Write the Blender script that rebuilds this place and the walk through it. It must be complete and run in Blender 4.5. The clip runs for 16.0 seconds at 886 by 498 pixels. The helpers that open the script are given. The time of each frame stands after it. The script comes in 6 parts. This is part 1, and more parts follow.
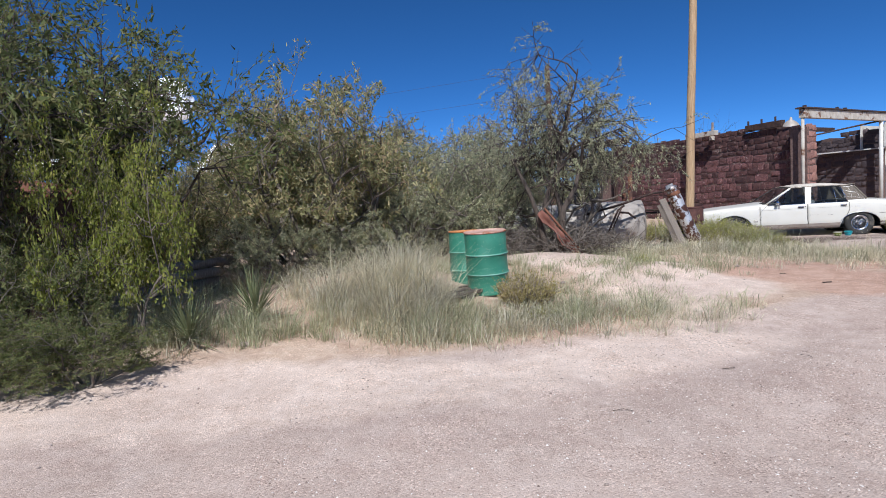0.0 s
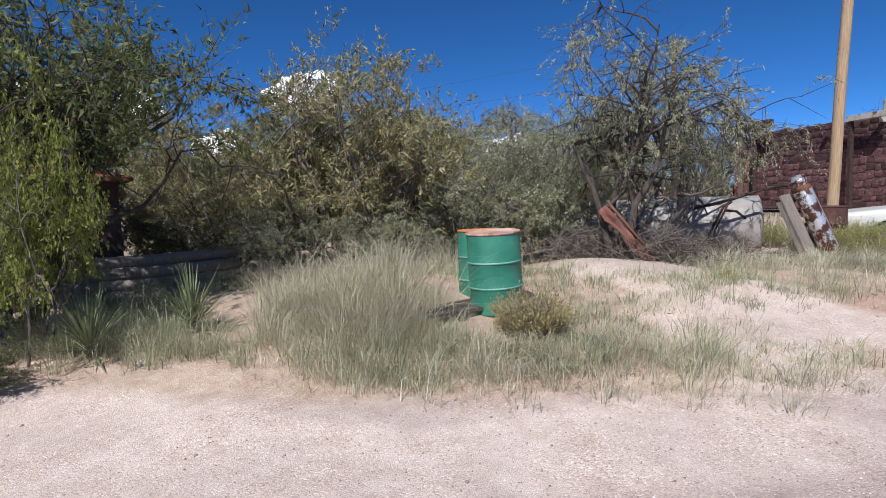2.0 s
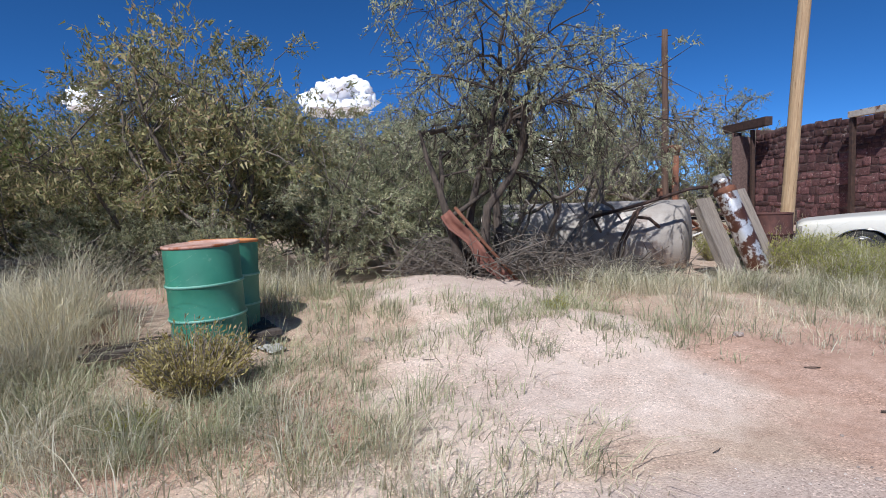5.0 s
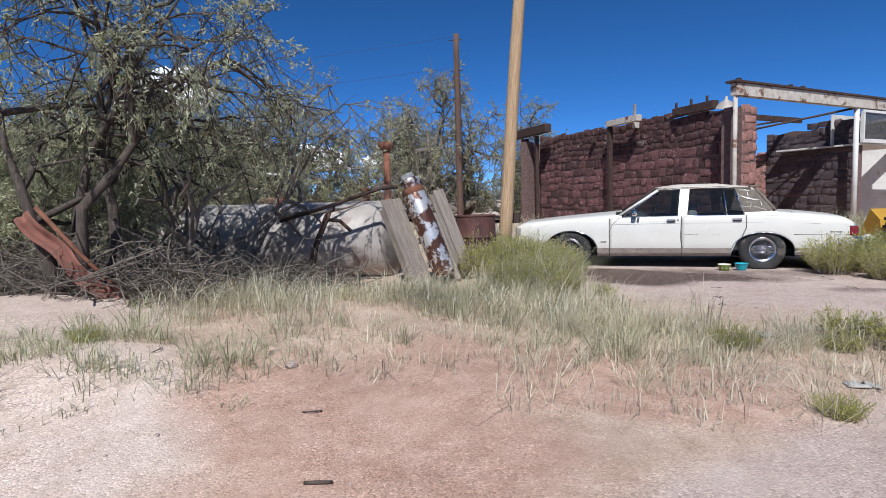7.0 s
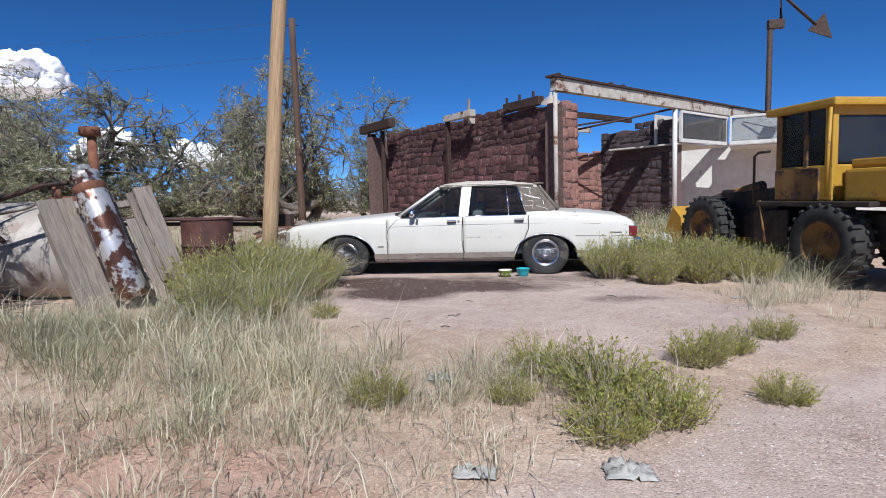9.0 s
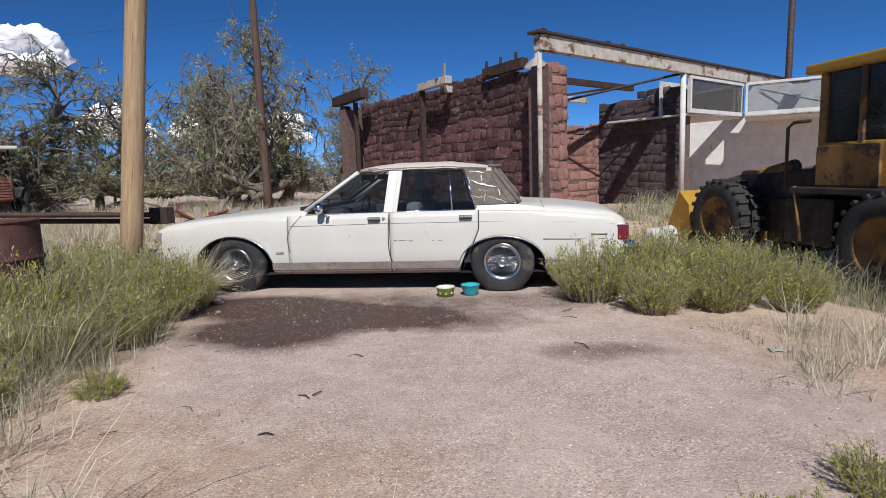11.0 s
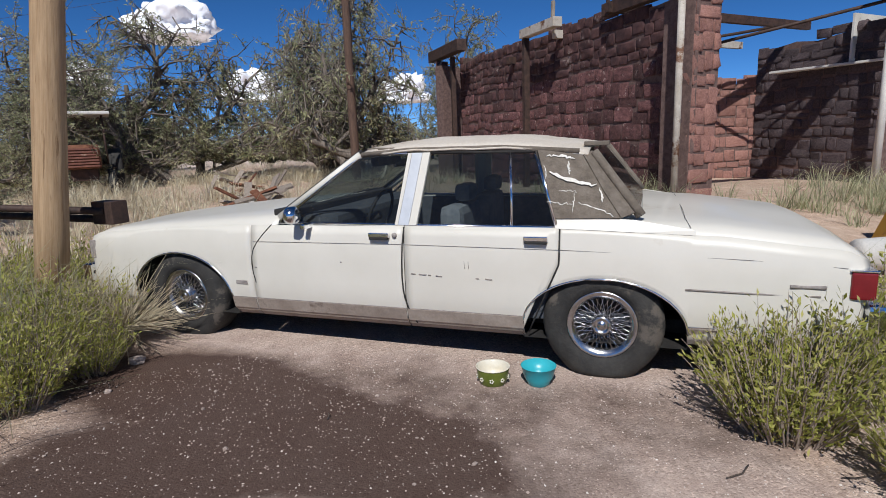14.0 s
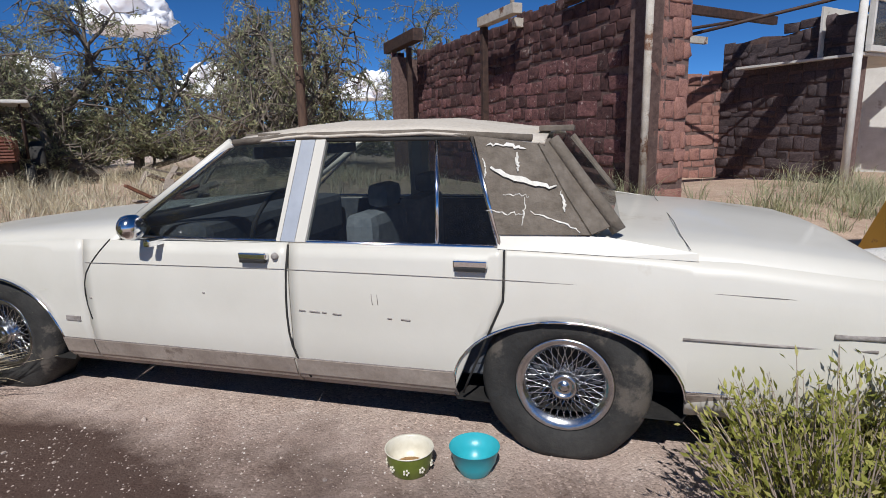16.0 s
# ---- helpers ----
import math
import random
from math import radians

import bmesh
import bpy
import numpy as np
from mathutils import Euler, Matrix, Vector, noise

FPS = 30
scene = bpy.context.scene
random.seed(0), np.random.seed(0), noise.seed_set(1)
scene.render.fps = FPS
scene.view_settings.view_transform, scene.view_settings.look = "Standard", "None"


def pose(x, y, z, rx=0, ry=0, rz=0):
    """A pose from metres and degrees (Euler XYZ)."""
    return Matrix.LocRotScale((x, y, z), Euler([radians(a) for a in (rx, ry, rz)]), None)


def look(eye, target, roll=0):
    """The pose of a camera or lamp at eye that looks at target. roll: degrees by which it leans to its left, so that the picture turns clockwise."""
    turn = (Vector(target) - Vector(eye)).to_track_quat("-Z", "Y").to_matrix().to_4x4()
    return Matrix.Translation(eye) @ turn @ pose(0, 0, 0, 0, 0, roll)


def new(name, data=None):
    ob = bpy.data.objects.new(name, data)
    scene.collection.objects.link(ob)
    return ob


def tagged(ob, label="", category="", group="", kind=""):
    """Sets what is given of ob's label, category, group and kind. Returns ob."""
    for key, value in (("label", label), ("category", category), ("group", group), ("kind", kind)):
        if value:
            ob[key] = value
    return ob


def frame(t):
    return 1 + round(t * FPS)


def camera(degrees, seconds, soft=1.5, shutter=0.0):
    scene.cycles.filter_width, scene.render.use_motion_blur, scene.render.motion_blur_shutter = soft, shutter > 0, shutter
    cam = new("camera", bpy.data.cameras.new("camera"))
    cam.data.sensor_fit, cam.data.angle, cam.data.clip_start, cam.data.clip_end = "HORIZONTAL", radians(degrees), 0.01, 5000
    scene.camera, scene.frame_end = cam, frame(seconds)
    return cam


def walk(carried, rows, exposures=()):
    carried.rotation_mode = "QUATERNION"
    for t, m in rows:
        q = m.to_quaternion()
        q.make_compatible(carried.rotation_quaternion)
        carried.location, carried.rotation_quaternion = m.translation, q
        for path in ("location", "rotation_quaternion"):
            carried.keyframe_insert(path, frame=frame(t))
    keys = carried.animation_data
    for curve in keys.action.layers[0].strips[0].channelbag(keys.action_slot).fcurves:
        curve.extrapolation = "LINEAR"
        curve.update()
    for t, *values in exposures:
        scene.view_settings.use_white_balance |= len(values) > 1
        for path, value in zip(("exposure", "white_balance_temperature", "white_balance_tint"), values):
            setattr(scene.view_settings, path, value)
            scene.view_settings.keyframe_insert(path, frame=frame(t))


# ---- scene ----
cam = camera(76.6, 16.0, 0.9)
PATH = [
    (0, (-6.22, -16.828, 1.463), (-6.786, -14.917, 1.302), -3.6),
    (0.5, (-5.973, -16.264, 1.443), (-6.659, -14.392, 1.288), -3.2),
    (1, (-5.724, -15.722, 1.431), (-6.518, -13.893, 1.274), -2.4),
    (1.5, (-5.485, -15.193, 1.391), (-6.408, -13.426, 1.236), -2.5),
    (2, (-5.316, -14.666, 1.421), (-6.307, -12.939, 1.243), -2.3),
    (2.5, (-5.273, -14.132, 1.44), (-6.446, -12.521, 1.269), -2.5),
    (3, (-5.088, -13.573, 1.436), (-6.426, -12.096, 1.281), -2.7),
    (5.3, (-3.501, -11.535, 1.265), (-4.527, -9.826, 1.104), -1.9),
    (5.5, (-3.35, -11.322, 1.245), (-4.337, -9.591, 1.083), -1.9),
    (6, (-2.972, -10.808, 1.222), (-3.91, -9.049, 1.059), -1.8),
    (6.5, (-2.532, -10.285, 1.212), (-3.333, -8.46, 1.044), -1.7),
    (7, (-2.063, -9.853, 1.203), (-2.678, -7.957, 1.034), -1.6),
    (7.5, (-1.632, -9.427, 1.184), (-2.086, -7.487, 1.011), -1.4),
    (8, (-1.206, -8.987, 1.181), (-1.55, -7.024, 1.002), -1.4),
    (8.5, (-0.863, -8.527, 1.18), (-1.165, -6.559, 0.996), -1.6),
    (9, (-0.488, -8.102, 1.157), (-0.729, -6.125, 0.971), -1.8),
    (11.5, (0.186, -5.231, 1.295), (-0.091, -3.275, 0.986), -2.2),
    (12, (0.221, -4.747, 1.321), (-0.215, -2.826, 0.978), -2.8),
    (12.5, (0.228, -4.217, 1.318), (-0.308, -2.326, 0.95), -2.4),
    (13, (0.222, -3.779, 1.338), (-0.384, -1.914, 0.943), -2.4),
    (13.5, (0.229, -3.442, 1.375), (-0.408, -1.588, 0.978), -2.3),
    (14, (0.177, -3.11, 1.376), (-0.478, -1.261, 0.987), -2.1),
    (14.5, (0.113, -2.834, 1.36), (-0.55, -0.989, 0.965), -1.9),
    (15, (0.054, -2.53, 1.328), (-0.617, -0.687, 0.937), -2.0),
    (15.5, (0.066, -2.272, 1.322), (-0.571, -0.42, 0.917), -1.8),
    (16, (0.118, -2.1, 1.297), (-0.418, -0.215, 0.898), -1.5),
]
walk(cam, [(t, look(eye, target, roll)) for t, eye, target, roll in PATH], [(0, 0.12, 5900, 10), (9, 0.06, 5900, 10), (11.5, -0.15, 6200, 10), (16, -0.22, 6200, 10)])

# ---- light: clear midday sky, one sun high behind the walker ----
SUN_AZ, SUN_EL = -79.0, 47.0
world = bpy.data.worlds.new("world")
scene.world = world
world.use_nodes = True
wn = world.node_tree
sky = wn.nodes.new("ShaderNodeTexSky")
sky.sky_type = "NISHITA"
sky.sun_disc = False
sky.sun_elevation = radians(SUN_EL)
sky.sun_rotation = radians(90 - SUN_AZ)
sky.altitude = 2400
sky.air_density = 0.5
sky.dust_density = 0.0
sky.ozone_density = 9.0
deep = wn.nodes.new("ShaderNodeHueSaturation")
deep.inputs["Hue"].default_value, deep.inputs["Saturation"].default_value, deep.inputs["Value"].default_value = 0.497, 1.10, 1.0
wn.links.new(sky.outputs[0], deep.inputs["Color"])
wn.links.new(deep.outputs[0], wn.nodes["Background"].inputs[0])
wn.nodes["Background"].inputs[1].default_value = 0.115
sun_data = bpy.data.lights.new("sun", "SUN")
sun_data.energy, sun_data.angle, sun_data.color = 5.0, radians(0.55), (1.0, 0.97, 0.92)
sun = new("sun", sun_data)
sun.matrix_world = look((0, 0, 0), (-math.cos(radians(SUN_AZ)) * math.cos(radians(SUN_EL)),
                                    -math.sin(radians(SUN_AZ)) * math.cos(radians(SUN_EL)), -math.sin(radians(SUN_EL))))



# ---- materials ----
def nodes_of(name):
    m = bpy.data.materials.new(name)
    m.use_nodes = True
    nt = m.node_tree
    return m, nt, nt.nodes["Principled BSDF"]


def ramp(nt, fac, stops):
    r = nt.nodes.new("ShaderNodeValToRGB")
    el = r.color_ramp.elements
    while len(el) < len(stops):
        el.new(0.5)
    for e, (p, c) in zip(el, stops):
        e.position, e.color = p, (*c, 1)
    nt.links.new(fac, r.inputs[0])
    return r.outputs[0]


def noise_tex(nt, scale, detail=6, rough=0.6, stretch=None, shift=True):
    tc = nt.nodes.new("ShaderNodeTexCoord")
    out = tc.outputs["Object"]
    mp = nt.nodes.new("ShaderNodeMapping")
    nt.links.new(out, mp.inputs[0])
    if shift:
        oi = nt.nodes.new("ShaderNodeObjectInfo")
        mul = nt.nodes.new("ShaderNodeMath")
        mul.operation = "MULTIPLY"
        mul.inputs[1].default_value = 37.0
        nt.links.new(oi.outputs["Random"], mul.inputs[0])
        nt.links.new(mul.outputs[0], mp.inputs["Location"])
    if stretch:
        mp.inputs["Scale"].default_value = stretch
    n = nt.nodes.new("ShaderNodeTexNoise")
    n.inputs["Scale"].default_value = scale
    n.inputs["Detail"].default_value = detail
    n.inputs["Roughness"].default_value = rough
    nt.links.new(mp.outputs[0], n.inputs["Vector"])
    return n.outputs[0]


def mixc(nt, fac, a, b, kind="MIX"):
    mx = nt.nodes.new("ShaderNodeMix")
    mx.data_type, mx.blend_type = "RGBA", kind
    if isinstance(fac, float):
        mx.inputs[0].default_value = fac
    else:
        nt.links.new(fac, mx.inputs[0])
    for i, v in ((6, a), (7, b)):
        if isinstance(v, tuple):
            mx.inputs[i].default_value = (*v, 1)
        else:
            nt.links.new(v, mx.inputs[i])
    return mx.outputs[2]


def bump(nt, bsdf, height, strength, distance=0.01):
    b = nt.nodes.new("ShaderNodeBump")
    b.inputs["Strength"].default_value, b.inputs["Distance"].default_value = strength, distance
    nt.links.new(height, b.inputs["Height"])
    nt.links.new(b.outputs[0], bsdf.inputs["Normal"])


def surf(name, c1, c2, scale=6.0, rough=0.8, relief=0.3, metal=0.0, fine=60.0, stain=None, stain_at=0.58, stain_scale=2.5,
         stretch=None, vary=0.0, coat=0.0):
    """Two colours mixed by grain, stains of a third colour, fine relief."""
    m, nt, b = nodes_of(name)
    n1 = noise_tex(nt, scale, 5, 0.62, stretch)
    col = ramp(nt, n1, [(0.32, c1), (0.68, c2)])
    n2 = noise_tex(nt, fine, 4, 0.6, stretch)
    col = mixc(nt, 0.35, col, ramp(nt, n2, [(0.3, (0.5, 0.5, 0.5)), (0.7, (1.0, 1.0, 1.0))]), "MULTIPLY") if relief > 0.15 else col
    if stain:
        n3 = noise_tex(nt, stain_scale, 8, 0.68, stretch)
        col = mixc(nt, ramp(nt, n3, [(stain_at, (0, 0, 0)), (stain_at + 0.06, (1, 1, 1))]), col, stain)
    if vary:
        oi = nt.nodes.new("ShaderNodeObjectInfo")
        col = mixc(nt, 1.0, col, ramp(nt, oi.outputs["Random"], [(0, (1 - vary,) * 3), (1, (1 + vary * 0.6,) * 3)]), "MULTIPLY")
    nt.links.new(col, b.inputs["Base Color"])
    b.inputs["Roughness"].default_value, b.inputs["Metallic"].default_value = rough, metal
    b.inputs["Coat Weight"].default_value = coat
    bump(nt, b, n2, relief)
    return m


def leafy(name, stops, rough=0.55, through_light=0.45, patch=1.3):
    """Leaves or blades: each its own shade, with light coming through."""
    m, nt, b = nodes_of(name)
    g = nt.nodes.new("ShaderNodeNewGeometry")
    col = ramp(nt, g.outputs["Random Per Island"], stops)
    n = noise_tex(nt, patch, 3, 0.5)
    col = mixc(nt, 0.75, col, ramp(nt, n, [(0.3, (0.62, 0.62, 0.6)), (0.7, (1.2, 1.2, 1.1))]), "MULTIPLY")
    nt.links.new(col, b.inputs["Base Color"])
    b.inputs["Roughness"].default_value = rough
    b.inputs["Specular IOR Level"].default_value = 0.25
    tr = nt.nodes.new("ShaderNodeBsdfTranslucent")
    nt.links.new(col, tr.inputs[0])
    mx = nt.nodes.new("ShaderNodeMixShader")
    mx.inputs[0].default_value = through_light
    nt.links.new(b.outputs[0], mx.inputs[1])
    nt.links.new(tr.outputs[0], mx.inputs[2])
    nt.links.new(mx.outputs[0], nt.nodes["Material Output"].inputs[0])
    return m


def clear_glass(name, tint, rough=0.03, dust=0.0):
    m, nt, b = nodes_of(name)
    t = nt.nodes.new("ShaderNodeBsdfTransparent")
    t.inputs[0].default_value = (*tint, 1)
    gl = nt.nodes.new("ShaderNodeBsdfGlossy")
    gl.inputs["Roughness"].default_value = rough
    fr = nt.nodes.new("ShaderNodeFresnel")
    fr.inputs[0].default_value = 1.5
    mx = nt.nodes.new("ShaderNodeMixShader")
    nt.links.new(fr.outputs[0], mx.inputs[0])
    nt.links.new(t.outputs[0], mx.inputs[1])
    nt.links.new(gl.outputs[0], mx.inputs[2])
    df = nt.nodes.new("ShaderNodeBsdfDiffuse")
    df.inputs[0].default_value = (0.45, 0.42, 0.38, 1)
    md = nt.nodes.new("ShaderNodeMixShader")
    film_dust = ramp(nt, noise_tex(nt, 5, 6, 0.7), [(0.3, (dust * 0.4,) * 3), (0.7, (dust * 1.5,) * 3)])
    nt.links.new(film_dust, md.inputs[0])
    nt.links.new(mx.outputs[0], md.inputs[1])
    nt.links.new(df.outputs[0], md.inputs[2])
    nt.links.new(md.outputs[0], nt.nodes["Material Output"].inputs[0])
    return m


def ground_material():
    m, nt, b = nodes_of("desert_ground")
    at = nt.nodes.new("ShaderNodeAttribute")
    at.attribute_name = "zone"
    sep = nt.nodes.new("ShaderNodeSeparateColor")
    nt.links.new(at.outputs["Color"], sep.inputs[0])
    wobble = noise_tex(nt, 2.2, 7, 0.65, shift=False)

    def edge(sock, lo, hi, amount=0.55):
        a = nt.nodes.new("ShaderNodeMath")
        a.operation = "MULTIPLY_ADD"
        nt.links.new(wobble, a.inputs[0])
        a.inputs[1].default_value = amount
        nt.links.new(sock, a.inputs[2])
        return ramp(nt, a.outputs[0], [(lo + amount / 2, (0, 0, 0)), (hi + amount / 2, (1, 1, 1))])
    fine = noise_tex(nt, 130, 4, 0.7, shift=False)
    mid = noise_tex(nt, 5, 6, 0.65, shift=False)
    big = noise_tex(nt, 0.55, 4, 0.6, shift=False)
    litter = ramp(nt, mid, [(0.3, (0.42, 0.305, 0.23)), (0.55, (0.53, 0.405, 0.315)), (0.72, (0.61, 0.495, 0.40))])
    gravel = ramp(nt, mid, [(0.3, (0.45, 0.35, 0.30)), (0.5, (0.51, 0.41, 0.355)), (0.7, (0.57, 0.47, 0.415))])
    sand = ramp(nt, mid, [(0.3, (0.57, 0.45, 0.375)), (0.65, (0.70, 0.585, 0.51))])
    red = ramp(nt, mid, [(0.3, (0.42, 0.27, 0.20)), (0.65, (0.55, 0.385, 0.305))])
    col = mixc(nt, edge(sep.outputs[0], 0.35, 0.62), litter, gravel)
    col = mixc(nt, edge(sep.outputs[1], 0.35, 0.6), col, sand)
    col = mixc(nt, edge(sep.outputs[2], 0.3, 0.65), col, red)
    # pebbles of several greys and pinks
    vor = nt.nodes.new("ShaderNodeTexVoronoi")
    tc = nt.nodes.new("ShaderNodeTexCoord")
    nt.links.new(tc.outputs["Object"], vor.inputs["Vector"])
    vor.inputs["Scale"].default_value = 100
    peb = ramp(nt, vor.outputs["Color"], [(0.2, (0.60, 0.56, 0.54)), (0.36, (0.90, 0.87, 0.85)), (0.72, (1.03, 1.0, 0.97)), (0.9, (1.5, 1.46, 1.42))])
    patch = ramp(nt, noise_tex(nt, 1.6, 5, 0.6, shift=False), [(0.34, (0.32, 0.32, 0.32)), (0.64, (0.85, 0.85, 0.85))])
    col = mixc(nt, patch, col, peb, "MULTIPLY")
    col = mixc(nt, 0.7, col, ramp(nt, big, [(0.35, (0.86, 0.82, 0.80)), (0.65, (1.1, 1.08, 1.05))]), "MULTIPLY")
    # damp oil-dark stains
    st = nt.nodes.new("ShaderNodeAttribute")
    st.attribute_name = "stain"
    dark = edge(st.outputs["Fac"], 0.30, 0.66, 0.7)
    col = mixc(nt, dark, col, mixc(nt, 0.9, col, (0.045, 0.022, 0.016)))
    nt.links.new(col, b.inputs["Base Color"])
    b.inputs["Roughness"].default_value = 0.95
    b.inputs["Specular IOR Level"].default_value = 0.2
    add = nt.nodes.new("ShaderNodeMath")
    add.operation = "MULTIPLY_ADD"
    nt.links.new(vor.outputs["Distance"], add.inputs[0])
    add.inputs[1].default_value = -0.8
    nt.links.new(fine, add.inputs[2])
    bump(nt, b, add.outputs[0], 0.55, 0.007)
    return m


M = {}
M["ground"] = ground_material()
M["stone"] = surf("red_sandstone", (0.07, 0.028, 0.029), (0.215, 0.098, 0.09), 5, 0.9, 1.0, fine=22, stain=(0.36, 0.27, 0.24), stain_at=0.60, stain_scale=3, vary=0.6)
M["pier"] = surf("pink_sandstone", (0.25, 0.115, 0.09), (0.40, 0.21, 0.165), 9, 0.9, 0.7, fine=35, stain=(0.18, 0.08, 0.07), vary=0.2)
M["darkstone"] = surf("dark_inner_stone", (0.05, 0.035, 0.04), (0.13, 0.095, 0.095), 8, 0.9, 0.8, fine=30, stain=(0.33, 0.27, 0.25), stain_at=0.64, stain_scale=6, vary=0.3)
M["mortar"] = surf("mortar", (0.10, 0.06, 0.052), (0.20, 0.13, 0.11), 12, 0.95, 0.5)
M["oldpaint"] = surf("peeling_white_paint", (0.42, 0.36, 0.29), (0.60, 0.55, 0.48), 5, 0.8, 0.4, stain=(0.16, 0.075, 0.04), stain_at=0.54, stain_scale=2.2)
M["white"] = surf("chalky_white_paint", (0.60, 0.57, 0.52), (0.74, 0.71, 0.66), 3, 0.75, 0.2, stain=(0.35, 0.30, 0.25), stain_at=0.62)
M["darksteel"] = surf("rust_black_steel", (0.035, 0.022, 0.018), (0.10, 0.055, 0.04), 9, 0.7, 0.4, metal=0.2)
M["rust"] = surf("rusted_iron", (0.12, 0.045, 0.025), (0.26, 0.105, 0.055), 8, 0.85, 0.5, stain=(0.06, 0.03, 0.022))
M["brightrust"] = surf("orange_rusted_sheet", (0.16, 0.062, 0.045), (0.27, 0.115, 0.08), 6, 0.9, 0.4, stain=(0.36, 0.23, 0.17), stain_at=0.6)
M["wood"] = surf("grey_weathered_wood", (0.22, 0.175, 0.14), (0.40, 0.335, 0.275), 4, 0.9, 0.6, fine=25, stretch=(14, 14, 1.2), stain=(0.13, 0.095, 0.07), stain_at=0.62, vary=0.15)
M["darkplank"] = surf("dark_wet_plank", (0.06, 0.045, 0.036), (0.14, 0.11, 0.09), 4, 0.9, 0.6, fine=25, stretch=(14, 14, 1.2))
M["pole"] = surf("tan_utility_pole_wood", (0.33, 0.205, 0.105), (0.52, 0.36, 0.21), 3, 0.85, 0.6, fine=18, stretch=(16, 16, 0.7), stain=(0.20, 0.115, 0.055), stain_at=0.6)
M["darkpole"] = surf("dark_pole_wood", (0.07, 0.04, 0.03), (0.15, 0.09, 0.06), 3, 0.9, 0.6, fine=18, stretch=(16, 16, 0.7))
M["tank"] = surf("rusty_pale_tank_steel", (0.36, 0.31, 0.27), (0.52, 0.47, 0.42), 2.5, 0.6, 0.25, metal=0.15, stain=(0.27, 0.21, 0.18), stain_at=0.6, stain_scale=1.6)
M["chrome"] = surf("worn_chrome", (0.75, 0.76, 0.78), (0.85, 0.86, 0.88), 10, 0.14, 0.05, metal=1.0)
M["silverpipe"] = surf("flaking_silver_pipe", (0.70, 0.66, 0.62), (0.85, 0.82, 0.78), 10, 0.32, 0.3, metal=0.6, stain=(0.13, 0.055, 0.035), stain_at=0.47, stain_scale=5)
M["drumgreen"] = surf("faded_green_drum_paint", (0.030, 0.165, 0.105), (0.055, 0.235, 0.155), 3, 0.5, 0.12, stain=(0.14, 0.30, 0.22), stain_at=0.6, stain_scale=3)
M["drumhoop"] = surf("worn_pale_green_paint", (0.10, 0.30, 0.22), (0.22, 0.42, 0.33), 9, 0.55, 0.15, stain=(0.30, 0.22, 0.15), stain_at=0.66)
M["drumlid"] = surf("rusty_pink_lid", (0.42, 0.20, 0.14), (0.62, 0.42, 0.34), 7, 0.8, 0.3, stain=(0.30, 0.09, 0.03), stain_at=0.55)
M["drumlid2"] = surf("orange_rust_lid", (0.45, 0.15, 0.04), (0.60, 0.25, 0.09), 7, 0.8, 0.3)
M["barkgrey"] = surf("grey_bark", (0.10, 0.08, 0.065), (0.26, 0.215, 0.175), 6, 0.95, 0.8, fine=22, stretch=(6, 6, 1.2))
M["barkdark"] = surf("dark_bark", (0.045, 0.034, 0.027), (0.12, 0.09, 0.07), 6, 0.95, 0.8, fine=22, stretch=(6, 6, 1.2))
M["twig"] = surf("bleached_twigs", (0.27, 0.21, 0.165), (0.42, 0.34, 0.275), 6, 0.95, 0.2)
M["leafolive"] = leafy("olive_leaves", [(0, (0.195, 0.202, 0.093)), (0.5, (0.351, 0.338, 0.164)), (0.85, (0.520, 0.442, 0.243)), (1, (0.520, 0.351, 0.229))])
M["leafgrey"] = leafy("grey_green_leaves", [(0, (0.256, 0.281, 0.168)), (0.6, (0.439, 0.445, 0.289)), (1, (0.610, 0.549, 0.389))])
M["leafelm"] = leafy("thin_elm_leaves", [(0, (0.24, 0.26, 0.14)), (0.6, (0.42, 0.42, 0.25)), (1, (0.56, 0.50, 0.34))])
M["leafyellow"] = leafy("bright_green_leaves", [(0, (0.15, 0.18, 0.035)), (0.6, (0.27, 0.30, 0.06)), (1, (0.36, 0.34, 0.10))])
M["leafdark"] = leafy("dark_green_leaves", [(0, (0.11, 0.14, 0.05)), (0.6, (0.19, 0.215, 0.08)), (1, (0.29, 0.26, 0.12))])
M["shrub"] = leafy("fresh_green_shrub", [(0, (0.27, 0.29, 0.06)), (0.55, (0.43, 0.43, 0.11)), (1, (0.60, 0.54, 0.22))])
M["shrubgrey"] = leafy("grey_green_shrub", [(0, (0.252, 0.247, 0.104)), (0.55, (0.399, 0.378, 0.185)), (1, (0.567, 0.493, 0.312))])
M["straw"] = leafy("dry_straw_grass", [(0, (0.50, 0.43, 0.31)), (0.5, (0.70, 0.635, 0.49)), (1, (0.82, 0.77, 0.63))])
M["grassgreen"] = leafy("grey_green_grass", [(0, (0.29, 0.31, 0.18)), (0.5, (0.46, 0.465, 0.30)), (1, (0.66, 0.61, 0.45))])
M["yucca"] = leafy("yucca_blades", [(0, (0.11, 0.135, 0.06)), (0.6, (0.21, 0.23, 0.12)), (1, (0.42, 0.36, 0.20))], 0.45, 0.15)
M["domebush"] = leafy("ochre_dome_bush", [(0, (0.34, 0.28, 0.10)), (0.6, (0.52, 0.43, 0.18)), (1, (0.66, 0.55, 0.34))])


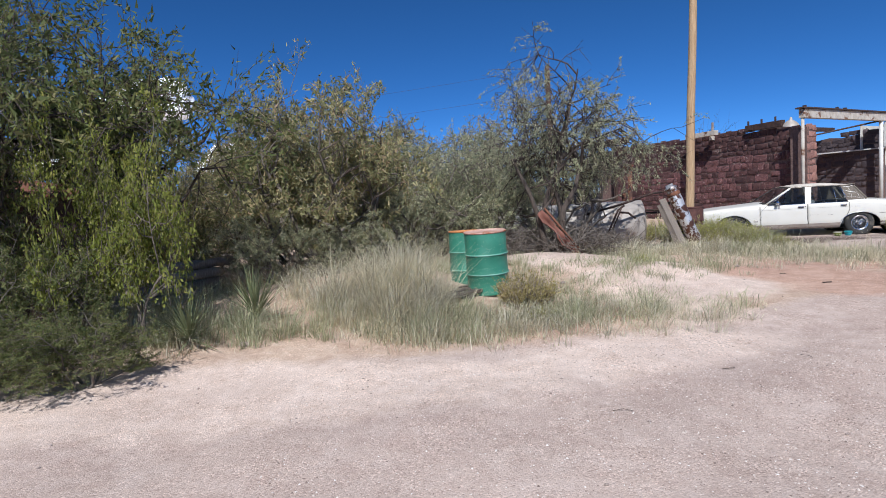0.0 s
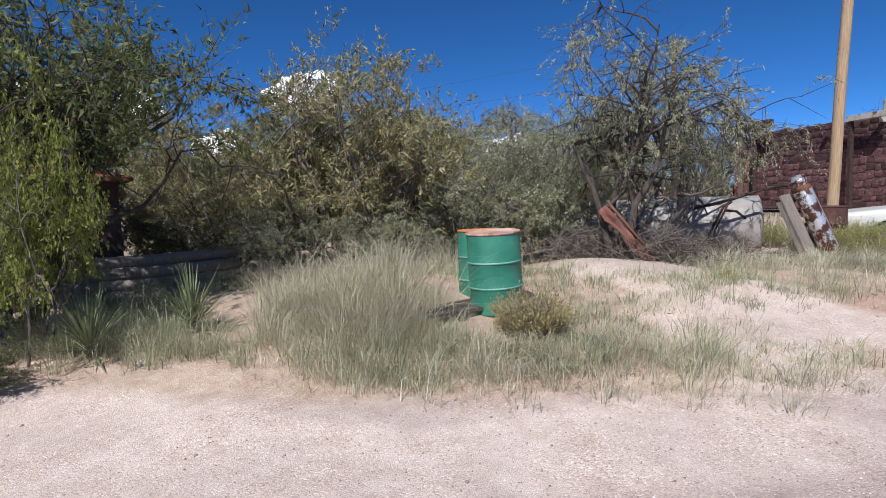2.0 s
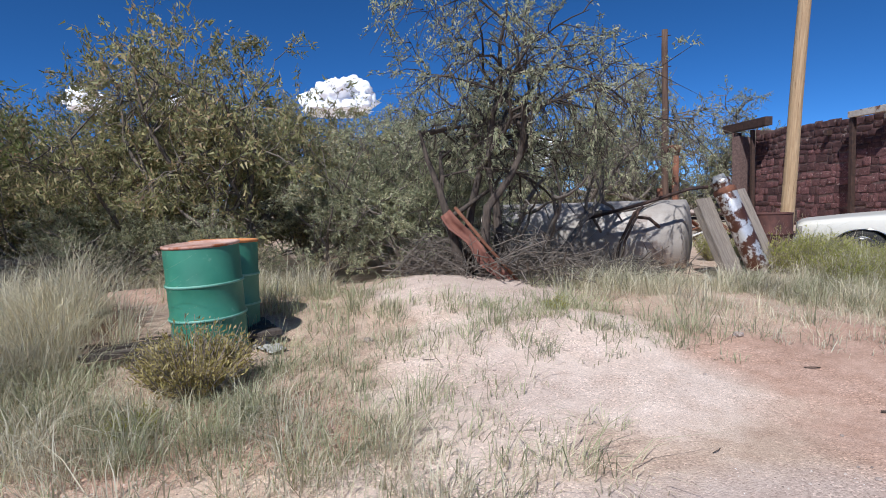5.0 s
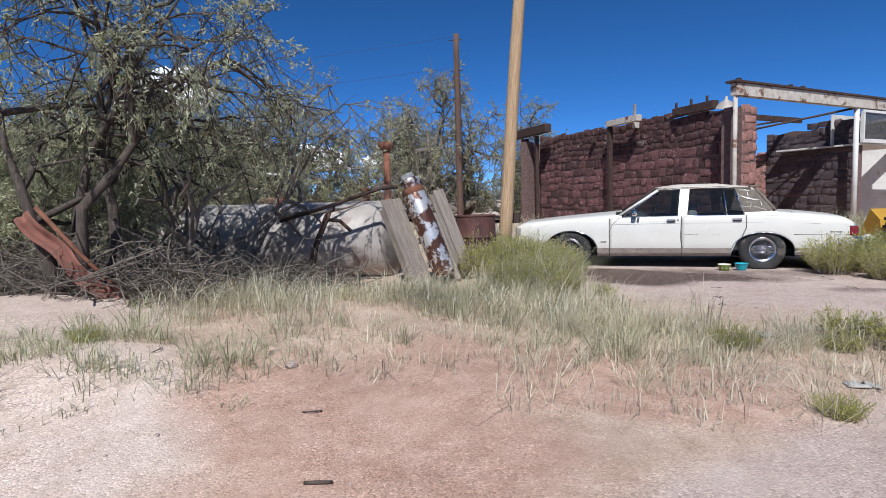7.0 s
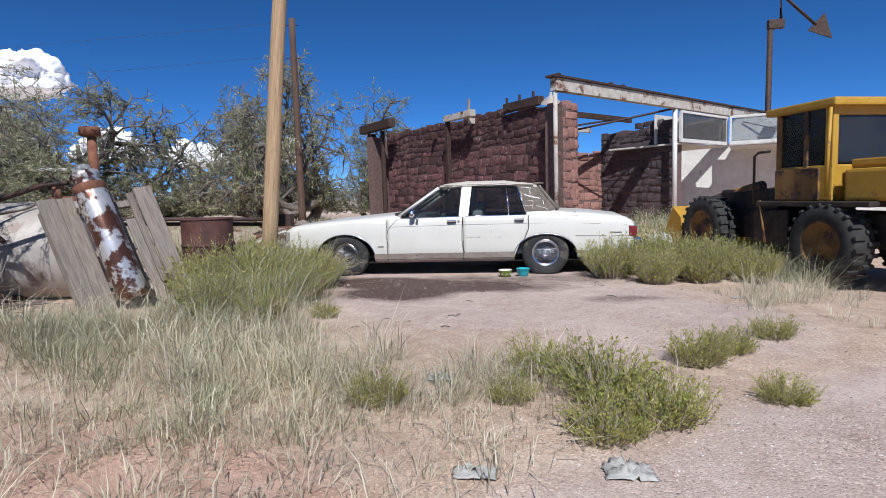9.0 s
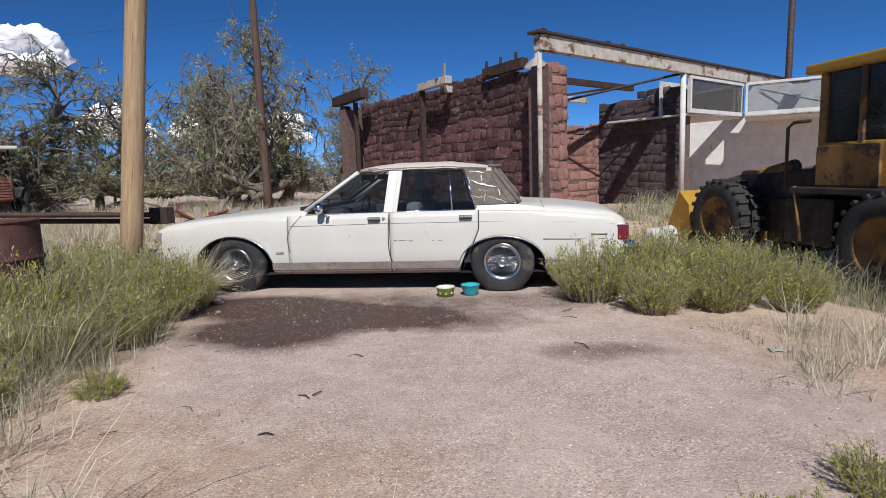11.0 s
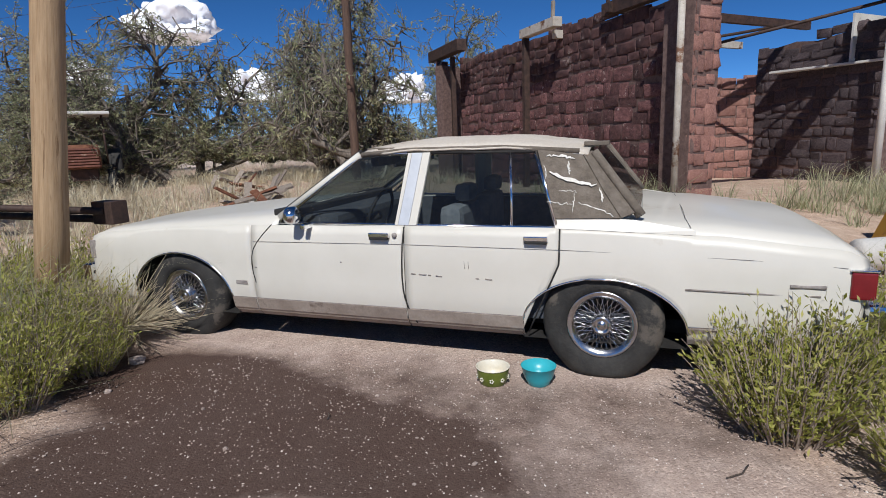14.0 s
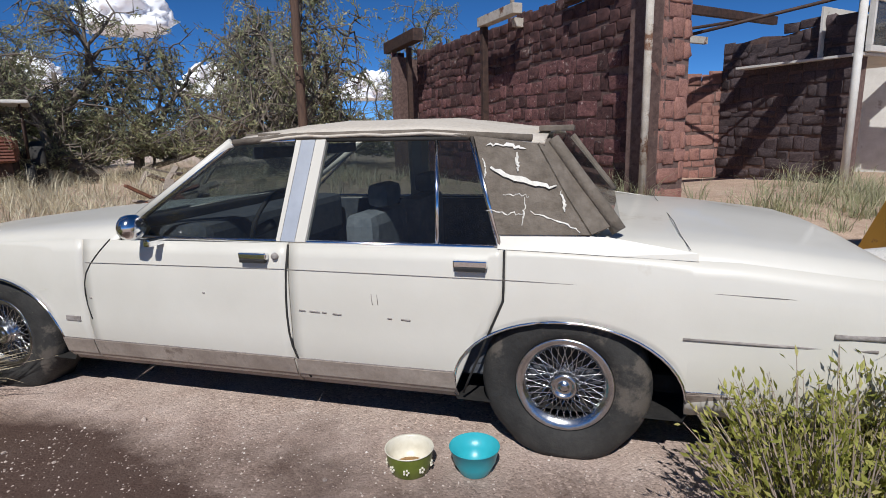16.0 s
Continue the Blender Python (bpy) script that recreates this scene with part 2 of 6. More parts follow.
# ---- mesh helpers ----
def mesh_np(name, verts, faces, smooth=False):
    verts, faces = np.asarray(verts, np.float32), np.asarray(faces, np.int32)
    me = bpy.data.meshes.new(name)
    k = faces.shape[1]
    me.vertices.add(len(verts))
    me.vertices.foreach_set("co", verts.ravel())
    me.loops.add(faces.size)
    me.loops.foreach_set("vertex_index", faces.ravel())
    me.polygons.add(len(faces))
    me.polygons.foreach_set("loop_start", np.arange(0, faces.size, k, dtype=np.int32))
    if smooth:
        me.polygons.foreach_set("use_smooth", np.ones(len(faces), bool))
    me.update(calc_edges=True)
    return me


def part(name, bm, material, parent=None, label="", smooth=False, loc=None):
    """Links a bmesh (or a mesh) as one mesh object under a thing or a part."""
    if isinstance(bm, bpy.types.Mesh):
        me = bm
    else:
        me = bpy.data.meshes.new(name)
        bmesh.ops.recalc_face_normals(bm, faces=bm.faces)
        if smooth:
            for f in bm.faces:
                f.smooth = True
        bm.to_mesh(me)
        bm.free()
    if material and not me.materials:
        me.materials.append(material)
    ob = new(name, me)
    if parent:
        ob.parent = parent
    if loc:
        ob.location = loc
    if label:
        ob["label"] = label
    return ob


def thing(name, m, label, category, group="", kind=""):
    e = new(name)
    e.matrix_world = m
    return tagged(e, label, category, group, kind)


def box(bm, lo, hi, bevel=0.0, m=None):
    r = bmesh.ops.create_cube(bm, size=1)
    c, s = (Vector(lo) + Vector(hi)) / 2, Vector(hi) - Vector(lo)
    for v in r["verts"]:
        v.co = Vector((v.co.x * s.x, v.co.y * s.y, v.co.z * s.z)) + c
    if bevel:
        es = list({e for v in r["verts"] for e in v.link_edges})
        b = bmesh.ops.bevel(bm, geom=es, offset=bevel, segments=2, affect="EDGES", profile=0.6)
        vs = list({v for f in b["faces"] for v in f.verts} | {v for v in r["verts"] if v.is_valid})
    else:
        vs = r["verts"]
    if m:
        bmesh.ops.transform(bm, matrix=m, verts=vs)
    return bm


def boxed(lo, hi, bevel=0.006, m=None):
    return box(bmesh.new(), lo, hi, bevel, m)


def tube_pts(points, radii, sides=8, closed=True):
    """Vertices and triangles of a tapered tube along points."""
    P = [Vector(p) for p in points]
    V, F = [], []
    side = Vector((1, 0, 0))
    for i, p in enumerate(P):
        d = (P[min(i + 1, len(P) - 1)] - P[max(i - 1, 0)]).normalized()
        a = d.cross(side)
        if a.length < 0.1:
            a = d.cross(Vector((0, 1, 0.3)))
        a.normalize()
        b = d.cross(a)
        side = b if abs(b.dot(d)) < 0.9 else side
        for k in range(sides):
            t = 2 * math.pi * k / sides
            V.append(p + (a * math.cos(t) + b * math.sin(t)) * radii[i])
        side = -d.cross(a).cross(d) if False else Vector((1, 0, 0))
    for i in range(len(P) - 1):
        for k in range(sides):
            a0, a1 = i * sides + k, i * sides + (k + 1) % sides
            F += [(a0, a1, a1 + sides), (a0, a1 + sides, a0 + sides)]
    if closed:
        n = len(V)
        V += [P[0], P[-1]]
        L = (len(P) - 1) * sides
        for k in range(sides):
            F += [(n, (k + 1) % sides, k), (n + 1, L + k, L + (k + 1) % sides)]
    return [tuple(v) for v in V], F


def rod(name, points, r, material, parent=None, label="", sides=10, r2=None):
    rr = [r + ((r2 if r2 is not None else r) - r) * i / max(1, len(points) - 1) for i in range(len(points))]
    V, F = tube_pts(points, rr, sides)
    return part(name, mesh_np(name, V, F, True), material, parent, label)


def lathe(profile, segs=32, axis="z"):
    """Turns (radius, height) pairs about an axis."""
    V, F = [], []
    for r, h in profile:
        for k in range(segs):
            t = 2 * math.pi * k / segs
            x, y = r * math.cos(t), r * math.sin(t)
            V.append((x, y, h) if axis == "z" else (x, h, y))
    for i in range(len(profile) - 1):
        for k in range(segs):
            a, b = i * segs + k, i * segs + (k + 1) % segs
            F.append((a, b, b + segs, a + segs))
    return V, F


# ---- the ground ----
MOUNDS = [(-10.0, -8.6, 2.4, 1.9, 0.42), (-7.6, -5.9, 1.7, 1.3, 0.30), (-5.2, -6.2, 2.2, 2.0, 0.16), (-11.5, -11.6, 2.0, 1.4, 0.18),
          (-7.0, -2.5, 4.0, 2.2, 0.14), (-3.6, -11.2, 5.0, 2.2, -0.10), (4.7, 1.6, 2.0, 3.4, -0.42), (1.5, 9.0, 6.0, 4.0, 0.15),
          (-6.9, -6.9, 0.9, 0.7, 0.12), (-6.0, -7.5, 0.7, 0.55, 0.10), (-7.7, -7.4, 0.6, 0.5, 0.09), (-5.3, -7.0, 0.55, 0.5, 0.07), (-6.6, -8.2, 0.5, 0.4, 0.06), (-9.1, -9.5, 0.6, 0.5, 0.16)]


def height(x, y):
    x, y = np.asarray(x, float), np.asarray(y, float)
    z = np.zeros_like(x * y)
    for cx, cy, rx, ry, h in MOUNDS:
        z = z + h * np.exp(-((x - cx) / rx) ** 2 - ((y - cy) / ry) ** 2)
    flat = 1 - np.exp(-((x + 1.2) / 2.8) ** 2 - ((y - 0.3) / 2.2) ** 2)
    z = z + flat * (0.022 * np.sin(1.7 * x + 0.6 * y) * np.sin(1.3 * y - 0.4 * x) + 0.014 * np.sin(4.1 * x + 1.0) * np.sin(3.7 * y))
    return z


def blob(x, y, cx, cy, rx, ry, turn=0.0):
    c, s = math.cos(radians(turn)), math.sin(radians(turn))
    u, v = (x - cx) * c + (y - cy) * s, -(x - cx) * s + (y - cy) * c
    return np.clip(1.3 - np.sqrt((u / rx) ** 2 + (v / ry) ** 2), 0, 1)


def axis_steps(lo, hi, fine, far):
    a = list(np.arange(lo, hi, fine))
    d, x = fine, hi
    while x < far:
        a.append(x)
        d *= 1.25
        x += d
    d, x = fine, lo
    while x > -far:
        d *= 1.25
        x -= d
        a.insert(0, x)
    return np.array(a)


def road_edge(x):
    """y of the verge's southern edge."""
    return np.interp(x, [-30, -14, -11.2, -8.8, -7.0, -5.6, -4.4, -3.4, -2.0, -0.6, 0.8, 2.4, 30],
                     [-19, -15, -13.3, -12.0, -11.1, -10.3, -9.2, -8.7, -7.6, -6.0, -5.0, -3.9, -3.0])


def build_ground():
    xs, ys = axis_steps(-13.0, 6.0, 0.125, 4200), axis_steps(-17.5, 3.0, 0.125, 4200)
    X, Y = np.meshgrid(xs, ys)
    Z = height(X, Y)
    R = np.hypot(X, Y)
    Z = np.where(R > 60, Z + (R - 60) * 0.0004, Z)
    n, k = len(xs), len(ys)
    V = np.stack([X, Y, Z], -1).reshape(-1, 3)
    i = np.arange(n * (k - 1)).reshape(k - 1, n)[:, :-1].ravel()
    F = np.stack([i, i + 1, i + n + 1, i + n], -1)
    me = mesh_np("ground", V, F, True)
    gravel = np.clip((road_edge(X) - Y) / 1.2 + 0.5, 0, 1)
    drive = np.maximum.reduce([blob(X, Y, -0.6, -1.6, 2.5, 2.2), blob(X, Y, -1.0, 0.6, 3.4, 1.6), blob(X, Y, 0.8, -2.9, 1.5, 1.6)])
    gravel = np.maximum(gravel, drive)
    far_field = np.clip((np.hypot(X, Y - 2) - 24) / 20, 0, 1) * (Y > 0)
    sand = np.maximum.reduce([far_field * 0.75, blob(X, Y, -6.9, -6.3, 1.5, 1.5), blob(X, Y, -5.3, -7.9, 1.7, 1.3), blob(X, Y, -9.5, -13.1, 4.5, 1.0, 20) * 0.9,
                              blob(X, Y, -6.0, -11.3, 2.4, 0.8, 35) * 0.85, blob(X, Y, -5.5, -9.3, 1.0, 1.0)])
    red = np.maximum.reduce([blob(X, Y, -3.4, -7.2, 1.5, 0.9, -20), blob(X, Y, -10.0, -8.4, 1.1, 1.0), blob(X, Y, -9.1, -9.5, 0.7, 0.6), blob(X, Y, -6.9, -10.4, 0.7, 0.4), blob(X, Y, -6.5, -9.6, 1.0, 0.6), blob(X, Y, -3.0, -8.2, 1.2, 0.8) * 0.8,
                             blob(X, Y, -1.9, -6.2, 1.0, 0.8) * 0.9, blob(X, Y, -2.9, -6.1, 1.2, 0.8)])
    zone = np.stack([gravel, sand, red, np.ones_like(red)], -1).reshape(-1, 4).astype(np.float32)
    a = me.attributes.new("zone", "FLOAT_COLOR", "POINT")
    a.data.foreach_set("color", zone.ravel())
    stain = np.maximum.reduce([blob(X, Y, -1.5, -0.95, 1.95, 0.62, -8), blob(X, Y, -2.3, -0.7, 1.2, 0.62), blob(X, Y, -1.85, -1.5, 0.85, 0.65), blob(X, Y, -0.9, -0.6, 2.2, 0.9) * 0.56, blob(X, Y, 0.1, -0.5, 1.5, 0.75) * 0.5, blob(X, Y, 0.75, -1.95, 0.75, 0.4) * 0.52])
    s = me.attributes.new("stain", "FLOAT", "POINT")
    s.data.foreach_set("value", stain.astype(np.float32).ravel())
    me.materials.append(M["ground"])
    return tagged(new("ground", me), "dry pinkish gravel and pale sand with red soil", "ground", kind="structure")


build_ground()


# ---- vegetation ----
def leaves_np(points, dirs, size, rng, long=1.7, slim=False):
    """Small folded diamond leaves at points; slim ones are single blades."""
    n = len(points)
    P = np.asarray(points)
    d = np.asarray(dirs) + rng.normal(0, 0.7, (n, 3))
    d /= np.linalg.norm(d, axis=1, keepdims=True) + 1e-9
    a = np.cross(d, rng.normal(0, 1, (n, 3)))
    a /= np.linalg.norm(a, axis=1, keepdims=True) + 1e-9
    s = size * rng.uniform(0.6, 1.4, (n, 1))
    if slim:
        V = np.stack([P - a * s * 0.36, P + a * s * 0.36, P + d * s * long * 1.25], 1).reshape(-1, 3)
        return V, np.arange(3 * n).reshape(-1, 3)
    nrm = np.cross(d, a)
    V = np.stack([P, P + d * s * long * 0.5 + a * s * 0.42 + nrm * s * 0.15, P + d * s * long, P + d * s * long * 0.5 - a * s * 0.42 + nrm * s * 0.15], 1).reshape(-1, 3)
    b = np.arange(n)[:, None] * 4
    F = np.concatenate([b + [0, 1, 2], b + [0, 2, 3]], 1).reshape(-1, 3)
    return V, F


def grow(seed, h, spread, stems, levels=4, lean=0.5, leaf=0.05, per_twig=10, droop=0.0, r0=0.07, gnarl=0.25, bare=0.0, kids=(3, 5), low=0.25, clear=0.0, every=1, slim=True, thin=0.004):
    """Wood and crown meshes of a tree or tall shrub: stems that fork level by level, leaves along the last twigs."""
    rng = np.random.default_rng(seed)
    V, F, LP, LD = [], [], [], []

    def add(points, radii, sides):
        v, f = tube_pts(points, radii, sides, False)
        o = len(V)
        V.extend(v)
        F.extend([(a + o, b + o, c + o) for a, b, c in f])

    def branch(p, d, length, r, level):
        n = 5 if level < 2 else 4
        pts, rad = [p], [r]
        q, e = Vector(p), Vector(d)
        for i in range(n):
            e = (e + Vector(rng.normal(0, gnarl, 3)) + Vector((0, 0, -droop * level * 0.12 + (0.10 if level < 2 else 0.0)))).normalized()
            if level > 0 and q.z < 0.7 and e.z < 0.1:
                e.z = 0.25
                e.normalize()
            q = q + e * (length / n)
            pts.append(q.copy())
            rad.append(r * (1 - 0.72 * (i + 1) / n))
        if level >= levels - 1:
            add(pts[::4], rad[::4], 3)
        else:
            add(pts, rad, 7 if level == 0 else 5 if level == 1 else 3)
        if level >= levels - 1:
            m = int(per_twig * rng.uniform(0.5, 1.5))
            if rng.random() < bare:
                m = 0
            for _ in range(m):
                t = rng.uniform(0.1, 1.0) * n
                i = min(int(t), n - 1)
                LP.append(tuple(pts[i].lerp(pts[i + 1], t - i) + Vector(rng.normal(0, leaf * 0.8, 3))))
                LD.append(tuple(e))
            return
        for _ in range(rng.integers(*kids)):
            t = rng.uniform(low if level == 0 else 0.2, 1.0) * n
            i = min(int(t), n - 1)
            s = pts[i].lerp(pts[i + 1], t - i)
            if level >= 1 and s.z < clear:
                continue
            o = Vector(rng.normal(0, 1, 3))
            o = (o - e * o.dot(e)).normalized()
            nd = (e * rng.uniform(0.45, 0.9) + o * rng.uniform(0.5, 1.0) * (1 + spread * 0.3)).normalized()
            branch(s, nd, length * rng.uniform(0.5, 0.78), max(r * 0.52, thin), level + 1)

    for k in range(stems):
        a = 2 * math.pi * (k + rng.uniform(0, 0.8)) / stems
        d = Vector((math.cos(a) * lean, math.sin(a) * lean, 1)).normalized()
        branch(Vector((math.cos(a), math.sin(a), 0)) * 0.12 * stems ** 0.5 - Vector((0, 0, 0.1)), d, h * rng.uniform(0.5, 0.72), r0, 0)
    wood = mesh_np("trunk", V, F, True)
    crown = mesh_np("crown", *leaves_np(LP[::every], LD[::every], leaf, rng, slim=slim)) if LP else None
    return wood, crown


def plant(name, meshes, x, y, tall, wide, turn, bark, leaf, label, category="tree", group=""):
    """Sets a grown tree down, brought to a height and a crown radius."""
    e = thing(name, pose(x, y, float(height(x, y)) - 0.02, 0, 0, turn), label, category, group)
    co = np.concatenate([[v.co[:] for v in m.vertices] for m in meshes if m])
    rad = np.percentile(np.hypot(co[:, 0], co[:, 1]), 93)
    sxy, sz = wide / rad, tall / np.percentile(co[:, 2], 99.7)
    e.scale = (sxy, sxy, sz)
    part("trunk", meshes[0], bark, e)
    if meshes[1]:
        part("crown", meshes[1].copy(), leaf, e)
    return e


def build_trees():
    dense = [grow(11, 4.2, 0.8, 6, 5, 0.45, 0.041, 48, kids=(3, 6), low=0.1, every=2), grow(12, 4.0, 0.9, 7, 5, 0.55, 0.041, 46, kids=(3, 6), low=0.1, every=2), grow(13, 4.4, 0.7, 5, 5, 0.4, 0.040, 50, kids=(3, 6), low=0.1, every=2)]
    # broad olive dome tree, lower thicket on both sides of it, and taller growth behind
    for n, (x, y, h, r, key, k) in enumerate([
            (-11.6, -6.3, 4.2, 2.5, "leafolive", 0), (-13.0, -5.2, 4.1, 2.5, "leafolive", 1), (-10.3, -5.2, 2.8, 1.7, "leafgrey", 2),
            (-10.8, -2.6, 3.1, 2.3, "leafgrey", 1), (-9.0, -4.6, 2.3, 1.5, "leafgrey", 0), (-14.0, -7.6, 3.3, 1.8, "leafolive", 2),
            (-19.6, -6.2, 4.1, 3.2, "leafdark", 0), (-17.0, -5.0, 3.7, 2.8, "leafolive", 2), (-14.6, -1.0, 4.1, 3.0, "leafolive", 1),
            (-11.4, 1.2, 3.6, 2.8, "leafgrey", 2), (-12.4, -7.6, 1.5, 1.1, "leafgrey", 0), (-10.6, -6.9, 1.2, 1.0, "leafgrey", 1), (-15.6, -7.2, 3.4, 1.7, "leafolive", 1)]):
        plant("tree", dense[k], x, y, h, r, 67 * n, M["barkgrey"], M[key], "dense olive-green desert thicket tree in dry grass", group="thicket trees")
    near = grow(21, 3.0, 1.4, 5, 5, 0.9, 0.040, 26, kids=(4, 6), gnarl=0.3, r0=0.04, low=0.3, slim=False, every=2, clear=0.8)
    plant("tree", near, -11.0, -12.25, 2.6, 0.75, 20, M["barkgrey"], M["leafyellow"], "small bright yellow-green tree over the verge")
    over = grow(22, 4.4, 1.0, 4, 5, 0.45, 0.046, 44, kids=(4, 6), gnarl=0.28, r0=0.08, low=0.55, clear=2.0, every=2)
    plant("tree", over, -13.5, -11.4, 4.7, 2.5, 130, M["barkdark"], M["leafdark"], "tall dark green broadleaf tree shading a shed")
    plant("tree", dense[0], -11.7, -12.6, 1.35, 0.9, 40, M["barkdark"], M["leafdark"], "low dark green scrub under the verge trees")
    for x, y, h, r in ((-10.7, -13.1, 0.75, 0.7), (-11.6, -13.7, 0.95, 0.9)):
        plant("scrub_bush", dense[1], x, y, h, r, 90 * h, M["barkdark"], M["leafdark"], "low dark scrub at the edge of the gravel", "bush", "verge scrub")
    plant("tree", dense[2], -12.8, -12.9, 4.4, 1.6, 250, M["barkdark"], M["leafdark"], "dark green broadleaf tree hanging over the verge")
    # the sparse grey tree above the tank, its dead limbs trailing
    grey = grow(31, 4.7, 0.9, 4, 5, 0.30, 0.026, 34, droop=0.4, r0=0.09, gnarl=0.22, bare=0.3, kids=(4, 6), low=0.4, clear=1.4)
    plant("tree", grey, -7.3, -5.6, 4.0, 2.1, 190, M["barkdark"], M["leafgrey"], "sparse half-dead grey tree with trailing bare limbs")
    g2 = grow(32, 3.8, 1.2, 5, 5, 0.6, 0.026, 30, droop=0.3, r0=0.08, gnarl=0.28, bare=0.25, kids=(4, 6), low=0.45, clear=2.1)
    plant("tree", g2, -7.2, -4.0, 3.2, 2.3, 200, M["barkgrey"], M["leafgrey"], "sparse grey-green tree with tangled dead twigs", group="tangled grey trees")
    plant("tree", g2, -9.5, -3.2, 3.3, 1.8, 80, M["barkgrey"], M["leafgrey"], "sparse grey-green tree with tangled dead twigs", group="tangled grey trees")
    # far gnarled elms beyond the car
    far = [grow(41, 6.5, 1.0, 4, 5, 0.7, 0.055, 25, droop=0.25, r0=0.20, gnarl=0.32, bare=0.2, kids=(4, 7), low=0.25, thin=0.008), grow(42, 6.0, 1.1, 3, 5, 0.75, 0.055, 18, droop=0.3, r0=0.24, gnarl=0.36, bare=0.35, kids=(4, 7), low=0.3, thin=0.008)]
    for k, (x, y, h, r, v) in enumerate([(-16.9, 14.4, 6.3, 5.2, 1), (-10.6, 18.2, 7.6, 5.0, 1), (-22.0, 12.5, 6.0, 5.4, 0), (-7.6, 20.4, 6.4, 4.2, 0), (-19.5, 7.0, 4.6, 4.0, 0), (-26.0, 20.0, 6.4, 5.5, 0), (-15.0, 24.0, 6.6, 4.5, 0)]):
        plant("tree", far[v], x, y, h, r, 77 * k + 30, M["barkgrey"], M["leafelm"], "gnarled old elm with thin grey-green foliage", group="old elms")
    bare = grow(51, 6.5, 0.5, 5, 4, 0.25, 0.05, 0, r0=0.06, gnarl=0.14, bare=1.0)
    plant("bare_tree", (bare[0], None), 0.2, 22.0, 6.3, 1.7, 0, M["barkdark"], None, "leafless thin tree behind the stone wall")


def blades_np(pts, hts, out, rng, width=0.006, bend=0.45, tilt=0.75):
    """Blades that lean out of their tuft and arch over; out is each blade's own heading."""
    n = len(pts)
    P = np.asarray(pts, float)
    a = np.asarray(out) + rng.normal(0, 0.7, n)
    d = np.stack([np.cos(a), np.sin(a), np.zeros(n)], 1)
    b = a + rng.normal(0, 0.6, n)
    w = np.stack([-np.sin(b), np.cos(b), np.zeros(n)], 1)
    h = np.asarray(hts, float)[:, None]
    wd = width * rng.uniform(0.5, 1.5, (n, 1))
    t0 = tilt * np.abs(rng.normal(0.35, 0.8, (n, 1)))
    over = bend * rng.uniform(0.1, 1.1, (n, 1)) ** 1.5
    up = np.array([0, 0, 1.0])
    mid = P + up * h * 0.55 + d * h * 0.45 * t0
    tip = P + up * h * np.maximum(1 - 0.6 * over, 0.25) + d * h * (t0 + over) + rng.normal(0, 0.02, (n, 3))
    V = np.stack([P - w * wd, P + w * wd, mid + w * wd * 0.8, mid - w * wd * 0.8, tip], 1).reshape(-1, 3)
    k = np.arange(n)[:, None] * 5
    F = np.concatenate([k + [0, 1, 2], k + [0, 2, 3], k + [3, 2, 4]], 1).reshape(-1, 3)
    return V, F


def grass_patch(seed, patches, material, label, width=0.0026, bend=0.7):
    """One sheet of grass: tufts strewn over ellipses (x, y, rx, ry, tufts, blade height, blades a tuft)."""
    rng = np.random.default_rng(seed)
    PP, HH, OO = [], [], []
    for cx, cy, rx, ry, tufts, h, per in patches:
        a, r = rng.uniform(0, 2 * np.pi, tufts), np.sqrt(rng.uniform(0, 1, tufts))
        tx, ty = cx + rx * r * np.cos(a), cy + ry * r * np.sin(a)
        bare = np.sin(1.9 * tx + 1.4 * np.sin(1.2 * ty)) + np.sin(2.4 * ty + 1.7 * np.sin(0.9 * tx + 2)) + rng.normal(0, 0.8, tufts)
        keep = bare > -0.6
        tx, ty, tufts = tx[keep], ty[keep], int(keep.sum())
        ts = 0.25 + 1.35 * rng.beta(1.3, 2.6, tufts)
        k = np.maximum(3, (1.05 * per * ts ** 1.5 * rng.uniform(0.4, 1.8, tufts)).astype(int))
        dx, dy = rng.normal(0, 0.045, k.sum()) * np.repeat(0.4 + ts, k), rng.normal(0, 0.045, k.sum()) * np.repeat(0.4 + ts, k)
        x, y = np.repeat(tx, k) + dx, np.repeat(ty, k) + dy
        lean = np.repeat(rng.uniform(0, 0.05, tufts), k)
        PP.append(np.stack([x, y, height(x, y) - 0.01], 1))
        OO.append(np.arctan2(dy + lean * 0.4, dx + lean))
        HH.append(h * np.repeat(ts, k) * rng.uniform(0.35, 1.2, k.sum()))
    V, F = blades_np(np.concatenate(PP), np.concatenate(HH), np.concatenate(OO), rng, width, bend)
    me = mesh_np("grass", V, F)
    me.materials.append(material)
    return tagged(new("grass", me), label, "grass", kind="stuff")


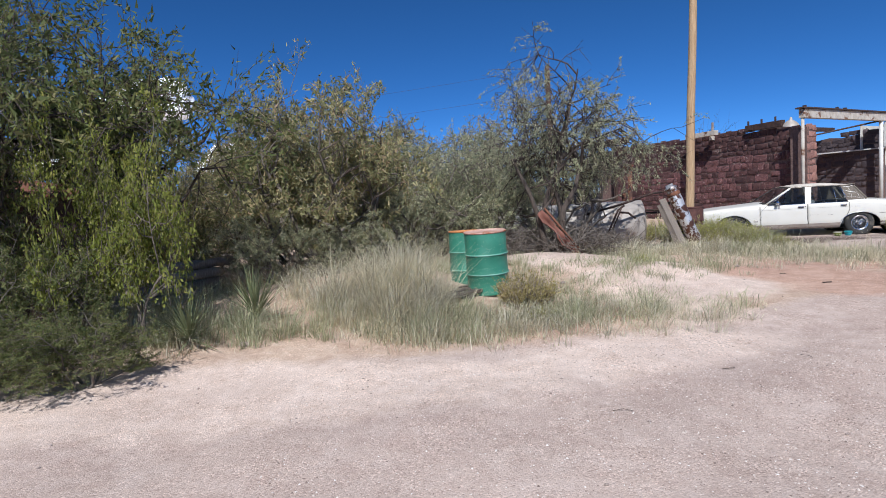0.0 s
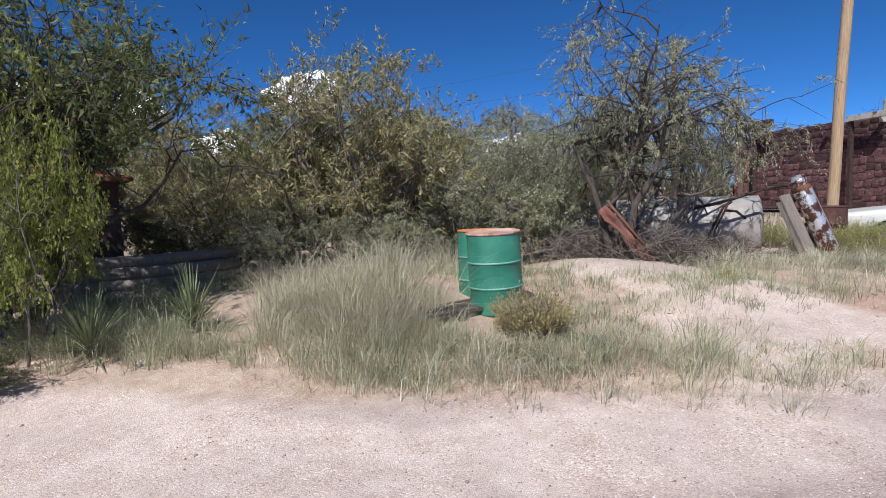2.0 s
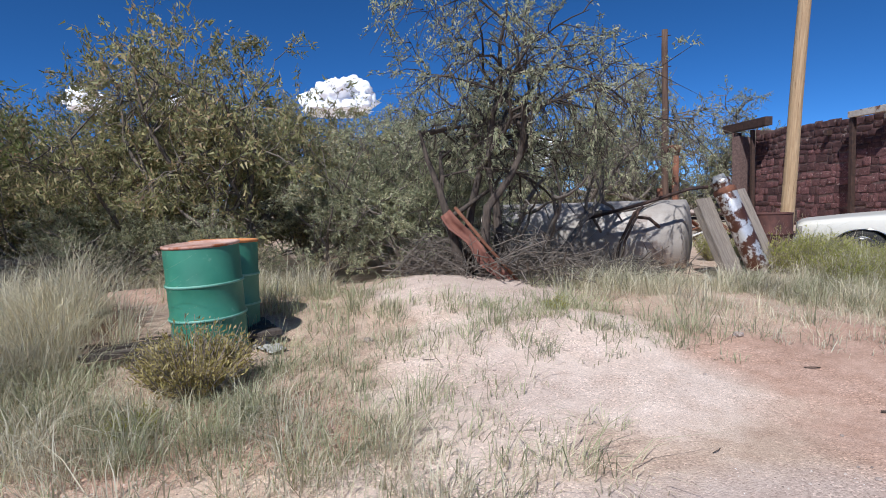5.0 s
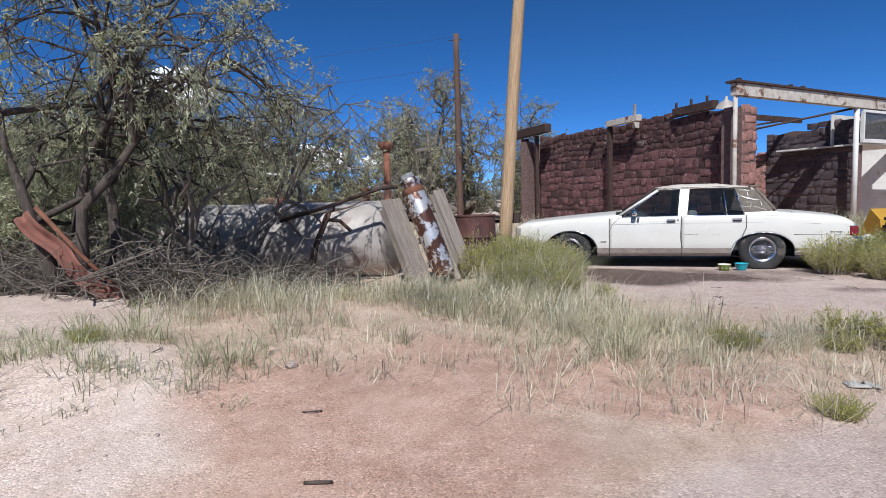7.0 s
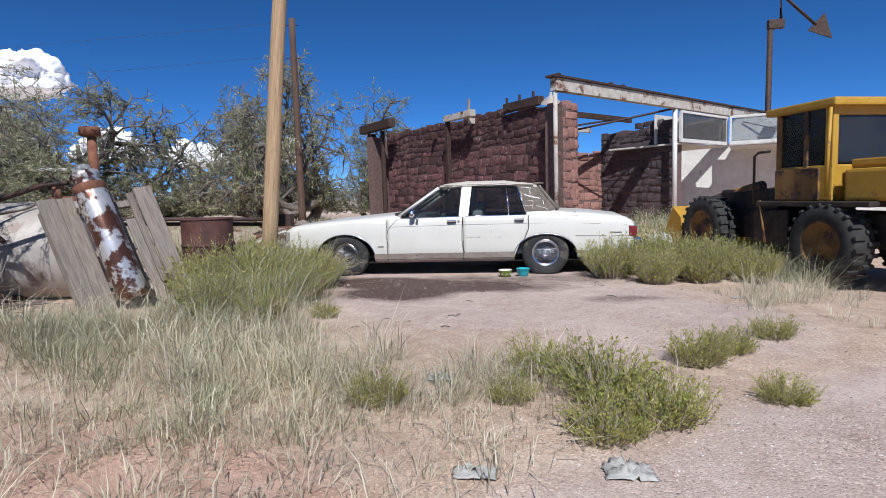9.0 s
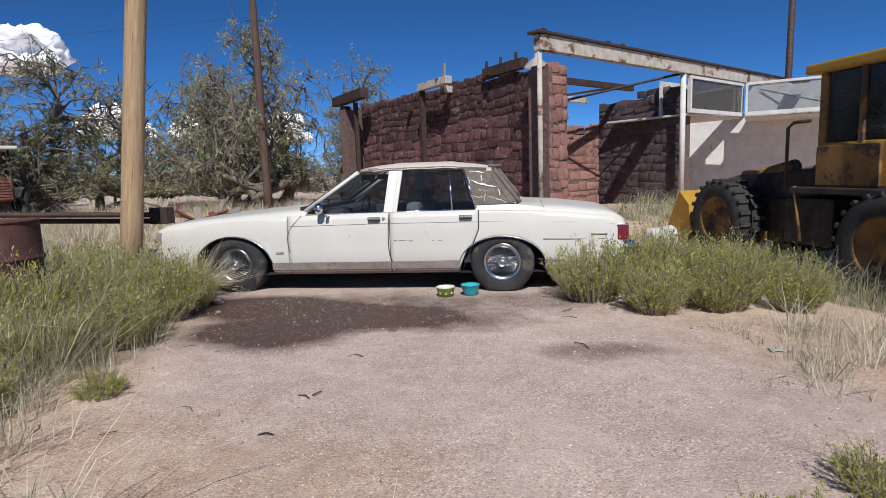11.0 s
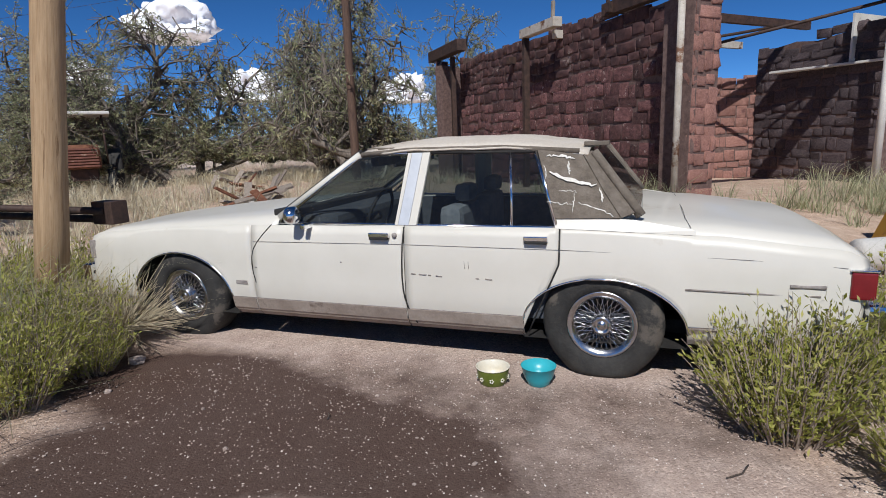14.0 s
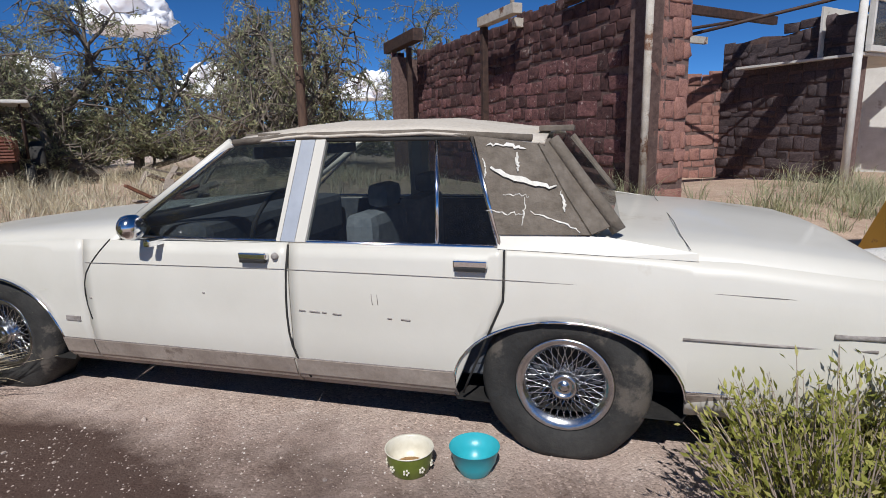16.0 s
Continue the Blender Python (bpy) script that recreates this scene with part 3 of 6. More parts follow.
def build_grass():
    grass_patch(61, [(-9.6, -10.4, 1.4, 0.7, 230, 0.60, 40), (-8.9, -9.9, 0.9, 0.7, 110, 0.6, 40), (-11.8, -7.0, 2.2, 1.6, 160, 0.5, 26), (-8.2, -10.9, 1.4, 0.6, 150, 0.30, 30),
                     (-9.4, -7.6, 1.2, 0.8, 70, 0.5, 30), (-5.2, -4.6, 1.5, 0.9, 260, 0.30, 30), (-3.6, -3.4, 1.1, 1.2, 230, 0.36, 30), (-3.0, -5.2, 1.6, 1.2, 130, 0.20, 22),
                     (-1.9, -5.3, 1.4, 1.0, 150, 0.17, 22), (-2.2, -4.2, 0.9, 0.8, 110, 0.36, 26), (-1.0, -4.7, 1.2, 0.5, 110, 0.24, 24), (2.5, -2.7, 0.8, 0.6, 80, 0.25, 26),
                     (2.6, -1.6, 0.9, 0.7, 80, 0.3, 24), (-3.9, -1.6, 0.7, 1.2, 150, 0.6, 30), (-3.5, -2.6, 0.6, 0.9, 110, 0.55, 30), (-6.5, -10.1, 1.6, 0.7, 120, 0.24, 26),
                     (-5.6, -9.6, 1.0, 0.7, 60, 0.22, 24), (-5.4, -5.2, 1.6, 0.9, 120, 0.4, 24), (-11.6, -12.0, 1.4, 0.7, 140, 0.28, 26)], M["straw"], "tall dry straw-coloured grass in loose tufts")
    grass_patch(62, [(-9.2, -10.8, 1.7, 0.7, 150, 0.36, 30), (-10.6, -11.4, 1.2, 0.7, 150, 0.42, 34), (-7.8, -10.6, 1.4, 0.7, 150, 0.26, 28), (-6.9, -9.7, 1.4, 0.9, 110, 0.22, 26), (-5.6, -4.7, 1.8, 0.8, 120, 0.28, 28),
                     (-3.6, -3.6, 1.2, 1.2, 90, 0.28, 28), (-4.0, -1.2, 0.8, 1.3, 180, 0.65, 32), (-3.3, -2.4, 0.7, 1.2, 150, 0.48, 32), (-2.0, -4.9, 1.3, 0.9, 60, 0.18, 22), (-6.6, -8.4, 1.3, 1.2, 80, 0.18, 22),
                     (-6.6, -7.0, 1.3, 0.8, 50, 0.2, 22), (-12.2, -12.4, 1.6, 0.8, 130, 0.3, 28), (-4.6, -6.9, 0.9, 0.6, 30, 0.2, 20), (2.5, 0.9, 1.6, 1.2, 200, 0.5, 30), (-6.6, -8.6, 2.2, 1.8, 260, 0.20, 24), (-6.0, -6.6, 1.8, 0.9, 120, 0.20, 22), (-7.4, -9.6, 1.6, 1.0, 130, 0.2, 22), (-8.6, -8.0, 1.5, 1.0, 120, 0.3, 26), (-3.2, -4.6, 2.0, 1.4, 130, 0.26, 24), (-12.4, -9.6, 1.8, 1.4, 150, 0.4, 26)], M["grassgreen"], "grey-green half-dry grass")
    litter = [(-2.6, -5.6, 2.4, 1.3, 420, 0.20, 9), (-0.8, -4.9, 1.5, 0.8, 240, 0.18, 9), (-6.4, -9.4, 2.2, 1.3, 330, 0.16, 8), (-4.6, -4.8, 2.2, 1.2, 320, 0.24, 9), (-3.4, -2.8, 1.0, 1.6, 200, 0.26, 9),
              (-9.0, -10.6, 2.4, 1.0, 320, 0.24, 9), (2.5, -2.6, 1.0, 0.8, 120, 0.18, 9), (-11.6, -12.2, 1.8, 0.9, 200, 0.18, 9), (-6.8, -7.2, 1.6, 1.3, 130, 0.14, 7)]
    grass_patch(64, litter, M["straw"], "flattened dead straw lying over the soil", 0.0024, 1.6)
    far = []
    rng = np.random.default_rng(5)
    for _ in range(46):
        far.append((rng.uniform(-22, -3.5), rng.uniform(2.5, 17), 2.4, 1.8, 60, 0.55, 14))
    ruin = []
    for _ in range(14):
        ruin.append((rng.uniform(2, 9), rng.uniform(5, 10), 1.4, 1.2, 60, 0.5, 18))
    for _ in range(10):
        ruin.append((rng.uniform(-3, 1), rng.uniform(3, 9), 1.2, 1.2, 50, 0.5, 16))
    for _ in range(26):
        far.append((rng.uniform(-45, -8), rng.uniform(16, 50), 4, 4, 60, 0.6, 10))
    grass_patch(63, far, M["straw"], "tall dry grass of the open field", 0.006)
    grass_patch(65, ruin, M["grassgreen"], "tall grey-green grass before the ruin", 0.005)


def shrub_mesh(seed, r, h, stems, leaf, per, stiff=0.6):
    rng = np.random.default_rng(seed)
    V, F, LP, LD = [], [], [], []
    for _ in range(stems):
        a, q = rng.uniform(0, 2 * np.pi), np.sqrt(rng.uniform(0, 1))
        b = Vector((math.cos(a) * q * r * 0.35, math.sin(a) * q * r * 0.35, 0))
        d = Vector((math.cos(a) * q * (1.3 - stiff), math.sin(a) * q * (1.3 - stiff), 1)).normalized()
        L = h * rng.uniform(0.55, 1.1) * (1.08 - 0.3 * q)
        p = [b, b + d * L * 0.5 + Vector(rng.normal(0, 0.03, 3)) * r, b + d * L + Vector(rng.normal(0, 0.06, 3)) * r]
        v, f = tube_pts(p, [0.006, 0.004, 0.001], 3, False)
        o = len(V)
        V.extend(v)
        F.extend([(x + o, y + o, z + o) for x, y, z in f])
        for k in range(per):
            t = rng.uniform(0.18, 1.0) * 2
            i = min(int(t), 1)
            LP.append(tuple(p[i].lerp(p[i + 1], t - i) + Vector(rng.normal(0, 0.012, 3))))
            LD.append(tuple(d * 1.2))
    return mesh_np("woody_base", V, F, True), mesh_np("foliage", *leaves_np(LP, LD, leaf, rng, 2.6))


def build_shrubs():
    kinds = [shrub_mesh(71 + i, 0.55, 0.62, 230, 0.0135, 25) for i in range(3)]
    low = [shrub_mesh(81 + i, 0.5, 0.36, 110, 0.0105, 34, 0.35) for i in range(2)]
    rows = [(0.85, -0.35, 0.95, 0), (1.25, 0.05, 1.0, 1), (1.7, -0.1, 0.95, 2), (1.35, -0.75, 0.8, 1), (1.95, -0.6, 0.85, 0), (2.35, 0.1, 0.95, 1), (2.6, -0.55, 0.75, 2), (1.05, 0.75, 1.0, 2), (1.75, 0.75, 1.05, 0), (2.5, 0.9, 0.9, 1),
            (3.0, 0.4, 0.8, 0), (-3.25, -0.95, 0.85, 1), (-3.55, -1.5, 0.95, 0), (-3.15, -1.75, 0.8, 2), (-3.95, -0.75, 1.0, 1), (-4.45, -0.3, 1.0, 2), (-3.7, -2.3, 0.9, 2), (-3.0, -2.6, 0.75, 0), (-4.35, -1.5, 1.0, 0), (-3.35, -3.1, 0.8, 1),
            (-4.6, 0.55, 1.0, 1), (-5.2, 0.2, 1.0, 0), (-2.75, -3.3, 0.6, 2), (-2.95, -1.25, 0.8, 1), (-2.85, -2.0, 0.75, 0), (-3.45, -0.55, 0.95, 2), (-3.6, -2.0, 1.0, 1), (-4.1, -2.1, 1.0, 2), (-3.0, -0.75, 0.6, 0), (0.9, 0.15, 0.8, 2), (2.2, -0.25, 0.9, 0)]
    n = 0
    for x, y, s, k in rows:
        grey = x < -2.7
        w, f = kinds[k]
        e = thing("shrub", pose(x, y, float(height(x, y)) - 0.01, 0, 0, 71 * n), "grey-green upright weed shrub" if grey else "fresh green spiky shrub on gravel", "shrub", "shrubs round the car")
        e.scale = (s, s, s)
        part("woody_base", w, M["twig"], e)
        part("foliage", f if not grey else f.copy(), M["shrubgrey"] if grey else M["shrub"], e)
        n += 1
    for x, y, s, k in [(-0.30, -4.55, 0.75, 0), (0.0, -4.95, 0.95, 1), (0.25, -5.25, 0.8, 0), (-0.05, -5.45, 0.7, 1), (0.75, -4.25, 0.7, 0), (1.05, -4.0, 0.6, 1), (-1.25, -5.1, 0.6, 0), (-0.5, -5.0, 0.5, 1), (-0.95, -6.4, 0.42, 0), (0.95, -5.0, 0.5, 1),
                       (1.5, -3.6, 0.55, 0), (-2.3, -2.9, 0.5, 1), (-7.0, -10.2, 0.5, 0), (-5.7, -6.9, 0.4, 1)]:
        e = thing("shrub", pose(x, y, float(height(x, y)) - 0.01, 0, 0, 53 * n), "low sprawling green weed clump", "shrub", "low weeds on the drive")
        e.scale = (s, s, s)
        part("woody_base", low[k][0], M["twig"], e)
        part("foliage", low[k][1], M["shrub"], e)
        n += 1
    # rounded ochre bush before the drums
    dome = shrub_mesh(91, 0.42, 0.34, 420, 0.010, 26, 0.25)
    e = thing("bush", pose(-7.28, -9.60, float(height(-7.28, -9.60)), 0, 0, 0), "rounded ochre-yellow dry bush beside green drums", "bush")
    e.scale = (1.25, 1.25, 1.3)
    part("woody_base", dome[0], M["twig"], e)
    part("foliage", dome[1], M["domebush"], e)


def yucca(x, y, s, seed):
    rng = np.random.default_rng(seed)
    e = thing("yucca", pose(x, y, float(height(x, y)), 0, 0, 0), "spiky yucca rosette with dry lower blades", "yucca")
    me = mesh_np("leaf", [(-0.011, 0, 0), (0.011, 0, 0), (0.010, 0.005, 0.3), (-0.010, 0.005, 0.3), (0, -0.02, 0.62)], [(0, 1, 2), (0, 2, 3), (3, 2, 4)])
    me.materials.append(M["yucca"])
    for i in range(95):
        ob = new("leaf", me)
        ob.parent = e
        ob.matrix_local = pose(0, 0, 0.07, 0, 0, float(rng.uniform(0, 360))) @ pose(0, 0, 0, float(rng.uniform(5, 98))) @ Matrix.Scale(s * float(rng.uniform(0.8, 1.25)), 4)
    return e


def brush_pile(name, x, y, r, h, count, seed, label):
    """A tangle of bent dead sticks."""
    rng = np.random.default_rng(seed)
    V, F = [], []
    z0 = float(height(x, y))
    for _ in range(count):
        a, q = rng.uniform(0, 2 * np.pi), np.sqrt(rng.uniform(0, 1))
        p = Vector((math.cos(a) * q * r, math.sin(a) * q * r * 0.6, rng.uniform(0, h) * (1 - 0.6 * q)))
        d = Vector(rng.normal(0, 1, 3))
        d.z *= 0.45
        d.normalize()
        L = rng.uniform(0.15, 0.6) * min(1.0, r)
        pts = [p - d * L, p + Vector(rng.normal(0, 0.08, 3)), p + d * L * 0.6 + Vector(rng.normal(0, 0.10, 3)), p + d * L + Vector(rng.normal(0, 0.16, 3))]
        for v in pts:
            v.z = max(v.z, 0.0)
        w = rng.uniform(0.003, 0.010)
        v, f = tube_pts(pts, [w, w * 0.9, w * 0.6, w * 0.2], 4, False)
        o = len(V)
        V.extend(v)
        F.extend([(i + o, j + o, k + o) for i, j, k in f])
    me = mesh_np(name, V, F, True)
    me.materials.append(M["barkgrey"])
    ob = new(name, me)
    ob.location = (x, y, z0)
    return tagged(ob, label, "brush", kind="stuff")


build_trees()
build_grass()
build_shrubs()
yucca(-10.5, -12.0, 0.85, 1)
yucca(-10.3, -11.1, 0.95, 2)
brush_pile("brush_pile", -7.35, -5.35, 1.3, 0.7, 460, 3, "heap of bleached dead branches under a tree")
brush_pile("brush_pile", -6.3, -3.7, 1.2, 0.35, 220, 4, "low heap of dead twigs beside a rusty tank")
brush_pile("brush_pile", -6.6, -4.2, 1.1, 0.45, 240, 6, "tangle of dead grey branches in a thicket")


# ---- poles ----
M["darkrust"] = surf("dark_maroon_rust", (0.055, 0.022, 0.018), (0.13, 0.05, 0.038), 7, 0.8, 0.4, stain=(0.20, 0.10, 0.07), stain_at=0.62)
def pole(name, x, y, h, r, mat_key, label, lean=(0, 0)):
    e = thing(name, pose(x, y, float(height(x, y)) - 0.05, lean[0], lean[1], 0), label, "pole")
    pts = [(0.008 * math.sin(i * 1.3), 0.008 * math.cos(i * 1.7), h * i / 10) for i in range(11)]
    rod("shaft", pts, r, M[mat_key], e, "", 18, r * 0.82)
    return e


pole("utility_pole", -4.10, -0.20, 9.5, 0.116, "pole", "tall bare tan wooden utility pole", (-6.8, 3.2))
dp = pole("utility_pole", -9.0, 14.2, 8.45, 0.15, "darkpole", "distant dark weathered wooden utility pole")
for z in (8.2, 6.9):
    rod("insulator", [(-0.32, -0.05, z), (0.0, 0, z), (0.25, 0.05, z)], 0.02, M["darksteel"], dp)
for k, (z, sag) in enumerate([(8.2, 1.1), (6.9, 1.0)]):
    pts = [(-9.2 - i * 5.0, 14.2 - i * 0.7, z + 0.1 - sag * math.sin(math.pi * i / 10)) for i in range(11)]
    tagged(rod("cable", pts, 0.005, M["darksteel"], None), "thin sagging overhead power cable", "cable")


# ---- the roofless stone building ----
U, VD = radians(46.3), radians(128.4)
CORNER = Vector((0.69, 6.7, 0))


def at_uv(u, v, z=0.0):
    return CORNER + Vector((math.cos(U), math.sin(U), 0)) * u + Vector((math.cos(VD), math.sin(VD), 0)) * v + Vector((0, 0, z))


def stone_mesh(seed):
    """A rock-faced block of unit size: x along the wall, y outwards negative, z up."""
    rng = np.random.default_rng(seed)
    V = [(0, 0.0, 0), (1, 0.0, 0), (1, 0.0, 1), (0, 0.0, 1)]
    V = [(x, 0.5, z) for x, y, z in V]
    j = lambda s: float(rng.normal(0, s))
    c = lambda: 0.012 + abs(j(0.025))
    V += [(c(), -0.05 + j(0.08), c()), (1 - c(), -0.05 + j(0.08), c()), (1 - c(), -0.05 + j(0.08), 1 - c()), (c(), -0.05 + j(0.08), 1 - c())]
    V += [(0.12 + j(0.04), -0.14 + j(0.10), 0.15 + j(0.05)), (0.88 + j(0.04), -0.14 + j(0.10), 0.15 + j(0.05)), (0.88 + j(0.04), -0.14 + j(0.10), 0.85 + j(0.05)), (0.12 + j(0.04), -0.14 + j(0.10), 0.85 + j(0.05))]
    F = []
    for o in (0, 4):
        for k in range(4):
            a, b = o + k, o + (k + 1) % 4
            F += [(a, b, b + 4), (a, b + 4, a + 4)]
    V.append((0.5 + j(0.12), -0.2 + j(0.14), 0.5 + j(0.12)))
    F += [(8, 9, 12), (9, 10, 12), (10, 11, 12), (11, 8, 12)]
    me = mesh_np("stone", V, F)
    return me


def stone_wall(name, origin, ang, length, h0, h1, thick, mat_key, label, course=0.24, seed=0, limit=300, base=-0.1, faces=(1,)):
    """A rubble wall of coursed blocks on a mortar core; top edge runs from h0 to h1 and is ragged."""
    rng = np.random.default_rng(seed)
    m = Matrix.Translation(origin) @ Matrix.Rotation(ang, 4, "Z")
    e = tagged(new(name), label, "wall", kind="structure")
    e.matrix_world = m
    n = max(6, int(length / 0.5))
    bm = bmesh.new()
    top = [h0 + (h1 - h0) * i / n - 0.10 + float(rng.uniform(-0.05, 0.05)) for i in range(n + 1)]
    lo_f = [bm.verts.new((length * i / n, 0.03, base)) for i in range(n + 1)]
    hi_f = [bm.verts.new((length * i / n, 0.03, top[i])) for i in range(n + 1)]
    lo_b = [bm.verts.new((length * i / n, thick, base)) for i in range(n + 1)]
    hi_b = [bm.verts.new((length * i / n, thick, top[i])) for i in range(n + 1)]
    for i in range(n):
        bm.faces.new((lo_f[i], lo_f[i + 1], hi_f[i + 1], hi_f[i]))
        bm.faces.new((lo_b[i], hi_b[i], hi_b[i + 1], lo_b[i + 1]))
        bm.faces.new((hi_f[i], hi_f[i + 1], hi_b[i + 1], hi_b[i]))
    for i in (0, n):
        bm.faces.new((lo_f[i], hi_f[i], hi_b[i], lo_b[i]))
    part("core", bm, M["mortar"], e)
    variants = [stone_mesh(100 + seed * 10 + i) for i in range(7)]
    for v in variants:
        v.materials.append(M[mat_key])
    made, rest = 0, []
    z = base
    while z < max(h0, h1):
        hgt = course * rng.uniform(0.6, 1.3)
        x = -float(rng.uniform(0, 0.15))
        while x < length:
            w = float(rng.uniform(0.16, 0.40)) * float(rng.choice([1.0, 1.0, 1.6]))
            tz = h0 + (h1 - h0) * min(max((x + w / 2) / length, 0), 1)
            x0, x1 = max(x, 0), min(x + w, length)
            if z + hgt * 0.6 < tz and x1 - x0 > 0.1:
                depth = 0.085 * float(rng.uniform(0.5, 1.7))
                hh = hgt * float(rng.uniform(0.78, 1.08))
                dz = float(rng.uniform(-0.03, 0.03)) + 0.07 * math.sin(1.9 * x + 1.3 * z) * math.sin(0.8 * x + 2.0 * z)
                if made < limit and z + hgt > 0.25:
                    s = new("stone", variants[int(rng.integers(7))])
                    s.parent = e
                    s.location = (x0 + 0.006, 0.02, z + dz)
                    s.rotation_euler = (0, float(rng.normal(0, 0.025)), 0)
                    s.scale = (x1 - x0 - 0.012, depth, hh)
                    made += 1
                else:
                    rest.append((x0 + 0.006, z + dz, x1 - x0 - 0.012, depth, hh, int(rng.integers(7))))
            x += w
        z += hgt
    if rest:
        V, F = [], []
        for x, zz, w, d, h2, k in rest:
            co = np.array([v.co for v in variants[k].vertices]) * [w, d, h2] + [x, 0.02, zz]
            o = len(V) * 1
            V.extend(co.tolist())
            F.extend([[i + o for i in p.vertices] for p in variants[k].polygons])
        ob = part("stonework", mesh_np("stonework", V, F), M[mat_key], e)
        ob["kind"] = "stuff"
    return e


def build_ruin():
    # long red wall: its face looks back at the drive, so it is laid from the far end towards the corner
    far_end = at_uv(0.62, 10.9)
    stone_wall("wall_west", far_end, VD + math.pi, 10.7, 3.98, 3.62, 0.42, "stone", "roofless red sandstone rubble wall", 0.29, 1)
    stone_wall("wall_northwest", at_uv(3.2, 12.2), VD + math.pi - radians(72), 3.4, 3.4, 3.9, 0.4, "stone", "shaded end wall of red sandstone", 0.26, 2, 120)
    stone_wall("wall_pier", at_uv(0.32, -0.02), U, 0.62, 3.56, 3.58, 0.62, "pier", "pinkish cut sandstone corner pier", 0.27, 3, 60)
    stone_wall("wall_pier_return", at_uv(0.32, 0.62), VD + math.pi, 0.62, 3.56, 3.58, 0.1, "pier", "pinkish sandstone side of the corner pier", 0.27, 7, 60)
    stone_wall("wall_inner", Vector((2.95, 13.9, 0)), VD + math.pi, 3.2, 3.35, 3.45, 0.35, "darkstone", "dark stone inner wall", 0.24, 4, 150)
    stone_wall("wall_back", Vector((0.2, 12.9, 0)), radians(20), 3.5, 2.55, 2.6, 0.35, "pier", "low sunlit back wall of pinkish stone", 0.26, 5, 60)
    # steel posts set against the long wall
    for v, h in ((5.45, 3.66), (10.55, 3.95)):
        e = thing("steel_post", Matrix.Translation(at_uv(0.22, v)), "dark rusted steel post against a stone wall", "post", "wall posts")
        part("shaft", boxed((-0.07, -0.07, -0.1), (0.07, 0.07, h), 0.01, Matrix.Rotation(VD, 4, "Z")), M["darksteel"], e)
    e = thing("timber_beam", Matrix.Translation(at_uv(0.1, 10.0)) @ Matrix.Rotation(VD, 4, "Z"), "dark weathered beam end jutting over the wall", "beam")
    part("beam", boxed((-0.6, -0.15, 3.98), (2.3, 0.15, 4.32), 0.01), M["darksteel"], e)
    e = thing("timber_beam", Matrix.Translation(at_uv(0.2, 5.4)) @ Matrix.Rotation(VD, 4, "Z"), "short tan timber beam on a post and wall", "beam")
    part("beam", boxed((-1.5, -0.1, 3.66), (0.12, 0.12, 3.86), 0.01), M["oldpaint"], e)
    part("splinter", boxed((-1.05, -0.02, 3.8), (-0.98, 0.05, 4.3), 0.01, Matrix.Rotation(radians(-4), 4, "Y")), M["wood"], e)
    e = thing("roof_beam", Matrix.Translation(at_uv(0.6, 3.6)) @ Matrix.Rotation(VD, 4, "Z"), "dark steel roof beam left on the wall top", "beam")
    part("beam", boxed((-2.5, -0.1, 3.62), (-0.9, 0.1, 3.86), 0.01), M["darksteel"], e)
    for x in (-2.2, -1.6, -1.0):
        part("stub", boxed((x, -0.03, 3.86), (x + 0.05, 0.03, 4.04), 0.004), M["darksteel"], e)
    V, F = lathe([(0.30, 0.0), (0.26, 0.07), (0.14, 0.17), (0.05, 0.23), (0.035, 0.32), (0.001, 0.33)], 24)
    cn = thing("tin_cone", Matrix.Translation(at_uv(0.85, 0.95, 3.62)) @ Matrix.Rotation(radians(12), 4, "X"), "dull pale tin cone lying on the wall top", "cone")
    part("shell", mesh_np("shell", V, F, True), M["tank"], cn)
    # canopy: front fascia beam, posts, rear purlins and a brace
    c = thing("canopy_beam", Matrix.Translation(at_uv(0, 0)) @ Matrix.Rotation(U, 4, "Z"), "long peeling white timber canopy beam with dark top edge", "beam")
    part("fascia", boxed((-0.05, -0.10, 3.74), (15.5, 0.10, 4.06), 0.012), M["oldpaint"], c)
    part("cap", boxed((-0.18, -0.16, 4.065), (15.6, 0.16, 4.12), 0.008), M["darksteel"], c, "dark tar-paper cap")
    for x in (0.1, 2.4, 3.0):
        part("bolt", boxed((x, -0.05, 4.12), (x + 0.1, 0.05, 4.2), 0.01), M["darksteel"], c)
    for u, r, key, h in ((0.02, 0.055, "oldpaint", 3.74), (6.0, 0.075, "white", 3.74)):
        p = thing("canopy_post", Matrix.Translation(at_uv(u, 0, float(height(*at_uv(u, 0)[:2])))), "upright pale pipe post holding a canopy beam", "post", "canopy posts")
        rod("pipe", [(0, 0, -0.1), (0, 0, h - float(height(*at_uv(u, 0)[:2])))], r, M[key], p, "", 14)
    for v, z, key in ((2.4, 3.74, "darksteel"), (4.4, 3.6, "oldpaint"), (6.8, 3.35, "darksteel")):
        p = thing("purlin", Matrix.Translation(at_uv(0.4, v)) @ Matrix.Rotation(U, 4, "Z"), "bare steel purlin of a missing roof", "beam", "purlins")
        part("purlin", boxed((0, -0.06, z - 0.1), (6.5, 0.06, z + 0.08), 0.008), M[key], p)
    for a, b in (((3.4, 4.2, 3.1), (6.0, 0.1, 3.75)), ((2.4, 4.4, 3.6), (2.6, 4.4, 2.6)), ((2.7, 3.9, 3.25), (5.9, 2.5, 3.7))):
        tagged(rod("brace", [at_uv(*a), at_uv(*b)], 0.035, M["darksteel"]), "thin dark steel roof brace", "brace")
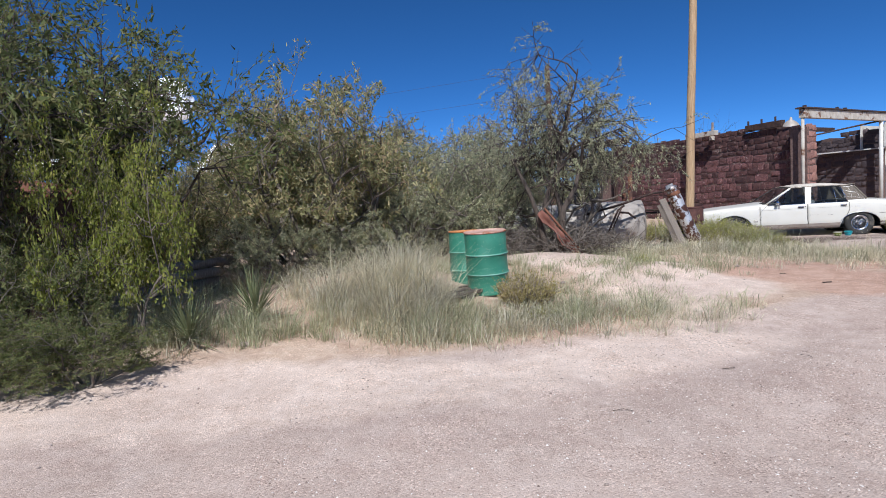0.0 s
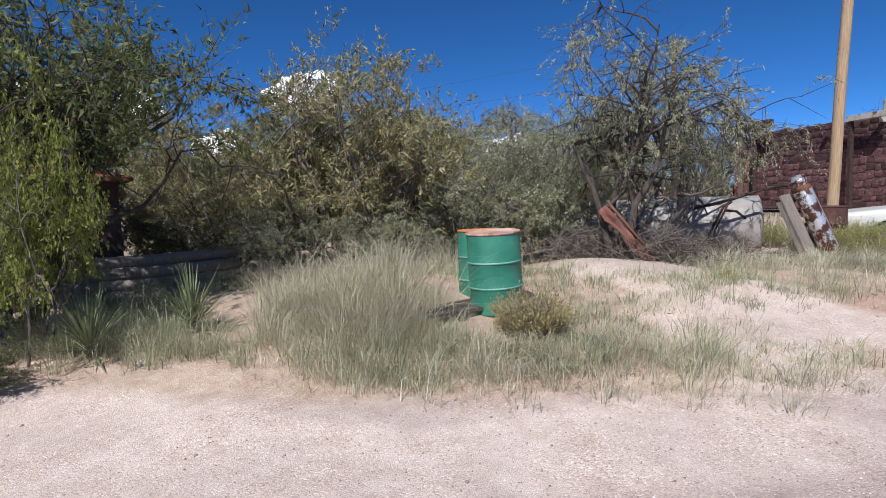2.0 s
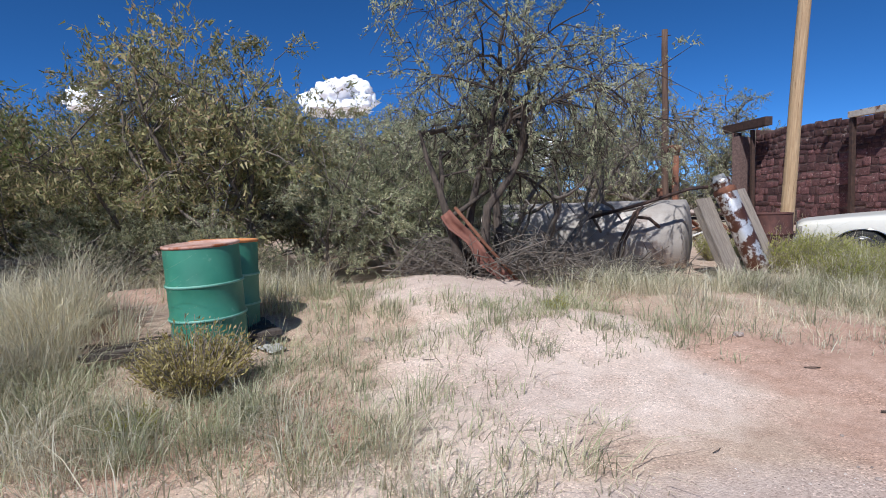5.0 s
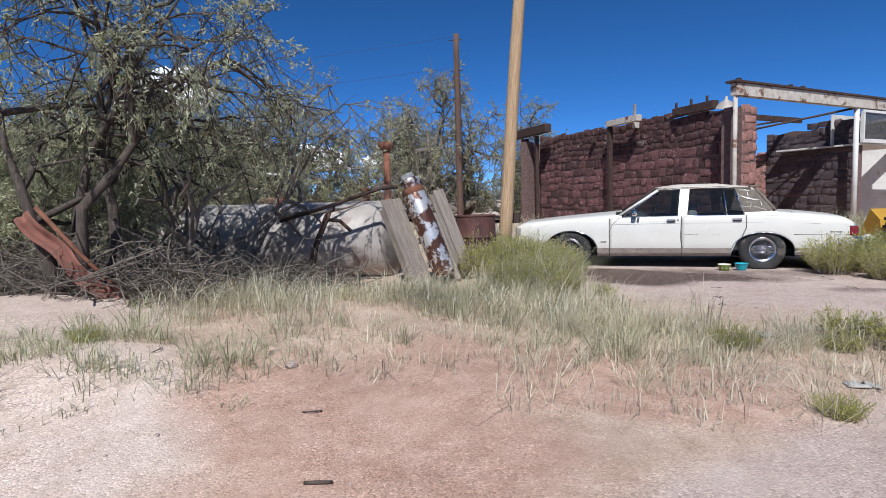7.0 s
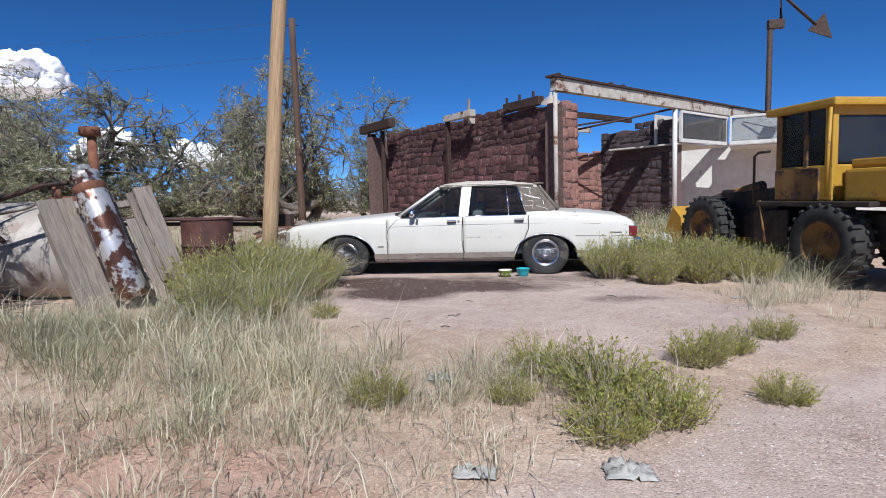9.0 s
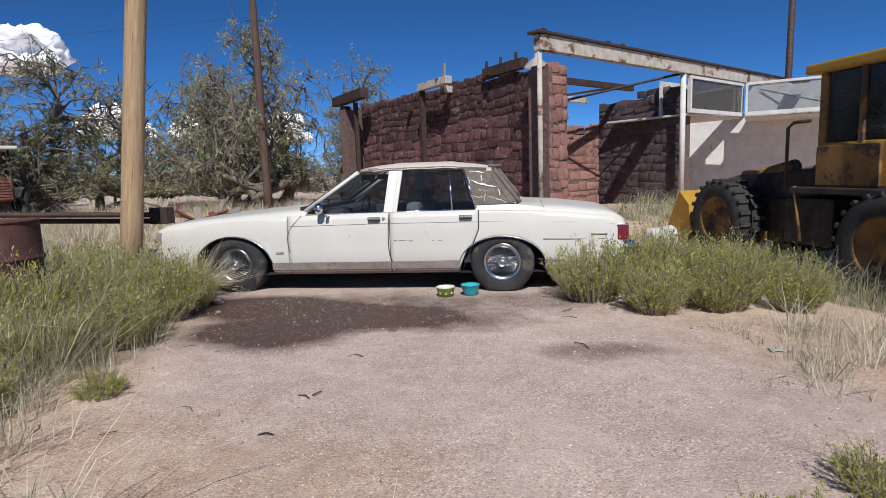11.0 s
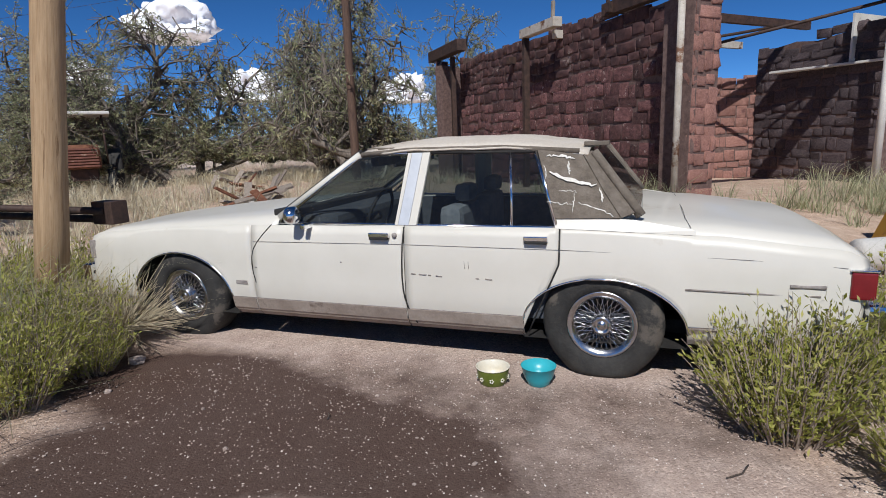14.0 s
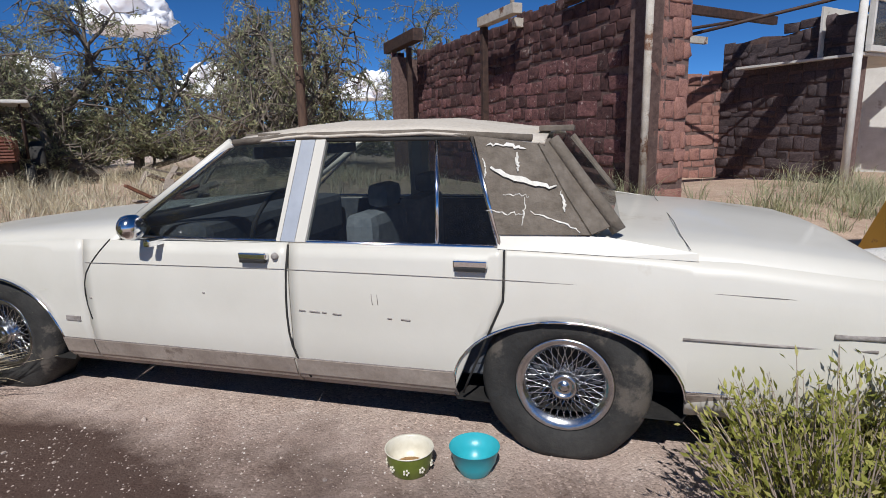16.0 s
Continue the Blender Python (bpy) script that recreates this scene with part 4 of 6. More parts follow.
    # white shop front under a glazed box canopy
    w = tagged(new("wall_shop"), "chalky white shop front wall under a canopy", "wall", kind="structure")
    w.matrix_world = Matrix.Translation(at_uv(6.6, 2.4)) @ Matrix.Rotation(U, 4, "Z")
    part("wall_panel", boxed((0, 0, -0.1), (3.6, 0.15, 2.75), 0.005), M["white"], w)
    part("door", boxed((1.1, -0.04, 0.0), (2.3, -0.004, 2.2), 0.006), M["shutter"], w, "white board shutter")
    part("door", boxed((2.45, -0.04, 0.0), (3.3, -0.004, 2.15), 0.006), M["darkrust"], w, "dark brown door")
    w2 = tagged(new("wall_shop_side"), "chalky stained white side wall of the shop", "wall", kind="structure")
    w2.matrix_world = Matrix.Translation(at_uv(10.2, 2.4)) @ Matrix.Rotation(radians(-18), 4, "Z")
    part("wall_panel", boxed((0, 0, -0.1), (9.0, 0.15, 2.9), 0.005), M["white"], w2)
    corner = at_uv(9.5, -0.2)
    for nm, org, ang, ln in (("a", at_uv(6.25, -0.05), U, 3.35), ("b", corner, radians(-22), 4.2)):
        g = thing("glazed_canopy", Matrix.Translation(org) @ Matrix.Rotation(ang, 4, "Z"), "white metal framed canopy box with dusty reflective glazing", "canopy", "canopy boxes")
        part("frame", boxed((0, -0.05, 2.68), (ln, 0.05, 2.80), 0.008), M["white"], g)
        part("frame", boxed((0, -0.05, 3.62), (ln, 0.05, 3.70), 0.008), M["white"], g)
        for x in (0, ln - 0.08):
            part("mullion", boxed((x, -0.055, 2.8), (x + 0.07, 0.055, 3.62), 0.006), M["white"], g)
        part("pane", boxed((0.07, -0.01, 2.8), (ln - 0.08, 0.01, 3.62), 0.0), M["mirrorglass"], g)
        part("soffit", boxed((0, 0.06, 2.62), (ln, 2.7, 2.67), 0.004), M["white"], g)
        part("back_panel", boxed((0.06, 0.9, 2.68), (ln - 0.06, 0.95, 3.68), 0.004), M["white"], g)
        for x in (0.3, 0.62):
            part("lamp_box", boxed((ln * x, 0.3, 3.60), (ln * x + 0.45, 0.6, 3.70), 0.01), M["darksteel"], g, "dark lamp housing")
        rod("inner_brace", [(0.4, 0.85, 3.55), (ln * 0.55, 0.4, 2.9)], 0.02, M["darksteel"], g)
    # sign mast with an arrow
    s = thing("sign_mast", pose(9.9, 16.4, -0.85), "tall dark steel sign mast with a black arrow", "sign")
    rod("mast", [(0, 0, 0), (0.05, 0, 8.6)], 0.13, M["darksteel"], s, "", 12, 0.10)
    part("bracket", boxed((-0.05, -0.12, 8.25), (0.55, 0.12, 8.6), 0.02), M["darksteel"], s)
    rod("arm", [(0.45, 0, 8.5), (0.4, 0, 9.6), (1.75, 0, 8.3)], 0.06, M["darksteel"], s)
    bm = bmesh.new()
    vs = [bm.verts.new(p) for p in ((1.45, -0.03, 8.1), (2.35, -0.03, 7.75), (2.05, -0.03, 8.75))]
    vb = [bm.verts.new((v.co.x, 0.03, v.co.z)) for v in vs]
    bm.faces.new(vs)
    bm.faces.new(vb[::-1])
    for i in range(3):
        bm.faces.new((vs[i], vs[(i + 1) % 3], vb[(i + 1) % 3], vb[i]))
    part("arrowhead", bm, M["darksteel"], s)
    for sx in (-1, 1):
        rod("stay", [(0, 0, 5.2), (0.9 * sx, 0.3, 3.9)], 0.02, M["darksteel"], s)


M["shutter"] = surf("greyed_white_board", (0.66, 0.64, 0.60), (0.76, 0.74, 0.70), 3, 0.7, 0.15)
M["mirrorglass"] = clear_glass("dusty_canopy_glass", (0.80, 0.83, 0.84), 0.04, 0.16)
build_ruin()


# ---- drums, tank, pallet and scrap by the pole ----
def drum(name, x, y, z, r, h, body, lid, label, tilt=(0, 0), group=""):
    e = thing(name, pose(x, y, z, tilt[0], tilt[1], 40), label, "drum", group)
    prof = [(r * 0.2, 0.02), (r * 0.97, 0.02), (r, 0.0), (r * 1.02, 0.012), (r, 0.03)]
    for zz in (0.33, 0.64):
        prof += [(r, h * zz - 0.03), (r * 1.035, h * zz - 0.008), (r * 1.035, h * zz + 0.008), (r, h * zz + 0.03)]
    prof += [(r, h - 0.02)]
    V, F = lathe(prof, 44)
    part("shell", mesh_np("shell", V, F, True), M[body], e)
    for zz in (0.33, 0.64):
        V, F = lathe([(r * 1.0, h * zz - 0.016), (r * 1.05, h * zz - 0.007), (r * 1.05, h * zz + 0.007), (r * 1.0, h * zz + 0.016)], 44)
        part("rolling_hoop", mesh_np("hoop", V, F, True), M["drumhoop"] if body == "drumgreen" else M[body], e, "worn paler hoop" if body == "drumgreen" else "")
    V, F = lathe([(0.001, h - 0.006), (r * 0.6, h - 0.012), (r * 0.965, h - 0.010), (r * 0.975, h + 0.004), (r * 1.03, h), (r * 1.035, h - 0.014), (r, h - 0.022)], 44)
    part("lid", mesh_np("lid", V, F, True), M[lid], e, "rusty dished lid")
    return e


drum("drum", -7.88, -9.04, 0.165, 0.292, 0.88, "drumgreen", "drumlid", "faded green steel drum with rusty pink lid", (1.5, -2), "green drums")
drum("drum", -8.25, -8.62, 0.165, 0.292, 0.87, "drumgreen", "drumlid2", "faded green steel drum with orange rusted lid", (-1, 1), "green drums")
drum("drum", -4.22, -1.55, float(height(-4.22, -1.55)), 0.30, 0.90, "darkrust", "darkrust", "dark rusted steel drum beside a wooden pole")
sk = thing("timber_skid", pose(-8.10, -8.92, float(height(-8.10, -8.92)) - 0.01, 0, 0, 63), "dark weathered planks lying under the green drums", "planks")
for i in range(4):
    part("plank", boxed((-0.95 + 0.07 * (i % 2), -0.36 + i * 0.20, 0.0), (0.55, -0.24 + i * 0.20, 0.045), 0.006), M["darkplank"], sk)
for x in (-0.6, 0.3):
    part("bearer", boxed((x, -0.38, -0.10), (x + 0.1, 0.42, 0.0), 0.005), M["darkplank"], sk)


def build_scrap():
    # horizontal rusty storage tank
    t = thing("storage_tank", pose(-7.7, -2.15, 0.66, 0, 0, 4), "long pale rust-stained steel tank lying on the ground", "tank")
    r, L = 0.58, 2.3
    prof = [(0.001, -L - 0.09), (r * 0.5, -L - 0.075), (r * 0.85, -L - 0.04), (r, -L), (r * 1.008, -0.7), (r, -0.69), (r, 0.69), (r * 1.008, 0.70), (r, L), (r * 0.85, L + 0.04), (r * 0.5, L + 0.075), (0.001, L + 0.09)]
    V, F = lathe(prof, 48, "y")
    V = [(y, x, z) for x, y, z in V]
    part("shell", mesh_np("shell", V, F, True), M["tank"], t)
    rod("inlet", [(1.9, 0.0, 0.5), (1.9, 0.0, 0.78)], 0.05, M["rust"], t)
    for x in (-1.5, 1.5):
        part("cradle", boxed((x, -0.5, -0.72), (x + 0.12, 0.5, -0.48), 0.01), M["darksteel"], t)
    # leaning pallet: planks run down from the top edge, which lies along w
    top, w, down = Vector((-5.05, -3.05, 1.24)), Vector((0.48, 0.85, 0.0)).normalized(), Vector((0.66, 0.04, -1.16)).normalized()
    nrm = w.cross(down).normalized()
    m = Matrix((( *w, 0), (*(-nrm), 0), (*down, 0), (0, 0, 0, 1))).transposed()
    m.translation = top
    p = thing("wooden_pallet", m, "grey weathered wooden pallet leaning against a tank", "pallet")
    for x, wd, l0, l1, thick_ in ((-0.08, 0.165, 0.0, 1.36, 0.028), (0.09, 0.15, 0.01, 1.36, 0.026), (0.50, 0.13, 0.02, 1.22, 0.026), (0.86, 0.20, 0.0, 1.26, 0.028), (0.66, 0.10, 0.34, 1.30, 0.024), (0.77, 0.07, 0.05, 1.1, 0.022)):
        part("plank", boxed((x, 0.0, l0), (x + wd, thick_, l1), 0.004), M["wood"], p)
    for z in (0.12, 0.60, 0.95):
        part("rail", boxed((0.0, -0.075, z), (0.96, -0.003, z + 0.07), 0.004), M["wood"], p)
    part("rail", boxed((-0.07, -0.10, 0.1), (-0.02, -0.005, 1.28), 0.004), M["wood"], p)
    # peeling silver cylinder lying on it
    g = thing("gas_cylinder", m, "flaking silver and rust steel cylinder leaning on a pallet", "cylinder")
    V, F = lathe([(0.001, -0.24), (0.08, -0.24), (0.09, -0.18), (0.14, -0.16), (0.14, -0.11), (0.118, -0.09), (0.135, -0.02), (0.148, 0.06), (0.148, 1.14), (0.12, 1.20), (0.001, 1.21)], 24)
    sh = part("shell", mesh_np("shell", [(x + 0.36, y + 0.178, z) for x, y, z in V], F, True), M["silverpipe"], g)
    V, F = lathe([(0.134, -0.04), (0.156, -0.02), (0.156, 0.02), (0.148, 0.05)], 24)
    part("collar", mesh_np("collar", [(x + 0.36, y + 0.178, z) for x, y, z in V], F, True), M["rust"], g)
    # bent black angle-iron arch, pipe stand, long pipes
    a = thing("iron_arch", pose(-5.95, -3.0, float(height(-5.95, -3.0))), "bent black angle-iron frame leaning at a tank", "scrap")
    rod("leg", [(-0.32, -0.05, 0.0), (-0.24, 0, 0.45), (-0.02, 0.02, 0.92), (0.12, 0, 1.02)], 0.025, M["darksteel"], a)
    rod("leg", [(-0.24, -0.07, 0.0), (-0.15, -0.03, 0.5), (0.05, 0, 0.95)], 0.02, M["darksteel"], a)
    rod("arm", [(-0.75, 0.02, 0.85), (0.1, 0, 1.06), (0.75, 0.1, 1.26), (1.0, 0.15, 1.28)], 0.026, M["darksteel"], a)
    rod("hook", [(0.02, 0, 0.86), (0.2, 0, 0.84), (0.36, 0, 0.70)], 0.025, M["darksteel"], a)
    s = thing("pipe_stand", pose(-5.65, -1.6, 0.1), "upright rusty pipe with a capped flange", "pipe")
    rod("pipe", [(0, 0, 0), (0.02, 0, 1.95)], 0.055, M["rust"], s)
    V, F = lathe([(0.001, 2.05), (0.12, 2.05), (0.12, 1.95), (0.06, 1.93)], 16)
    part("flange", mesh_np("flange", V, F, True), M["rust"], s)
    for k, (y0, z0) in enumerate(((0.32, 0.88), (0.40, 0.80))):
        tagged(rod("steel_rail", [(-9.2, y0 - 0.5, z0 + 0.16), (-4.0, y0, z0)], 0.032, M["darksteel"]), "long dark steel rail resting behind a pole", "rail", "steel rails")
    bk = thing("rail_bracket", pose(-4.06, 0.33, 0.80), "dark steel block fixed behind a pole", "bracket")
    part("block", boxed((-0.06, -0.02, -0.03), (0.16, 0.14, 0.16), 0.008), M["darksteel"], bk)
    tr = thing("steel_trestle", pose(-9.0, -0.18, 0), "dark steel trestle carrying long rails", "trestle")
    part("crossbar", boxed((-0.04, -0.35, 0.80), (0.04, 0.35, 0.88), 0.006), M["darksteel"], tr)
    for y in (-0.3, 0.3):
        rod("leg", [(0, y, 0.82), (0, y * 1.3, -0.05)], 0.03, M["darksteel"], tr)
    # crumpled rust-red sheet in the dead branches
    along, out = Vector((0.56, 0.30, -0.77)).normalized(), Vector((0.72, -0.68, 0.1)).normalized()
    across = along.cross(out).normalized()
    out = across.cross(along).normalized()
    mr = Matrix(((*along, 0), (*across, 0), (*out, 0), (0, 0, 0, 1))).transposed()
    mr.translation = (-7.12, -5.85, 0.70)
    r = thing("rusted_sheet", mr, "bent orange-rusted steel strip leaning in dead branches", "scrap")
    nx, ny = 16, 5
    V = [(-0.62 + 1.3 * i / (nx - 1), -0.07 + 0.14 * j / (ny - 1) + 0.02 * math.sin(i * 0.9), 0.03 * math.sin(i * 0.9 + j) + 0.05 * math.cos(j * 1.7) + 0.008 * ((i * 7 + j * 3) % 5 - 2)) for j in range(ny) for i in range(nx)]
    F = [(j * nx + i, j * nx + i + 1, (j + 1) * nx + i + 1, (j + 1) * nx + i) for j in range(ny - 1) for i in range(nx - 1)]
    ob = part("sheet", mesh_np("sheet", V, F), M["brightrust"], r)
    so = ob.modifiers.new("thick", "SOLIDIFY")
    so.thickness = 0.012
    rod("edge_pipe", [(-0.6, -0.14, 0.03), (0.0, -0.12, 0.05), (0.66, -0.13, 0.02)], 0.022, M["rust"], r)


build_scrap()


# ---- dark shed and logs on the verge ----
def build_shed():
    m = pose(-15.5, -9.9, float(height(-15.5, -9.9)), 0, 0, 66)
    s = thing("shed", m, "dark rusty sheet-metal shed under trees", "shed")
    part("wall", boxed((-2.0, -1.0, -0.1), (0.95, 1.0, 1.95), 0.02), M["darksteel"], s)
    bm = bmesh.new()
    pts = [(-2.2, -1.2, 1.95), (1.15, -1.2, 1.95), (1.15, 1.2, 1.95), (-2.2, 1.2, 1.95), (-0.2, 0, 2.35)]
    vs = [bm.verts.new(p) for p in pts]
    lo = [bm.verts.new((x, y, z - 0.06)) for x, y, z in pts[:4]]
    for i in range(4):
        bm.faces.new((vs[i], vs[(i + 1) % 4], vs[4]))
        bm.faces.new((lo[i], lo[(i + 1) % 4], vs[(i + 1) % 4], vs[i]))
    bm.faces.new(lo[::-1])
    part("roof", bm, M["rust"], s, "rusty pitched metal roof")
    for k, (x, y, ln, ang, z) in enumerate(((-13.7, -9.3, 2.6, 65, 0.02), (-13.5, -9.4, 2.5, 65, 0.02), (-13.3, -9.5, 2.2, 64, 0.02), (-13.6, -9.35, 2.6, 65, 0.19), (-13.4, -9.45, 2.5, 66, 0.19), (-13.55, -9.38, 2.6, 65, 0.36), (-13.4, -9.46, 2.3, 63, 0.36), (-13.48, -9.42, 3.0, 66, 0.53))):
        h0 = float(height(x, y))
        c, sn = math.cos(radians(ang)), math.sin(radians(ang))
        tagged(rod("log", [(x - c * ln / 2, y - sn * ln / 2, h0 + z + 0.1), (x, y, h0 + z + 0.08), (x + c * ln / 2, y + sn * ln / 2, h0 + z + 0.1)], 0.10, M["wood"], None, "", 10, 0.08), "weathered grey log lying in the verge grass", "log", "logs")


build_shed()


# ---- old tractor and junk out in the field ----
def build_field_things():
    t = thing("tractor", pose(-16.5, 10.2, float(height(-16.5, 10.2)), 0, 0, 50), "derelict rusty tractor with a flat canopy in dry grass", "tractor")
    part("hood", boxed((-0.4, -1.9, 0.75), (0.4, -0.2, 1.35), 0.08), M["rust"], t)
    for i in range(7):
        part("grille_bar", boxed((-0.36, -1.93, 0.80 + i * 0.07), (0.36, -1.90, 0.84 + i * 0.07), 0.004), M["brightrust"], t)
    part("frame", boxed((-0.3, -1.7, 0.45), (0.3, 1.2, 0.75), 0.03), M["darksteel"], t)
    part("seat", boxed((-0.25, 0.5, 0.95), (0.25, 0.95, 1.15), 0.04), M["darksteel"], t)
    for x in (-0.55, 0.55):
        for y in (-0.1, 1.05):
            rod("canopy_post", [(x, y, 0.8), (x, y, 2.15)], 0.03, M["darksteel"], t)
    part("canopy", boxed((-0.75, -0.4, 2.15), (0.75, 1.4, 2.24), 0.03), M["white"], t, "pale rusty canopy roof")
    t.scale = (1.15, 1.15, 1.15)
    for x, y, r, w in ((-0.75, 0.75, 0.62, 0.34), (0.75, 0.75, 0.62, 0.34), (-0.6, -1.4, 0.36, 0.2), (0.6, -1.4, 0.36, 0.2)):
        V, F = lathe([(r * 0.5, -w / 2), (r * 0.9, -w / 2), (r, -w / 3), (r, w / 3), (r * 0.9, w / 2), (r * 0.5, w / 2), (r * 0.5, -w / 2)], 28)
        wh = part("wheel", mesh_np("wheel", [(x + c, y + a, r + b) for a, b, c in V], F, True), M["tyre"], t)
        V, F = lathe([(0.001, -0.03), (r * 0.5, -0.05), (r * 0.5, 0.05), (0.001, 0.03)], 20)
        part("rim", mesh_np("rim", [(x + c, y + a, r + b) for a, b, c in V], F, True), M["rust"], wh)
    for k, (x, y, sc) in enumerate(((-5.6, 4.9, 1.0), (-6.5, 5.4, 0.8), (-10.0, 9.4, 0.9))):
        j = thing("junk_heap", pose(x, y, float(height(x, y)), 0, 0, 40 * k), "heap of broken dark boards and rusty scrap", "scrap", "junk heaps")
        rng = np.random.default_rng(k + 7)
        for i in range(9):
            mm = pose(float(rng.normal(0, 0.3)), float(rng.normal(0, 0.3)), 0.12 + 0.06 * i, float(rng.normal(0, 22)), float(rng.normal(0, 22)), float(rng.uniform(0, 180)))
            part("board", boxed((-0.5 * sc, -0.07, -0.02), (0.5 * sc, 0.07, 0.02), 0.004, mm), M["wood" if i % 3 else "rust"], j)
    b = thing("pale_stick", pose(-6.0, 4.2, 0.35, 0, -18, 30), "bleached broken board end in dry grass", "board")
    part("board", boxed((-0.35, -0.03, -0.02), (0.4, 0.03, 0.02), 0.004), M["white"], b)
    c = thing("plastic_bucket", pose(2.15, 3.1, float(height(2.15, 3.1)) + 0.2, 0, 92, 20), "white plastic bucket lying on its side in weeds", "bucket")
    V, F = lathe([(0.001, 0.0), (0.14, 0.0), (0.17, 0.4), (0.185, 0.4), (0.185, 0.36), (0.165, 0.3)], 24)
    part("pail", mesh_np("pail", V, F, True), M["white"], c)


M["tyre"] = surf("dusty_rubber", (0.018, 0.017, 0.016), (0.045, 0.042, 0.038), 8, 0.85, 0.35, stain=(0.10, 0.085, 0.07), stain_at=0.6)
build_field_things()


# ---- yellow wheel loader ----
M["loader"] = surf("faded_yellow_machine_paint", (0.40, 0.215, 0.02), (0.50, 0.29, 0.035), 3, 0.55, 0.12, stain=(0.22, 0.10, 0.035), stain_at=0.60, stain_scale=3)
# grimy brown for rims and arms; on the cab flank it paints in shade
M["loaderbrown"] = surf("grimy_shaded_brown_yellow", (0.20, 0.10, 0.03), (0.34, 0.18, 0.05), 4, 0.7, 0.3, stain=(0.08, 0.045, 0.03), stain_at=0.52)
M["grease"] = surf("greasy_dark_iron", (0.022, 0.017, 0.014), (0.07, 0.05, 0.038), 7, 0.7, 0.4, metal=0.2)
M["loaderglass"] = clear_glass("dusty_cab_glass", (0.62, 0.72, 0.71), 0.03, 0.05)


def big_wheel(parent, x, y, z, r, w):
    V, F = lathe([(r * 0.56, -w / 2 + 0.03), (r * 0.72, -w / 2), (r * 0.93, -w * 0.44), (r * 0.98, -w * 0.36), (r * 0.98, w * 0.36), (r * 0.93, w * 0.44), (r * 0.72, w / 2), (r * 0.56, w / 2 - 0.03)], 40)
    turn = lambda L: [(x + c, y + a, z + b) for a, b, c in L]
    wh = part("wheel", mesh_np("wheel", turn(V), F, True), M["tyre"], parent)
    for k in range(22):
        a = 2 * math.pi * k / 22
        for s in (-1, 1):
            mm = Matrix.Translation((x, y, z)) @ Matrix.Rotation(a + s * 0.07, 4, "X")
            part("lug", boxed((s * 0.02 if s > 0 else -w * 0.46, -0.03, r * 0.95), (w * 0.46 if s > 0 else -0.02, 0.03, r * 1.03), 0.008, mm), M["tyre"], wh)
    V, F = lathe([(0.001, -w * 0.22), (r * 0.18, -w * 0.24), (r * 0.22, -w * 0.12), (r * 0.48, -w * 0.10), (r * 0.58, -w * 0.44), (r * 0.60, -w * 0.44), (r * 0.60, w * 0.4), (0.001, w * 0.4)], 32)
    part("rim", mesh_np("rim", turn(V), F, True), M["loaderbrown"], wh, "rust-yellow dished steel rim")


